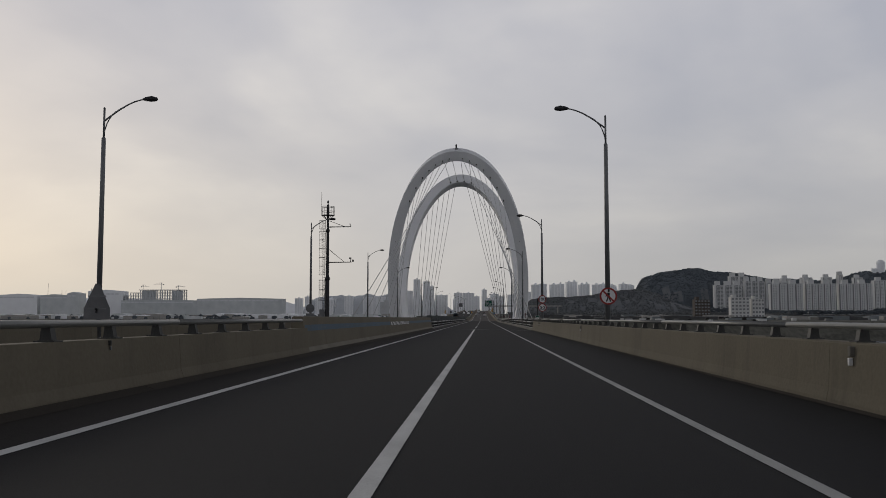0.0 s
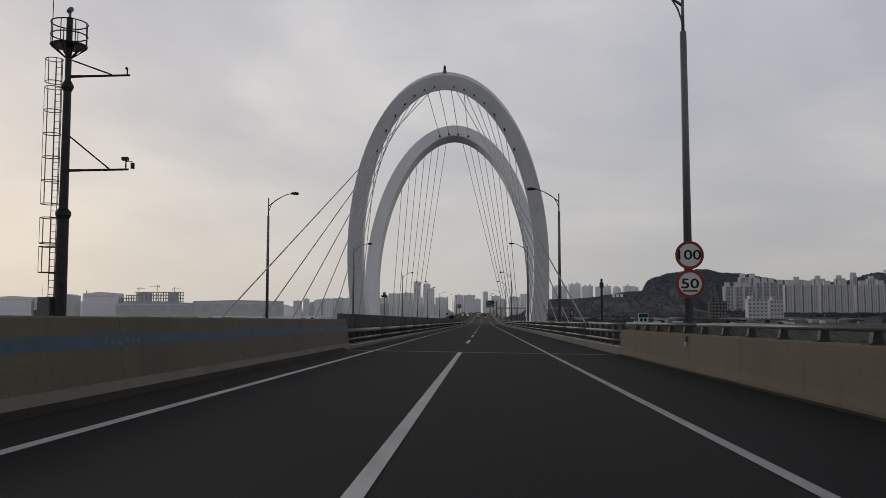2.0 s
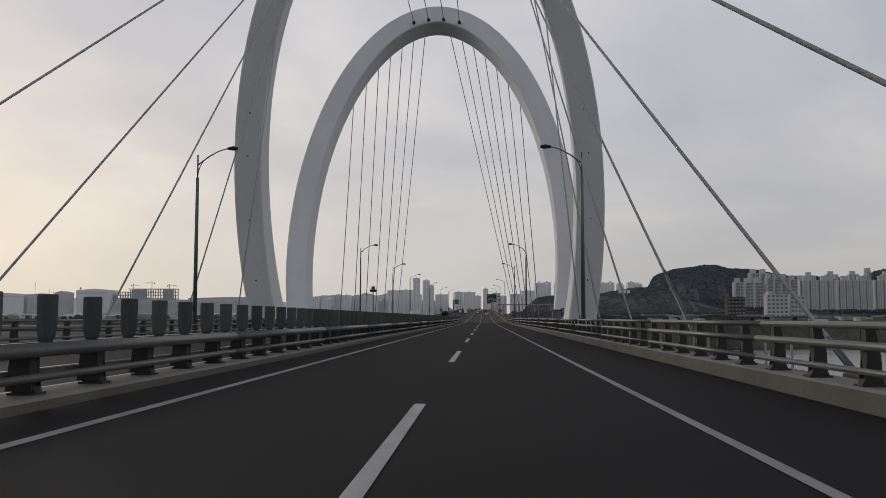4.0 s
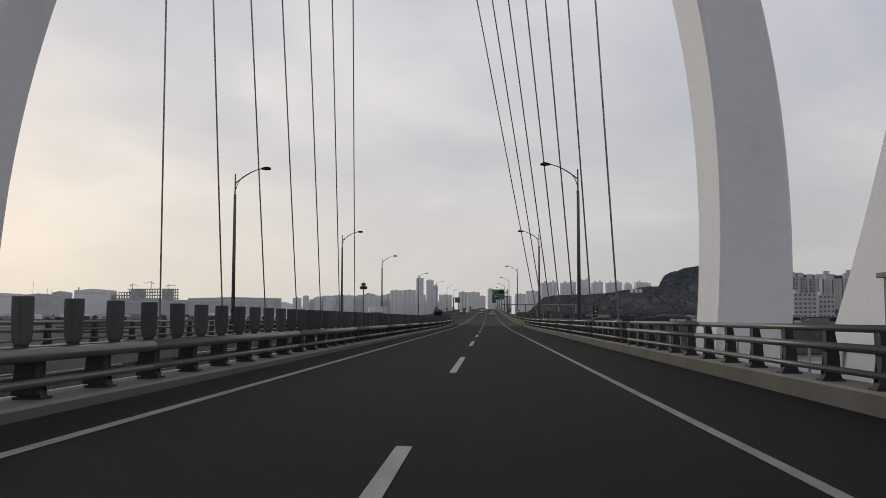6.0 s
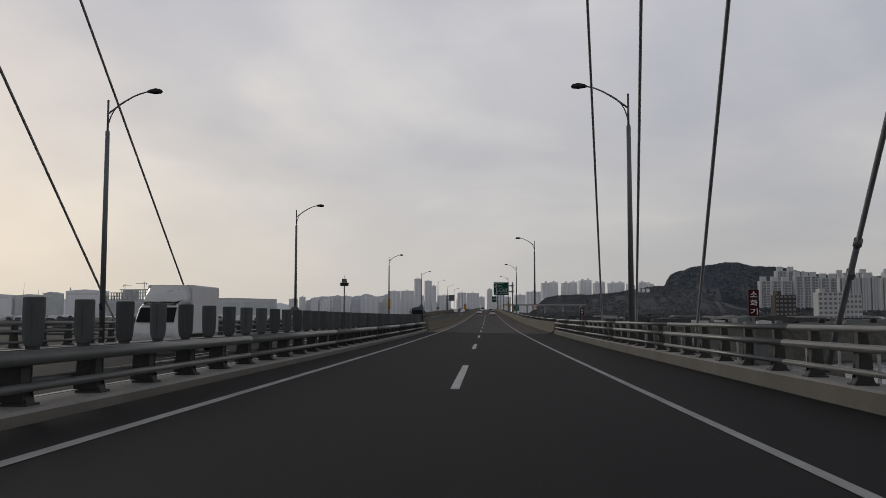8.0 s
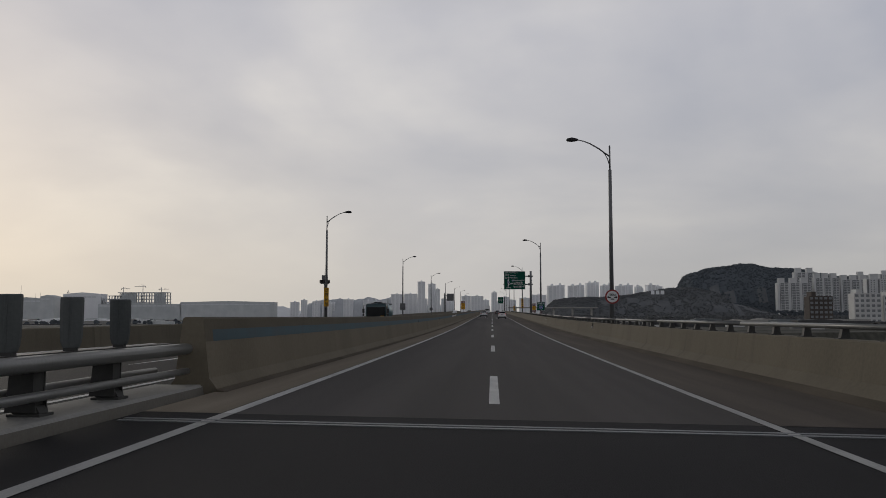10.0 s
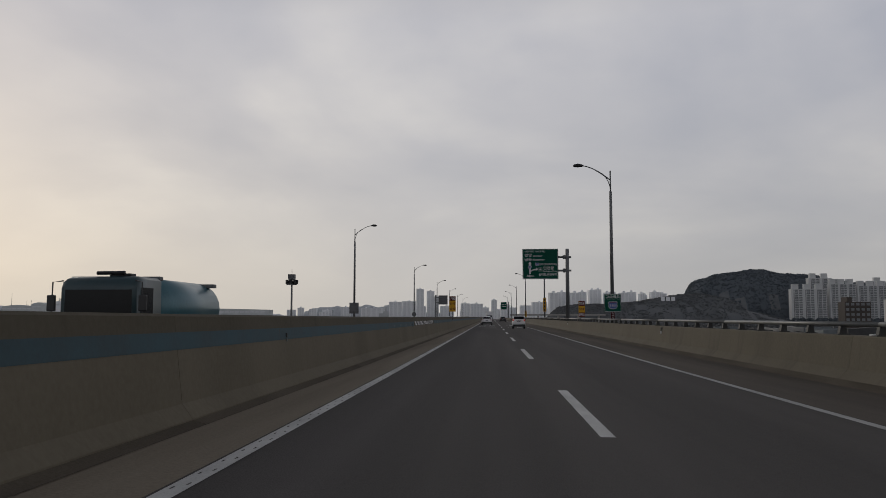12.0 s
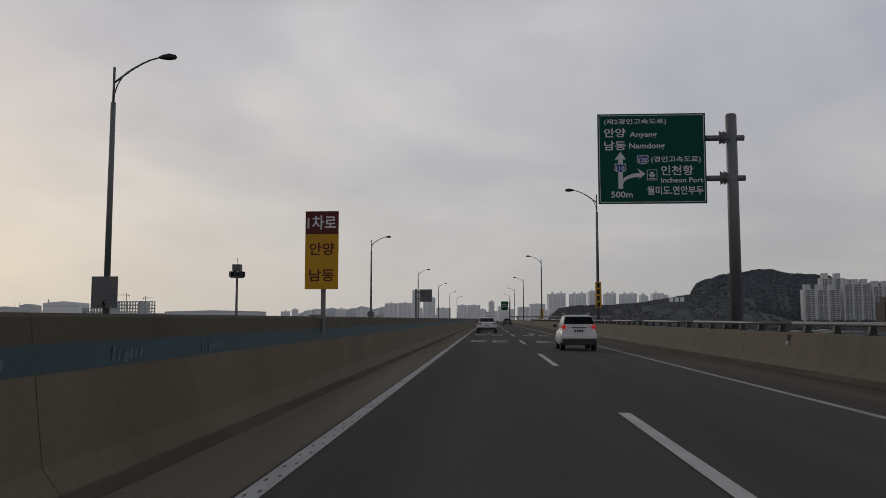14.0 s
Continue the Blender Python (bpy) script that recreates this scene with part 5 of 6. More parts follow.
flat(s, "shield", shield(0.58, 0.50, 7.035, 2.2), -0.042, -0.036, SIGNBLUE)
flat(s, "shield_top", ((6.82, 2.37), (7.25, 2.37), (7.24, 2.43), (7.13, 2.39), (7.035, 2.43), (6.94, 2.39), (6.83, 2.43)), -0.046, -0.042, MAROON)
letters(s, "110", 6.86, 7.21, 2.08, 2.3, -0.046, WHITE)
straps(s, 7.1, 2.0, 2.7, 0.0)


FIRE_RED = material("dark_red_sign_sheet", (0.05, 0.008, 0.009), (0.07, 0.011, 0.012), 0.6, 0, 2, 30, 0, spec=0.1)


def fire_sign(x, y, z, h=0.62, group="fire extinguisher signs"):
    t = thing("extinguisher_sign", "small red upright fire extinguisher sign on a post", "sign", group, "", upright(x, y))
    flat(t, "panel", rect(-0.12, 0.12, z - h, z), -0.02, 0.0, FIRE_RED)
    for k, ch in enumerate("소화기"):
        letters(t, ch, -0.085, 0.085, z - h * (k + 1) / 3 + 0.03, z - h * k / 3 - 0.03, -0.024, WHITE)
    bm = B()
    tube(bm, [(0, 0.03, -0.1), (0, 0.03, z - 0.1)], 0.03, 8)
    part("post", bm, GALV, t)
    return t


for y in (130.7, 202.5, 250.4, 287.2, 324.4):
    fire_sign(6.98, y, 2.03)
    t = thing("extinguisher_box", "grey steel box beside the extinguisher sign", "cabinet", "extinguisher boxes", "", upright(7.2, y + 0.5))
    bm = B()
    box(bm, -0.2, 0.2, -0.15, 0.15, -0.2, 0.75, 0.02)
    part("body", bm, SIGNBACK, t)
    bm = B()
    box(bm, -0.17, 0.17, -0.165, -0.15, 0.2, 0.7)
    part("door", bm, GALV, t)
fire_sign(6.95, 455.4, 1.7, 0.5)

# small plate at the end of the approach wall
t = thing("plate_sign", "small green and white plate sign on the concrete barrier", "sign", "", "", upright(6.98, 104.5))
flat(t, "panel", rect(-0.19, 0.19, 1.25, 1.59, 0.02), -0.02, 0.0, WHITE)
flat(t, "header", rect(-0.17, 0.17, 1.42, 1.57), -0.024, -0.02, GREEN)
bars(t, -0.14, 0.14, 1.28, 1.39, -0.026, BLACK, 2)
bm = B()
tube(bm, [(0, 0.03, 0.8), (0, 0.03, 1.5)], 0.025, 8)
part("post", bm, GALV, t)

# control cabinet by the near arch
t = thing("control_cabinet", "tall grey steel control cabinet beside the arch leg", "cabinet", "", "", upright(7.6, 214.9, 0.12))
bm = B()
box(bm, -0.42, 0.42, -0.3, 0.3, -0.3, 1.85, 0.02)
part("body", bm, SIGNBACK, t)
bm = B()
box(bm, -0.5, 0.5, -0.38, 0.38, 1.85, 1.93, 0.01)
part("roof", bm, SIGNBACK, t)
bm = B()
box(bm, -0.38, -0.01, -0.315, -0.3, 0.1, 1.75)
box(bm, 0.01, 0.38, -0.315, -0.3, 0.1, 1.75)
part("door", bm, GALV, t)

# ---- lane signs ----
t = thing("lane_sign", "tall maroon and yellow lane sign on the median barrier", "road sign", "lane signs", "", upright(0.045, 476.5, -0.02))
flat(t, "panel", rect(-5.28, -4.67, 1.88, 3.31), -0.03, 0.0, YELLOW)
flat(t, "header", rect(-5.275, -4.675, 2.89, 3.305), -0.036, -0.03, MAROON)
letters(t, "1차로", -5.24, -4.71, 2.97, 3.23, -0.039, WHITE)
letters(t, "안양", -5.2, -4.74, 2.5, 2.73, -0.033, MAROON)
letters(t, "남동", -5.2, -4.74, 2.02, 2.25, -0.033, MAROON)
bm = B()
tube(bm, [(-4.95, 0.05, 1.1), (-4.95, 0.05, 3.1)], 0.045, 10)
box(bm, -5.2, -4.9, 0.0, 0.1, 1.36, 1.42)
part("post", bm, GALV, t)
t = thing("lane_sign", "tall maroon and yellow lane sign behind the outer barrier", "road sign", "lane signs", "", upright(0.02, 476.1, -0.09))
flat(t, "panel", rect(6.72, 7.3, 1.46, 2.92), -0.03, 0.0, YELLOW)
flat(t, "header", rect(6.725, 7.295, 2.46, 2.915), -0.036, -0.03, MAROON)
flat(t, "footer", rect(6.725, 7.295, 1.465, 1.86), -0.036, -0.03, MAROON)
letters(t, "2차로", 6.76, 7.26, 2.56, 2.83, -0.039, WHITE)
letters(t, "인천항", 6.78, 7.24, 2.05, 2.28, -0.033, MAROON)
letters(t, "출구전용", 6.76, 7.26, 1.55, 1.78, -0.039, WHITE)
bm = B()
tube(bm, [(7.02, 0.05, 0.7), (7.02, 0.05, 2.8)], 0.045, 10)
part("post", bm, GALV, t)


def yellow_strip(x, y, z0, z1, string, label):
    t = thing("safety_sign", label, "road sign", "upright yellow signs", "", upright(x, y))
    flat(t, "panel", rect(-0.24, 0.24, z0, z1), -0.2, -0.17, YELLOW)
    n = len(string) or 4
    for k in range(n):
        a, b = z1 - (z1 - z0) * (k + 0.86) / n, z1 - (z1 - z0) * (k + 0.14) / n
        if string:
            letters(t, string[k], -0.17, 0.17, a, b, -0.204, BLACK)
        else:
            bars(t, -0.15, 0.15, a, b, -0.2, BLACK, 1)
    straps(t, 0, z0 + 0.3, z1 - 0.3, -0.17)


yellow_strip(-17.0, 418.8, 2.18, 4.1, "안전운행", "upright yellow sign with black letters on a lamp post")
yellow_strip(7.04, 531.3, 2.2, 4.3, "", "upright yellow sign with dark marks on a lamp post")
yellow_strip(7.04, 605.8, 1.4, 2.9, "", "upright yellow sign with dark marks on a lamp post")


# ---- round signs ----
def round_sign(x, y, z, r, inner):
    t = thing("round_sign", inner[1], "road sign", "round signs", "", upright(x, y))
    flat(t, "ring", disc_points(r, 32, 0, z), -0.2, -0.18, RED)
    flat(t, "face", disc_points(r * 0.8, 32, 0, z), -0.206, -0.2, WHITE)
    straps(t, 0, z - 0.15, z + 0.15, -0.18)
    if inner[0] == "walk":
        # a plain slanting bar over dark strokes
        bm = B()
        tube(bm, [(0.02, -0.211, z + 0.33 * r / 0.4), (0.02, -0.211, z + 0.2)], 0.05, 8)
        plate(bm, ((-0.06, z - 0.06), (0.06, z - 0.06), (0.07, z + 0.17), (-0.05, z + 0.17)), -0.212, -0.206)
        plate(bm, ((-0.05, z - 0.05), (0.02, z - 0.05), (-0.06, z - 0.27), (-0.13, z - 0.27)), -0.212, -0.206)
        plate(bm, ((0.0, z - 0.05), (0.06, z - 0.05), (0.14, z - 0.27), (0.07, z - 0.27)), -0.212, -0.206)
        plate(bm, ((-0.15, z - 0.02), (-0.11, z - 0.04), (-0.02, z + 0.14), (-0.05, z + 0.16)), -0.212, -0.206)
        part("symbol", bm, BLACK, t)
        bm = B()
        a = r * 0.8 * 0.7071
        plate(bm, ((-a - 0.03, z + a - 0.03), (a - 0.03, z - a - 0.03), (a + 0.03, z - a + 0.03), (-a + 0.03, z + a + 0.03)), -0.218, -0.212)
        part("slash", bm, RED, t)
    elif inner[0] == "gap":
        letters(t, "100", -0.2, 0.08, z + 0.04, z + 0.19, -0.209, BLACK)
        letters(t, "m", 0.1, 0.22, z + 0.04, z + 0.13, -0.209, BLACK)
        for x0, sg in ((-0.19, 1), (0.19, -1)):
            bm = B()
            plate(bm, [(x0 + sg * a, z + b) for a, b in ((-0.1, -0.08), (0.1, -0.08), (0.1, -0.03), (0.03, -0.02), (-0.01, 0.02), (-0.08, 0.02), (-0.1, -0.02))][::sg], -0.212, -0.206)
            part("car_symbol", bm, BLACK, t)
        bm = B()
        plate(bm, ((-0.13, z - 0.14), (-0.08, z - 0.17), (0.08, z - 0.17), (0.13, z - 0.14), (0.08, z - 0.11), (-0.08, z - 0.11)), -0.212, -0.206)
        part("arrow_symbol", bm, BLACK, t)
    else:
        w = 0.34 if len(inner[0]) == 3 else 0.26
        letters(t, inner[0], -w * r / 0.42, w * r / 0.42, z - 0.14, z + 0.16, -0.209, BLACK)
        if inner[0] == "50":
            bm = B()
            box(bm, -0.22, 0.22, -0.21, -0.206, z - 0.23, z - 0.19)
            part("underline", bm, BLACK, t)


round_sign(7.12, 52.1, 2.4, 0.43, ("walk", "round red-edged no-walking sign on a lamp post"))
round_sign(7.04, 97.5, 3.24, 0.42, ("100", "round red-edged speed limit sign on a lamp post"))
round_sign(7.04, 97.5, 2.39, 0.42, ("50", "round red-edged least speed sign on a lamp post"))
# a round sign far ahead on the right, just past the bridge
round_sign(7.04, 382.8, 2.5, 0.42, ("gap", "round red-edged keep-distance sign with two black cars"))


def sign_back(x, y, outline, label):
    t = thing("traffic_sign", label, "road sign", "signs seen from behind", "", upright(x, y))
    flat(t, "panel", outline, -0.2, -0.17, SIGNBACK)
    bm = B()
    zs = [p[1] for p in outline]
    xs = [p[0] for p in outline]
    for z in (min(zs) * 0.7 + max(zs) * 0.3, min(zs) * 0.35 + max(zs) * 0.65):
        box(bm, min(xs) * 0.7, max(xs) * 0.7, -0.22, -0.2, z - 0.03, z + 0.03)
    part("stiffener", bm, GALV, t)


sign_back(-17.05, 48.4, ((-0.62, 1.25), (0.62, 1.25), (0.62, 1.75), (0.1, 2.9), (-0.1, 2.9), (-0.62, 1.75)), "back of a grey warning sign on a lamp post")
sign_back(-17.05, 97.6, disc_points(0.45, 28, 0, 2.32), "back of a round grey sign on a lamp post")
sign_back(-17.05, 97.5, rect(-0.42, 0.42, 1.45, 1.78), "back of a small grey plate on a lamp post")
sign_back(-17.05, 494.2, rect(-0.53, 0.53, 1.75, 3.0), "back of a grey square sign on a lamp post")
sign_back(-17.05, 570.4, disc_points(0.45, 28, 0, 1.9), "back of a round grey sign on a lamp post")
sign_back(-17.05, 344.2, disc_points(0.45, 28, 0, 1.9), "back of a round grey sign on a lamp post")

# a second sign gantry seen from behind on the far carriageway
t = thing("sign_gantry", "dark back of a road sign on a post", "road sign", "", "", upright(-17.2, 640))
bm = B()
tube(bm, [(0, 0, -0.5), (0, 0, 7.6)], 0.22, 12)
tube(bm, [(0, 0, 6.9), (3.0, 0, 6.9)], 0.1, 8)
tube(bm, [(0, 0, 5.5), (3.0, 0, 5.5)], 0.1, 8)
part("post", bm, GALV, t)
flat(t, "panel", rect(0.8, 3.4, 4.9, 7.5), -0.05, 0.0, SIGNBACK)
# and one more green sign down the road
t = thing("direction_sign", "distant green direction sign on a post", "road sign", "", "", upright(0, 840))
flat(t, "panel", rect(3.6, 6.6, 5.2, 9.0), -0.03, 0.0, GREEN)
bars(t, 4.0, 6.2, 7.6, 7.9, -0.03, WHITE, 3)
bars(t, 4.0, 6.2, 6.6, 6.9, -0.03, WHITE, 4)
bm = B()
tube(bm, [(7.5, 0.2, -0.5), (7.5, 0.2, 9.2)], 0.22, 12)
tube(bm, [(6.2, 0.2, 8.0), (7.6, 0.2, 8.0)], 0.1, 8)
tube(bm, [(6.2, 0.2, 6.4), (7.6, 0.2, 6.4)], 0.1, 8)
part("post", bm, GALV, t)


# ---- weather and camera tower ----
def bracelet(bm, cx, cy, z, r, w=0.02, n=14, a0=0.0, a1=2 * math.pi):
    pts = [(cx + r * math.cos(a0 + (a1 - a0) * i / n), cy + r * math.sin(a0 + (a1 - a0) * i / n), z) for i in range(n + 1)]
    tube(bm, pts, w, 5)


tw = thing("camera_tower", "dark steel camera tower with a caged ladder and basket", "tower", "", "", upright(-17.1, 107.4))
bm = B()
tube(bm, [(0, 0, -0.3), (0, 0, 5.75)], [0.26, 0.24], 14)
tube(bm, [(0, 0, 5.65), (0, 0, 5.8), (0, 0, 5.95), (0, 0, 6.1)], [0.24, 0.32, 0.32, 0.2], 14)
tube(bm, [(0, 0, 6.0), (0, 0, 11.35)], [0.19, 0.16], 14)
tube(bm, [(0, 0, 11.2), (0, 0, 11.4), (0, 0, 11.5), (0, 0, 11.7)], [0.16, 0.25, 0.25, 0.14], 14)
tube(bm, [(0, 0, 11.6), (0, 0, 14.5)], 0.13, 14)
part("mast", bm, DARKMETAL, tw)
bm = B()
for z in (13.25, 13.7, 14.25):
    bm = B()
    bracelet(bm, 0, 0, z, 0.76, 0.03)
    part("basket_hoop", bm, DARKMETAL, tw)
for i in range(8):
    a = i * math.pi / 4
    bm = B()
    tube(bm, [(0.76 * math.cos(a), 0.76 * math.sin(a), 13.25), (0.76 * math.cos(a), 0.76 * math.sin(a), 14.25)], 0.022, 5)
    tube(bm, [(0.1 * math.cos(a), 0.1 * math.sin(a), 12.7), (0.76 * math.cos(a), 0.76 * math.sin(a), 13.25)], 0.03, 5)
    part("basket_bar", bm, DARKMETAL, tw)
bm = B()
tube(bm, [(0, 0, 13.23), (0, 0, 13.27)], 0.74, 16)
part("basket_floor", bm, DARKMETAL, tw)
bm = B()
tube(bm, [(0, 0, 14.4), (0, 0, 14.75)], 0.06, 8)
tube(bm, [(0, -0.1, 14.75), (0, 0.12, 14.95)], 0.11, 8)
part("camera_head", bm, GALV, tw)
bm = B()
tube(bm, [(-0.76, 0, 13.2), (-0.76, 0, 16.0)], 0.02, 6)
part("antenna", bm, DARKMETAL, tw)
for z, ln, br in ((11.88, 2.75, 0.75), (7.75, 2.8, 1.55)):
    bm = B()
    tube(bm, [(0, 0, z), (0.7, 0, z + 0.01), (ln, 0, z + 0.03)], [0.075, 0.055, 0.045], 8)
    tube(bm, [(0.1, 0, z + br), (1.95, 0, z + 0.06)], 0.035, 6)
    part("arm", bm, DARKMETAL, tw)
    bm = B()
    tube(bm, [(ln - 0.12, 0, z), (ln - 0.12, 0, z + 0.3)], 0.035, 6)
    if z < 9:
        box(bm, ln - 0.28, ln - 0.02, -0.1, 0.1, z + 0.42, z + 0.56)
        tube(bm, [(ln - 0.12, 0, z + 0.3), (ln - 0.12, 0, z + 0.45)], 0.03, 6)
        tube(bm, [(ln - 0.1, 0, z + 0.38), (ln + 0.16, 0, z + 0.36), (ln + 0.18, 0, z + 0.2)], 0.02, 6)
        tube(bm, [(ln + 0.18, 0, z + 0.3), (ln + 0.18, 0, z + 0.06)], 0.09, 8)
    else:
        tube(bm, [(ln - 0.12, 0, z + 0.3), (ln - 0.18, 0, z + 0.36)], 0.06, 6)
    part("instrument", bm, DARKMETAL, tw)
bm = B()
for dx in (-0.3, -0.55):
    tube(bm, [(dx, 0, 1.6), (dx, 0, 12.7)], 0.018, 5)
for i in range(36):
    tube(bm, [(-0.3, 0, 1.8 + 0.3 * i), (-0.55, 0, 1.8 + 0.3 * i)], 0.012, 4)
part("ladder", bm, DARKMETAL, tw)
for za, zb, n in ((3.35, 4.45, 2), (4.6, 5.7, 2), (6.3, 11.4, 6), (11.65, 12.65, 2)):
    for i in range(n):
        bm = B()
        bracelet(bm, -0.62, 0, za + (zb - za) * i / (n - 1), 0.36, 0.02)
        part("cage_hoop", bm, DARKMETAL, tw)
    for i in range(7):
        a = i * 2 * math.pi / 7
        bm = B()
        tube(bm, [(-0.62 + 0.36 * math.cos(a), 0.36 * math.sin(a), za), (-0.62 + 0.36 * math.cos(a), 0.36 * math.sin(a), zb)], 0.012, 4)
        part("cage_bar", bm, DARKMETAL, tw)
bm = B()
box(bm, -0.85, -0.32, -0.3, 0.3, 0.6, 2.3, 0.02)
box(bm, -1.05, -0.85, -0.2, 0.2, 0.6, 1.75, 0.02)
part("cabinet", bm, SIGNBACK, tw)

# thin pole right of the bridge approach
bm = B()
tube(bm, [(0, 0, 0), (0, 0, 4.45)], [0.09, 0.07], 8)
box(bm, -0.12, 0.12, -0.08, 0.08, 3.9, 4.2)
solid("camera_pole", bm, DARKMETAL, "thin dark pole outside the bridge rail", "pole", "", "", upright(8.4, 126.1, -0.5))


# ---- painted band and hazard stripes on the median ----
def on_face(z):
    """x of the median's face at a height above its foot."""
    return -4.9 - 0.12 * (z - 0.24) / 1.02


def band(name, y0, y1, za, zb, mat, label, category="painted band"):
    bm = B()
    for a in range(max(1, int((y1 - y0) / 12))):
        n = max(1, int((y1 - y0) / 12))
        ya, yb = y0 + (y1 - y0) * a / n + 0.01, y0 + (y1 - y0) * (a + 1) / n - 0.01
        x0, x1 = on_face(za) + 0.005, on_face(zb) + 0.005
        bm.faces.new([bm.verts.new(c) for c in ((x0, ya, on(ya) + z_m + za), (x0, yb, on(yb) + z_m + za), (x1, yb, on(yb) + z_m + zb), (x1, ya, on(ya) + z_m + zb))])
    return solid(name, bm, mat, label, category, "", "structure", Matrix.Translation((NEAR_SHIFT if y0 < 300 else 0.0, 0, 0)))


# the two near bands are a lighter blue than the far ones
band("blue_band", 38.2, 65.3, 0.79, 1.0, BLUE_NEAR, "faded blue band painted on the concrete median")
band("blue_band", 79.9, 109.6, 0.79, 1.0, BLUE_NEAR, "faded blue band painted on the concrete median")
band("blue_band", 346.9, 437.4, 0.865, 1.07, BLUE, "faded blue band painted on the concrete median")
band("blue_band", 451.2, 700.0, 0.865, 1.07, BLUE, "faded blue band painted on the concrete median")


def hazard(y0, y1, za, zb):
    board = thing("hazard_board", "black and white striped hazard board on the median", "hazard marking", "hazard boards", "", along(y0, NEAR_SHIFT if y0 < 300 else 0.0))
    y0, y1 = 0.0, y1 - y0
    x0, x1 = on_face(za) + 0.008, on_face(zb) + 0.008
    bm = B()
    bm.faces.new([bm.verts.new(c) for c in ((x0, y0, z_m + za), (x0, y1, z_m + za), (x1, y1, z_m + zb), (x1, y0, z_m + zb))])
    part("backing", bm, WHITE, board)
    n = 14
    st = (y1 - y0) / n
    for i in range(n):
        bm = B()
        ya = y0 + st * i
        bm.faces.new([bm.verts.new(c) for c in ((x0 + 0.003, ya, z_m + za), (x0 + 0.003, ya + st * 0.5, z_m + za), (x1 + 0.003, min(ya + st * 1.35, y1), z_m + zb), (x1 + 0.003, min(ya + st * 0.85, y1 - 0.01), z_m + zb))])
        part("stripe", bm, BLACK, board)


hazard(65.75, 79.2, 0.765, 0.985)
hazard(437.9, 450.65, 0.88, 1.07)


# pale marks worn into the blue band
MARKS_FAR = [428.8 + 2.2 * k for k in range(4)] + [452.6 + 2.2 * k for k in range(9)]
MARK = material("worn_pale_paint", (0.085, 0.125, 0.15), (0.155, 0.19, 0.21), 0.8, 0, 6, 40, 0, mid=0.5)
for y in [40.5 + 5.8 * k for k in range(4)] + [79.5 + 5.8 * k for k in range(5)] + MARKS_FAR:
    bm = B()
    size, up = (0.42, 0.06) if y > 300 else (1.0, 0.0)
    x0 = on_face(0.86 + up) + 0.01
    for k, (wd, za, zb) in enumerate(((0.10, 0.84, 0.97), (0.10, 0.84, 0.92), (0.22, 0.82, 0.92), (0.2, 0.85, 0.93), (0.16, 0.85, 0.93), (0.16, 0.85, 0.93))):
        ya, wd, za, zb = 0.26 * k * size, wd * size, za + up, zb + up
        bm.faces.new([bm.verts.new((x0, *c)) for c in ((ya, z_m + za), (ya + wd, z_m + za), (ya + wd + 0.06 * size, z_m + zb), (ya + 0.06 * size, z_m + zb))])
    solid("worn_mark", bm, MARK, "worn pale mark on the blue band", "painted mark", "marks on the blue band", "structure", along(y, NEAR_SHIFT if y < 300 else 0.0))

# small fixtures on the barrier faces
for x, y, sd, zb in ((6.62, 22.9, 1, 0.82), (6.62, 59.5, 1, 0.82), (6.62, 96.1, 1, 0.82), (6.6, 388.9, 1, 0.82), (6.6, 437.0, 1, 0.82), (6.6, 485.9, 1, 0.82),
                     (-5.03, 22.6, -1, 0.8), (-5.2, 52.6, -1, 0.88), (-4.98, 389.1, -1, 0.9), (-4.98, 412.0, -1, 0.9), (-4.98, 436.4, -1, 0.9)):
    t = thing("delineator", "small pale reflector bracket on the barrier face", "reflector", "reflectors on the barriers", "", along(y, x))
    zb += z_r if sd > 0 else z_m
    k = 1.0 if sd > 0 else 0.5
    bm = B()
    box(bm, -0.05 * k, 0.05 * k, -0.05 * k, 0.05 * k, zb, zb + 0.16 * k, 0.015 * k)
    part("body", bm, CURB if sd > 0 else POST, t)
    bm = B()
    box(bm, -0.03 * k - 0.03 * sd * k, 0.03 * k - 0.03 * sd * k, -0.035 * k, 0.035 * k, zb - 0.14 * k, zb - 0.02 * k, 0.01 * k)
    part("lens", bm, WHITE if sd > 0 else GALV, t)

# grooves of the rumble strip in the edge line of the viaduct
bm = B()
for k in range(260):
    for x in (-3.635, -3.565):
        y = 400 + 0.6 * k + (0.16 if x > -3.6 else 0.0)
        bm.faces.new([bm.verts.new((xx, yy, on(yy) + surf(xx) + 0.011)) for xx, yy in ((x - 0.009, y), (x + 0.009, y), (x + 0.009, y + 0.09), (x - 0.009, y + 0.09))])
solid("rumble_grooves", bm, ASPHALT_OLD, "short dark grooves worn into the edge line", "rumble strip", "", "stuff")

# lane words and arrows on the road ahead
def road_block(x0, x1, y0, y1):
    bm = B()
    v = [bm.verts.new((x, y, on(y) + surf(x) + 0.009)) for x, y in ((x0, y0), (x1, y0), (x1, y1), (x0, y1))]
    bm.faces.new(v)
    solid("road_word_mark", bm, LINE, "white word painted on the lane", "road marking", "words painted on the lanes", "structure")


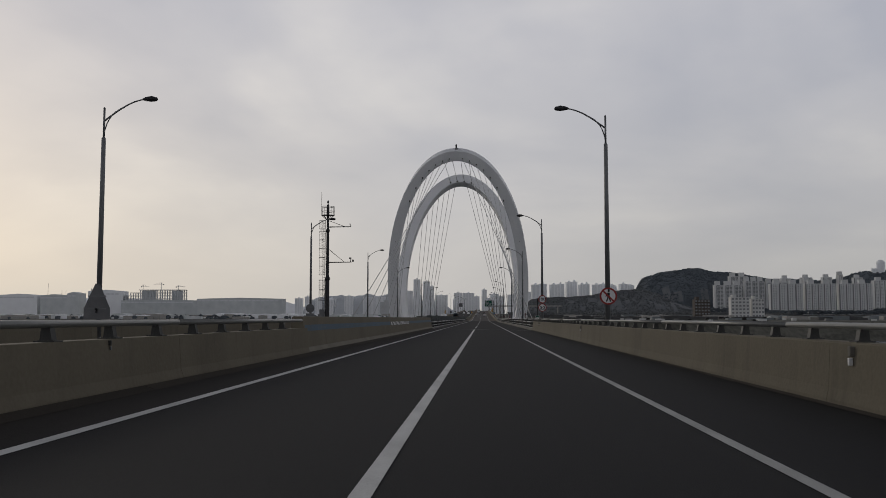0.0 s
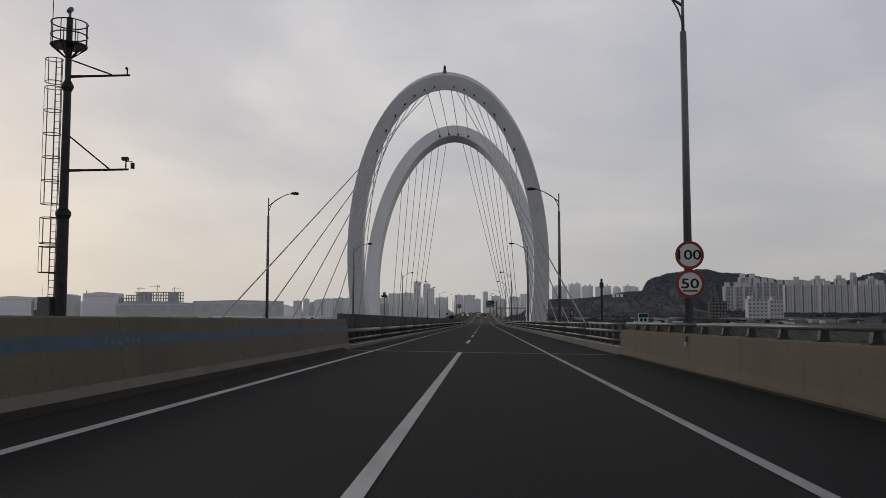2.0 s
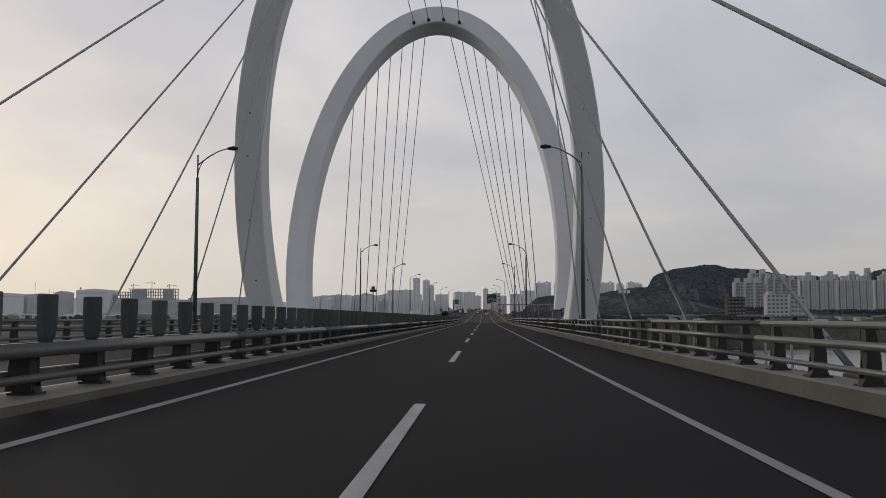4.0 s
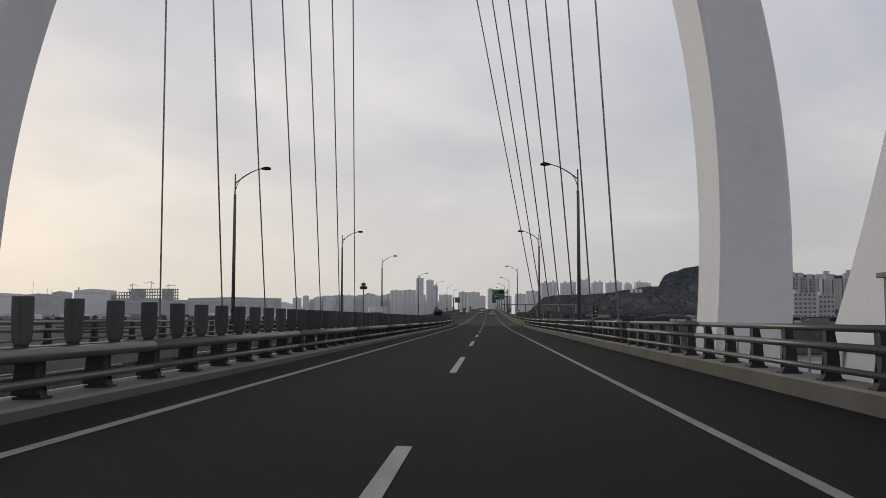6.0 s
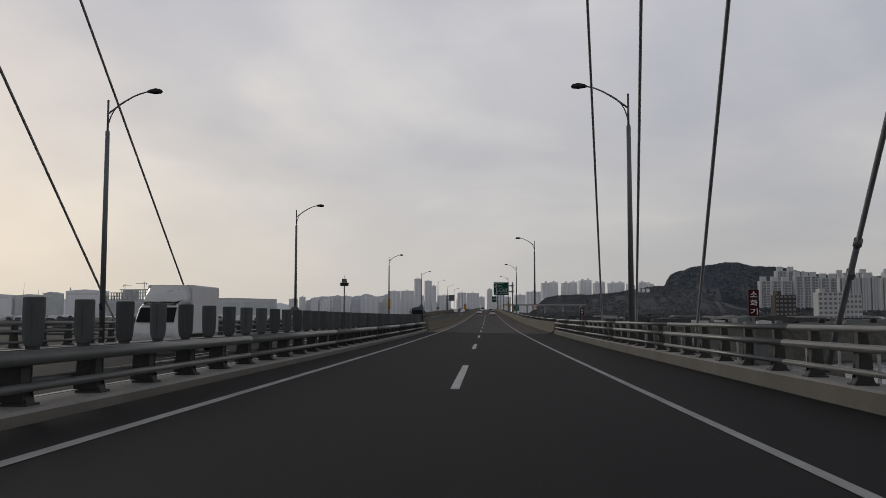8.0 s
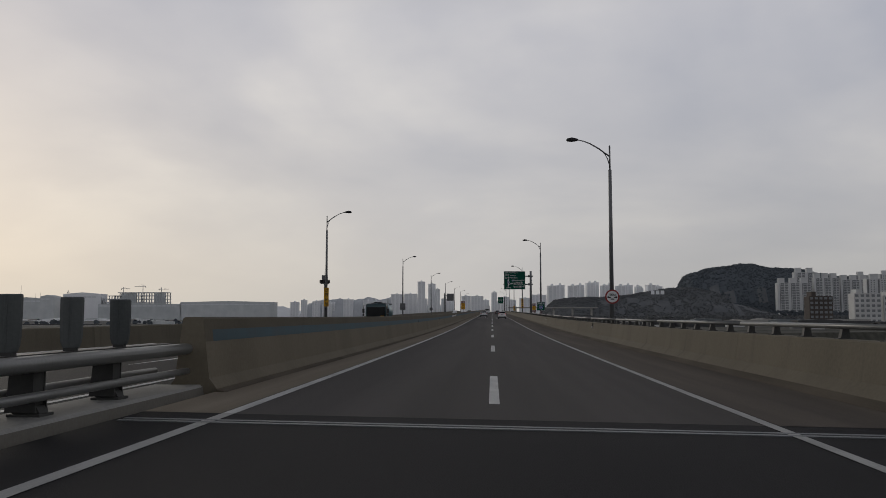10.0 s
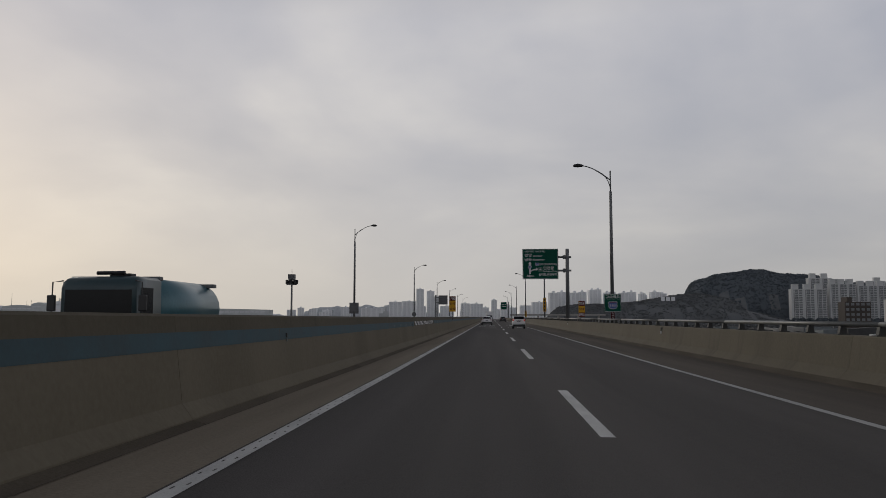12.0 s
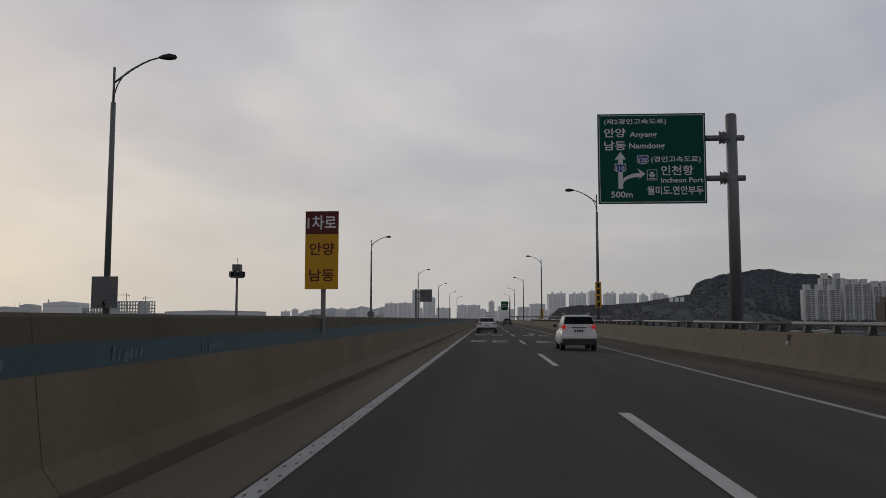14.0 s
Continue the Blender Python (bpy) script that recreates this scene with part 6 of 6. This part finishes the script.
for xc in (-1.85, 1.9):
    for y in (509, 528):
        for dx in (-0.62, 0.62):
            for dy, hw in ((0, 0.45), (1.2, 0.3), (2.4, 0.45)):
                road_block(xc + dx - hw, xc + dx + hw, y + dy, y + dy + 0.5)
            road_block(xc + dx - 0.42, xc + dx - 0.28, y + 0.5, y + 2.4)
    bm = B()
    bm.faces.new([bm.verts.new((x, y, on(y) + surf(x) + 0.009)) for x, y in ((xc - 0.1, 534), (xc + 0.1, 534), (xc + 0.1, 537), (xc + 0.45, 537), (xc, 540), (xc - 0.45, 537), (xc - 0.1, 537))])
    solid("road_arrow", bm, LINE, "white arrow painted on the lane", "road marking", "arrows painted on the lanes", "structure")


# ---- vehicles ----
CAR_WHITE = material("white_car_paint", (0.66, 0.66, 0.66), (0.72, 0.72, 0.72), 0.3, 0, 1, 20, 0, spec=0.5)
CAR_DARK = material("dark_car_paint", (0.02, 0.02, 0.022), (0.03, 0.03, 0.032), 0.3, 0, 1, 20, 0, spec=0.5)
CAR_GLASS = material("car_glass", (0.008, 0.009, 0.010), (0.014, 0.015, 0.017), 0.12, 0, 1, 20, 0, spec=0.25)
TYRE = material("tyre_rubber", (0.012, 0.012, 0.012), (0.022, 0.022, 0.022), 0.85, 0, 4, 60, 0.1)
TRUCK_BODY = material("white_box_panel", (0.60, 0.60, 0.60), (0.70, 0.70, 0.70), 0.5, 0, 0.6, 10, 0.02)
TANK = material("teal_tank_paint", (0.05, 0.13, 0.16), (0.08, 0.19, 0.23), 0.3, 0.1, 0.6, 10, 0.02, spec=0.5)
CAB_TEAL = material("dark_teal_cab_paint", (0.025, 0.05, 0.058), (0.04, 0.075, 0.085), 0.35, 0, 0.6, 10, 0.02, spec=0.5)
TAIL = bpy.data.materials.new("tail_light")
TAIL.use_nodes = True
tb = TAIL.node_tree.nodes["Principled BSDF"]
tb.inputs["Base Color"].default_value = (0.5, 0.01, 0.01, 1)
tb.inputs["Emission Color"].default_value = (1.0, 0.05, 0.03, 1)
tb.inputs["Emission Strength"].default_value = 0.2


def loft(bm, sections):
    """Closed rings of equal count joined in a row, capped at both ends."""
    rings = [[bm.verts.new(p) for p in s] for s in sections]
    n = len(rings[0])
    for r, s in zip(rings, rings[1:]):
        for k in range(n):
            bm.faces.new((r[k], r[(k + 1) % n], s[(k + 1) % n], s[k]))
    bm.faces.new(list(reversed(rings[0])))
    bm.faces.new(rings[-1])


def ring(y, w, z0, z1, tuck=0.9, r=0.12):
    """A cross-section of a car at y: half width w, from z0 to z1."""
    return [(-w * 0.9, y, z0), (-w, y, z0 + r), (-w, y, (z0 + z1) / 2), (-w * (tuck + 0.04), y, z1 - r), (-w * tuck + 0.08, y, z1),
            (w * tuck - 0.08, y, z1), (w * (tuck + 0.04), y, z1 - r), (w, y, (z0 + z1) / 2), (w, y, z0 + r), (w * 0.9, y, z0)]


def wheel(parent, x, y, r, w=0.2):
    bm = B()
    tube(bm, [(x - w / 2, y, r), (x - w / 2 + 0.03, y, r), (x + w / 2 - 0.03, y, r), (x + w / 2, y, r)], [r * 0.92, r, r, r * 0.92], 20)
    o = part("tyre", bm, TYRE, parent)
    bm = B()
    tube(bm, [(x - w / 2 - 0.008, y, r), (x + w / 2 + 0.008, y, r)], r * 0.62, 16)
    part("rim", bm, GALV, o)


def car(m, kind, paint, label, group="cars ahead"):
    """kind hatch or sedan; the tail stands at y = 0 and faces -y."""
    top = thing("car", label, "car", group, "", m)
    if kind == "hatch":
        w, ln, hip, roof, tail0, tail1 = 0.76, 3.5, 0.95, 1.52, 0.08, 0.34
        side = [(0.0, 0.3, 0.86), (0.06, 0.27, 0.97), (0.35, 0.25, 1.0), (2.4, 0.22, 0.97), (3.1, 0.22, 0.9), (3.5, 0.3, 0.68)]
        cab = [(0.12, 0.68, 0.96, 1.12), (0.3, 0.66, 0.96, 1.46), (0.6, 0.66, 0.96, 1.52), (1.6, 0.66, 0.96, 1.52), (2.15, 0.64, 0.95, 1.38), (2.75, 0.6, 0.92, 0.98)]
    else:
        w, ln, hip, roof, tail0, tail1 = 0.9, 4.8, 1.0, 1.45, 0.1, 1.0
        side = [(0.0, 0.32, 0.9), (0.08, 0.28, 1.0), (0.8, 0.26, 1.02), (3.2, 0.24, 0.96), (4.4, 0.26, 0.84), (4.8, 0.34, 0.64)]
        cab = [(0.45, 0.74, 1.0, 1.02), (1.05, 0.7, 1.0, 1.36), (1.6, 0.68, 1.0, 1.45), (2.3, 0.68, 1.0, 1.44), (2.9, 0.68, 0.97, 1.28), (3.5, 0.7, 0.94, 0.97)]
    bm = B()
    loft(bm, [ring(y, w * (0.93 if i in (0, len(side) - 1) else 1.0), a, b) for i, (y, a, b) in enumerate(side)])
    part("body", bm, paint, top, "", True)
    bm = B()
    loft(bm, [ring(y, cw, a - 0.05, b, 0.84, 0.06) for y, cw, a, b in cab])
    part("cabin", bm, paint, top, "", True)
    # rear window, side windows
    (ya, _, _, za), (yb, cw, _, zb) = cab[0], cab[1]
    bm = B()
    zl = za + (zb - za) * 0.02
    zt = zb - 0.02
    ys = lambda z: ya + (yb - ya) * (z - za) / (zb - za) - 0.015
    hb, ht2 = cw * 0.98, cw * 0.84
    bm.faces.new([bm.verts.new(p) for p in ((-hb, ys(zl), zl), (hb, ys(zl), zl), (ht2, ys(zt), zt), (-ht2, ys(zt), zt))])
    part("rear_window", bm, CAR_GLASS, top)
    for sg in (-1, 1):
        bm = B()
        y0, y1 = cab[1][0] + 0.1, cab[4][0] + 0.25
        x0 = sg * (cw + 0.006)
        x1 = sg * (cw * 0.92)
        bm.faces.new([bm.verts.new(p) for p in ((x0, y0, 1.02), (x0, y1, 1.0), (x1, y1 - 0.45, zb - 0.1), (x1, y0 + 0.15, zb - 0.1))])
        part("side_window", bm, CAR_GLASS, top)
        zlamp = 1.0 if kind == "hatch" else 0.84
        bm = B()
        if kind == "hatch":
            tube(bm, [(sg * (w - 0.12), 0.0, zlamp), (sg * (w - 0.12), 0.12, zlamp)], [0.075, 0.1], 14)
        else:
            box(bm, min(sg * (w - 0.06), sg * (w - 0.42)), max(sg * (w - 0.06), sg * (w - 0.42)), -0.02, 0.1, zlamp - 0.06, zlamp + 0.06, 0.02)
        part("tail_light", bm, TAIL if kind == "hatch" else RED, top)
        bm = B()
        box(bm, min(sg * w, sg * (w + 0.17)), max(sg * w, sg * (w + 0.17)), cab[4][0] + 0.1, cab[4][0] + 0.2, 0.98, 1.11, 0.03)
        part("mirror", bm, CAR_DARK, top)
        for yw in (0.55, ln - 0.75):
            wheel(top, sg * (w - 0.1), yw, 0.28 if kind == "hatch" else 0.32)
    bm = B()
    box(bm, -w * 0.96, w * 0.96, -0.05, 0.12, 0.24, 0.5, 0.03)
    part("bumper", bm, CAR_DARK, top, "dark lower bumper")
    bm = B()
    box(bm, -w * 0.97, w * 0.97, -0.06, 0.12, 0.5, 0.68, 0.04)
    part("bumper_cover", bm, paint, top)
    zp = 0.84 if kind == "hatch" else 0.72
    bm = B()
    box(bm, -0.26, 0.26, -0.045, -0.02, zp - 0.08, zp + 0.08, 0.01)
    pl = part("number_plate", bm, WHITE, top)
    bm = B()
    for k in range(4):
        box(bm, -0.2 + 0.1 * k, -0.13 + 0.1 * k, -0.05, -0.046, zp - 0.04, zp + 0.04)
    part("plate_marks", bm, BLACK, pl)
    bm = B()
    tube(bm, [(0.02, ys(zl + 0.02) - 0.02, zl + 0.03), (-0.28, ys(zl + 0.12) - 0.02, zl + 0.1)], 0.012, 5)
    part("wiper", bm, BLACK, top)
    if kind == "hatch":
        for sg in (-1, 1):
            bm = B()
            tube(bm, [(sg * 0.52, 0.5, 1.53), (sg * 0.53, 0.8, 1.575), (sg * 0.53, 1.7, 1.575), (sg * 0.5, 2.0, 1.5)], 0.02, 6)
            part("roof_rail", bm, GALV, top)
        bm = B()
        box(bm, -0.3, 0.3, -0.03, 0.02, 0.97, 1.0)
        part("tailgate_trim", bm, CAR_DARK, top)
    return top


car(along(497.6, 1.93, surf(1.93)), "hatch", CAR_WHITE, "small white hatchback with its brake lights on")
car(along(538.0, -2.06, surf(-2.06)), "sedan", CAR_WHITE, "white saloon car seen from behind")
car(along(636.0, 1.9, surf(1.9)), "sedan", CAR_DARK, "dark saloon car far down the road")


def oncoming(y, x):
    return along(y, x, surf(x)) @ Matrix.Rotation(math.pi, 4, "Z")


for y, x, kd, pt, lab in ((588, -8.6, "sedan", CAR_WHITE, "white saloon car on the opposite carriageway"), (612, -12.2, "hatch", CAR_WHITE, "white hatchback on the opposite carriageway"),
                          (655, -8.6, "sedan", CAR_DARK, "dark saloon car on the opposite carriageway"), (735, -12.2, "sedan", CAR_WHITE, "white saloon car on the opposite carriageway")):
    car(oncoming(y, x), kd, pt, lab, "oncoming cars")


def box_truck(m, label, body=TRUCK_BODY, length=5.0, height=2.75, w=0.95, cab_paint=CAR_WHITE):
    """A cargo truck; its front is at y = 0 and it points to -y."""
    top = thing("box_truck", label, "truck", "trucks", "", m)
    bm = B()
    loft(bm, [ring(y, w * 0.92, 0.35, z, 0.92, 0.1) for y, z in ((0.0, 1.05), (0.08, 1.2), (0.5, 1.85), (0.75, 1.98), (1.45, 1.98))])
    part("cab", bm, cab_paint, top, "", True)
    bm = B()
    bm.faces.new([bm.verts.new(p) for p in ((-w * 0.8, 0.045, 1.24), (w * 0.8, 0.045, 1.24), (w * 0.76, 0.43, 1.82), (-w * 0.76, 0.43, 1.82))])
    part("windscreen", bm, CAR_GLASS, top)
    for sg in (-1, 1):
        bm = B()
        x0 = sg * (w * 0.92 + 0.006)
        bm.faces.new([bm.verts.new(p) for p in ((x0, 0.45, 1.15), (x0, 1.2, 1.15), (x0, 1.2, 1.72), (x0, 0.62, 1.72))])
        part("side_window", bm, CAR_GLASS, top)
        bm = B()
        box(bm, min(x0, x0 + sg * 0.2), max(x0, x0 + sg * 0.2), 0.25, 0.35, 1.1, 1.4, 0.02)
        part("mirror", bm, CAR_DARK, top)
        bm = B()
        box(bm, min(sg * 0.45, sg * 0.75), max(sg * 0.45, sg * 0.75), -0.03, 0.05, 0.7, 0.85, 0.02)
        part("headlight", bm, WHITE, top)
        for yw in (0.75, length - 1.0):
            wheel(top, sg * (w - 0.15), yw, 0.34, 0.24)
    bm = B()
    loft(bm, [ring(y, ww, 1.95, z, 0.9, 0.1) for y, ww, z in ((0.55, w * 0.7, 2.0), (0.9, w * 0.85, 2.35), (1.5, w * 0.95, height - 0.05))])
    part("roof_deflector", bm, cab_paint, top, "", True)
    bm = B()
    box(bm, -w, w, 1.6, length, 0.75, height, 0.06)
    part("cargo_box", bm, body, top)
    bm = B()
    box(bm, -0.4, 0.4, 0.4, length - 0.1, 0.45, 0.72)
    part("chassis", bm, CAR_DARK, top)
    return top


box_truck(along(299.0, -12.3, surf(-12.3)), "white box truck with a roof fairing on the opposite carriageway")
box_truck(along(690.0, -2.0, surf(-2.0)), "white box truck far down the road", TRUCK_BODY, 7.0, 3.2, 1.1)


def tank_truck(m):
    top = thing("tank_truck", "teal tank truck with a dark windscreen on the opposite carriageway", "truck", "trucks", "", m)
    bm = B()
    loft(bm, [ring(y, 1.2, 0.5, z, 0.95, 0.1) for y, z in ((0.0, 2.55), (0.1, 2.75), (0.4, 2.85), (2.0, 2.85))])
    part("cab", bm, CAB_TEAL, top, "", True)
    bm = B()
    bm.faces.new([bm.verts.new(p) for p in ((-1.08, -0.03, 1.25), (1.08, -0.03, 1.25), (1.06, -0.03, 2.42), (-1.06, -0.03, 2.42))])
    part("windscreen", bm, CAR_GLASS, top)
    for sg in (-1, 1):
        bm = B()
        x0 = sg * 1.21
        bm.faces.new([bm.verts.new(p) for p in ((x0, 0.3, 1.45), (x0, 1.3, 1.45), (x0, 1.3, 2.5), (x0, 0.35, 2.5))])
        part("side_window", bm, CAR_GLASS, top)
        bm = B()
        tube(bm, [(sg * 1.15, 0.05, 2.7), (sg * 1.42, -0.1, 2.65), (sg * 1.45, -0.1, 1.5)], 0.025, 6)
        box(bm, sg * 1.45 - 0.13, sg * 1.45 + 0.13, -0.16, -0.04, 1.75, 2.25, 0.03)
        box(bm, sg * 1.45 - 0.1, sg * 1.45 + 0.1, -0.16, -0.04, 1.4, 1.65, 0.03)
        part("mirror", bm, CAR_DARK, top)
        for yw in (1.1, 3.6, 6.6, 7.9):
            wheel(top, sg * 1.05, yw, 0.5, 0.3)
    bm = B()
    box(bm, 0.1, 0.8, 0.5, 0.9, 2.85, 2.95, 0.03)
    tube(bm, [(-0.3, 0.5, 2.96), (0.6, 0.5, 2.97)], 0.06, 8)
    part("roof_lamp", bm, DARKMETAL, top)
    bm = B()
    tube(bm, [(0, 2.4, 1.9), (0, 2.6, 1.9), (0, 8.6, 1.9), (0, 8.9, 1.9)], [0.7, 1.05, 1.05, 0.7], 24)
    part("tank", bm, TANK, top, "", True)
    bm = B()
    box(bm, -0.9, 0.9, 2.6, 2.9, 2.8, 2.95, 0.02)
    box(bm, -0.9, 0.9, 8.2, 8.6, 2.75, 2.9, 0.02)
    part("walkway", bm, GALV, top)
    bm = B()
    box(bm, -0.5, 0.5, 0.4, 9.0, 0.55, 0.9)
    part("chassis", bm, CAR_DARK, top)
    bm = B()
    box(bm, 0.55, 0.95, -0.05, -0.034, 1.32, 1.42)
    part("badge", bm, YELLOW, top)


tank_truck(along(419.5, -12.0, surf(-12.0)) @ Matrix.Scale(0.88, 4))

# white letters on the hillside
t = thing("hillside_letters", "white block letters standing on the hillside", "sign", "", "", Matrix.Translation((212, 1488, 28.5)))
for k in range(3):
    bars(t, 6.4 * k, 6.4 * k + 6.2, 0, 5.2, 0, FLAT_HAZED, 1)
bm = B()
for k in range(8):
    tube(bm, [(19 * k / 7, 0.5, -30), (19 * k / 7, 0.5, 4.5)], 0.12, 6)
part("frame", bm, GALV, t)
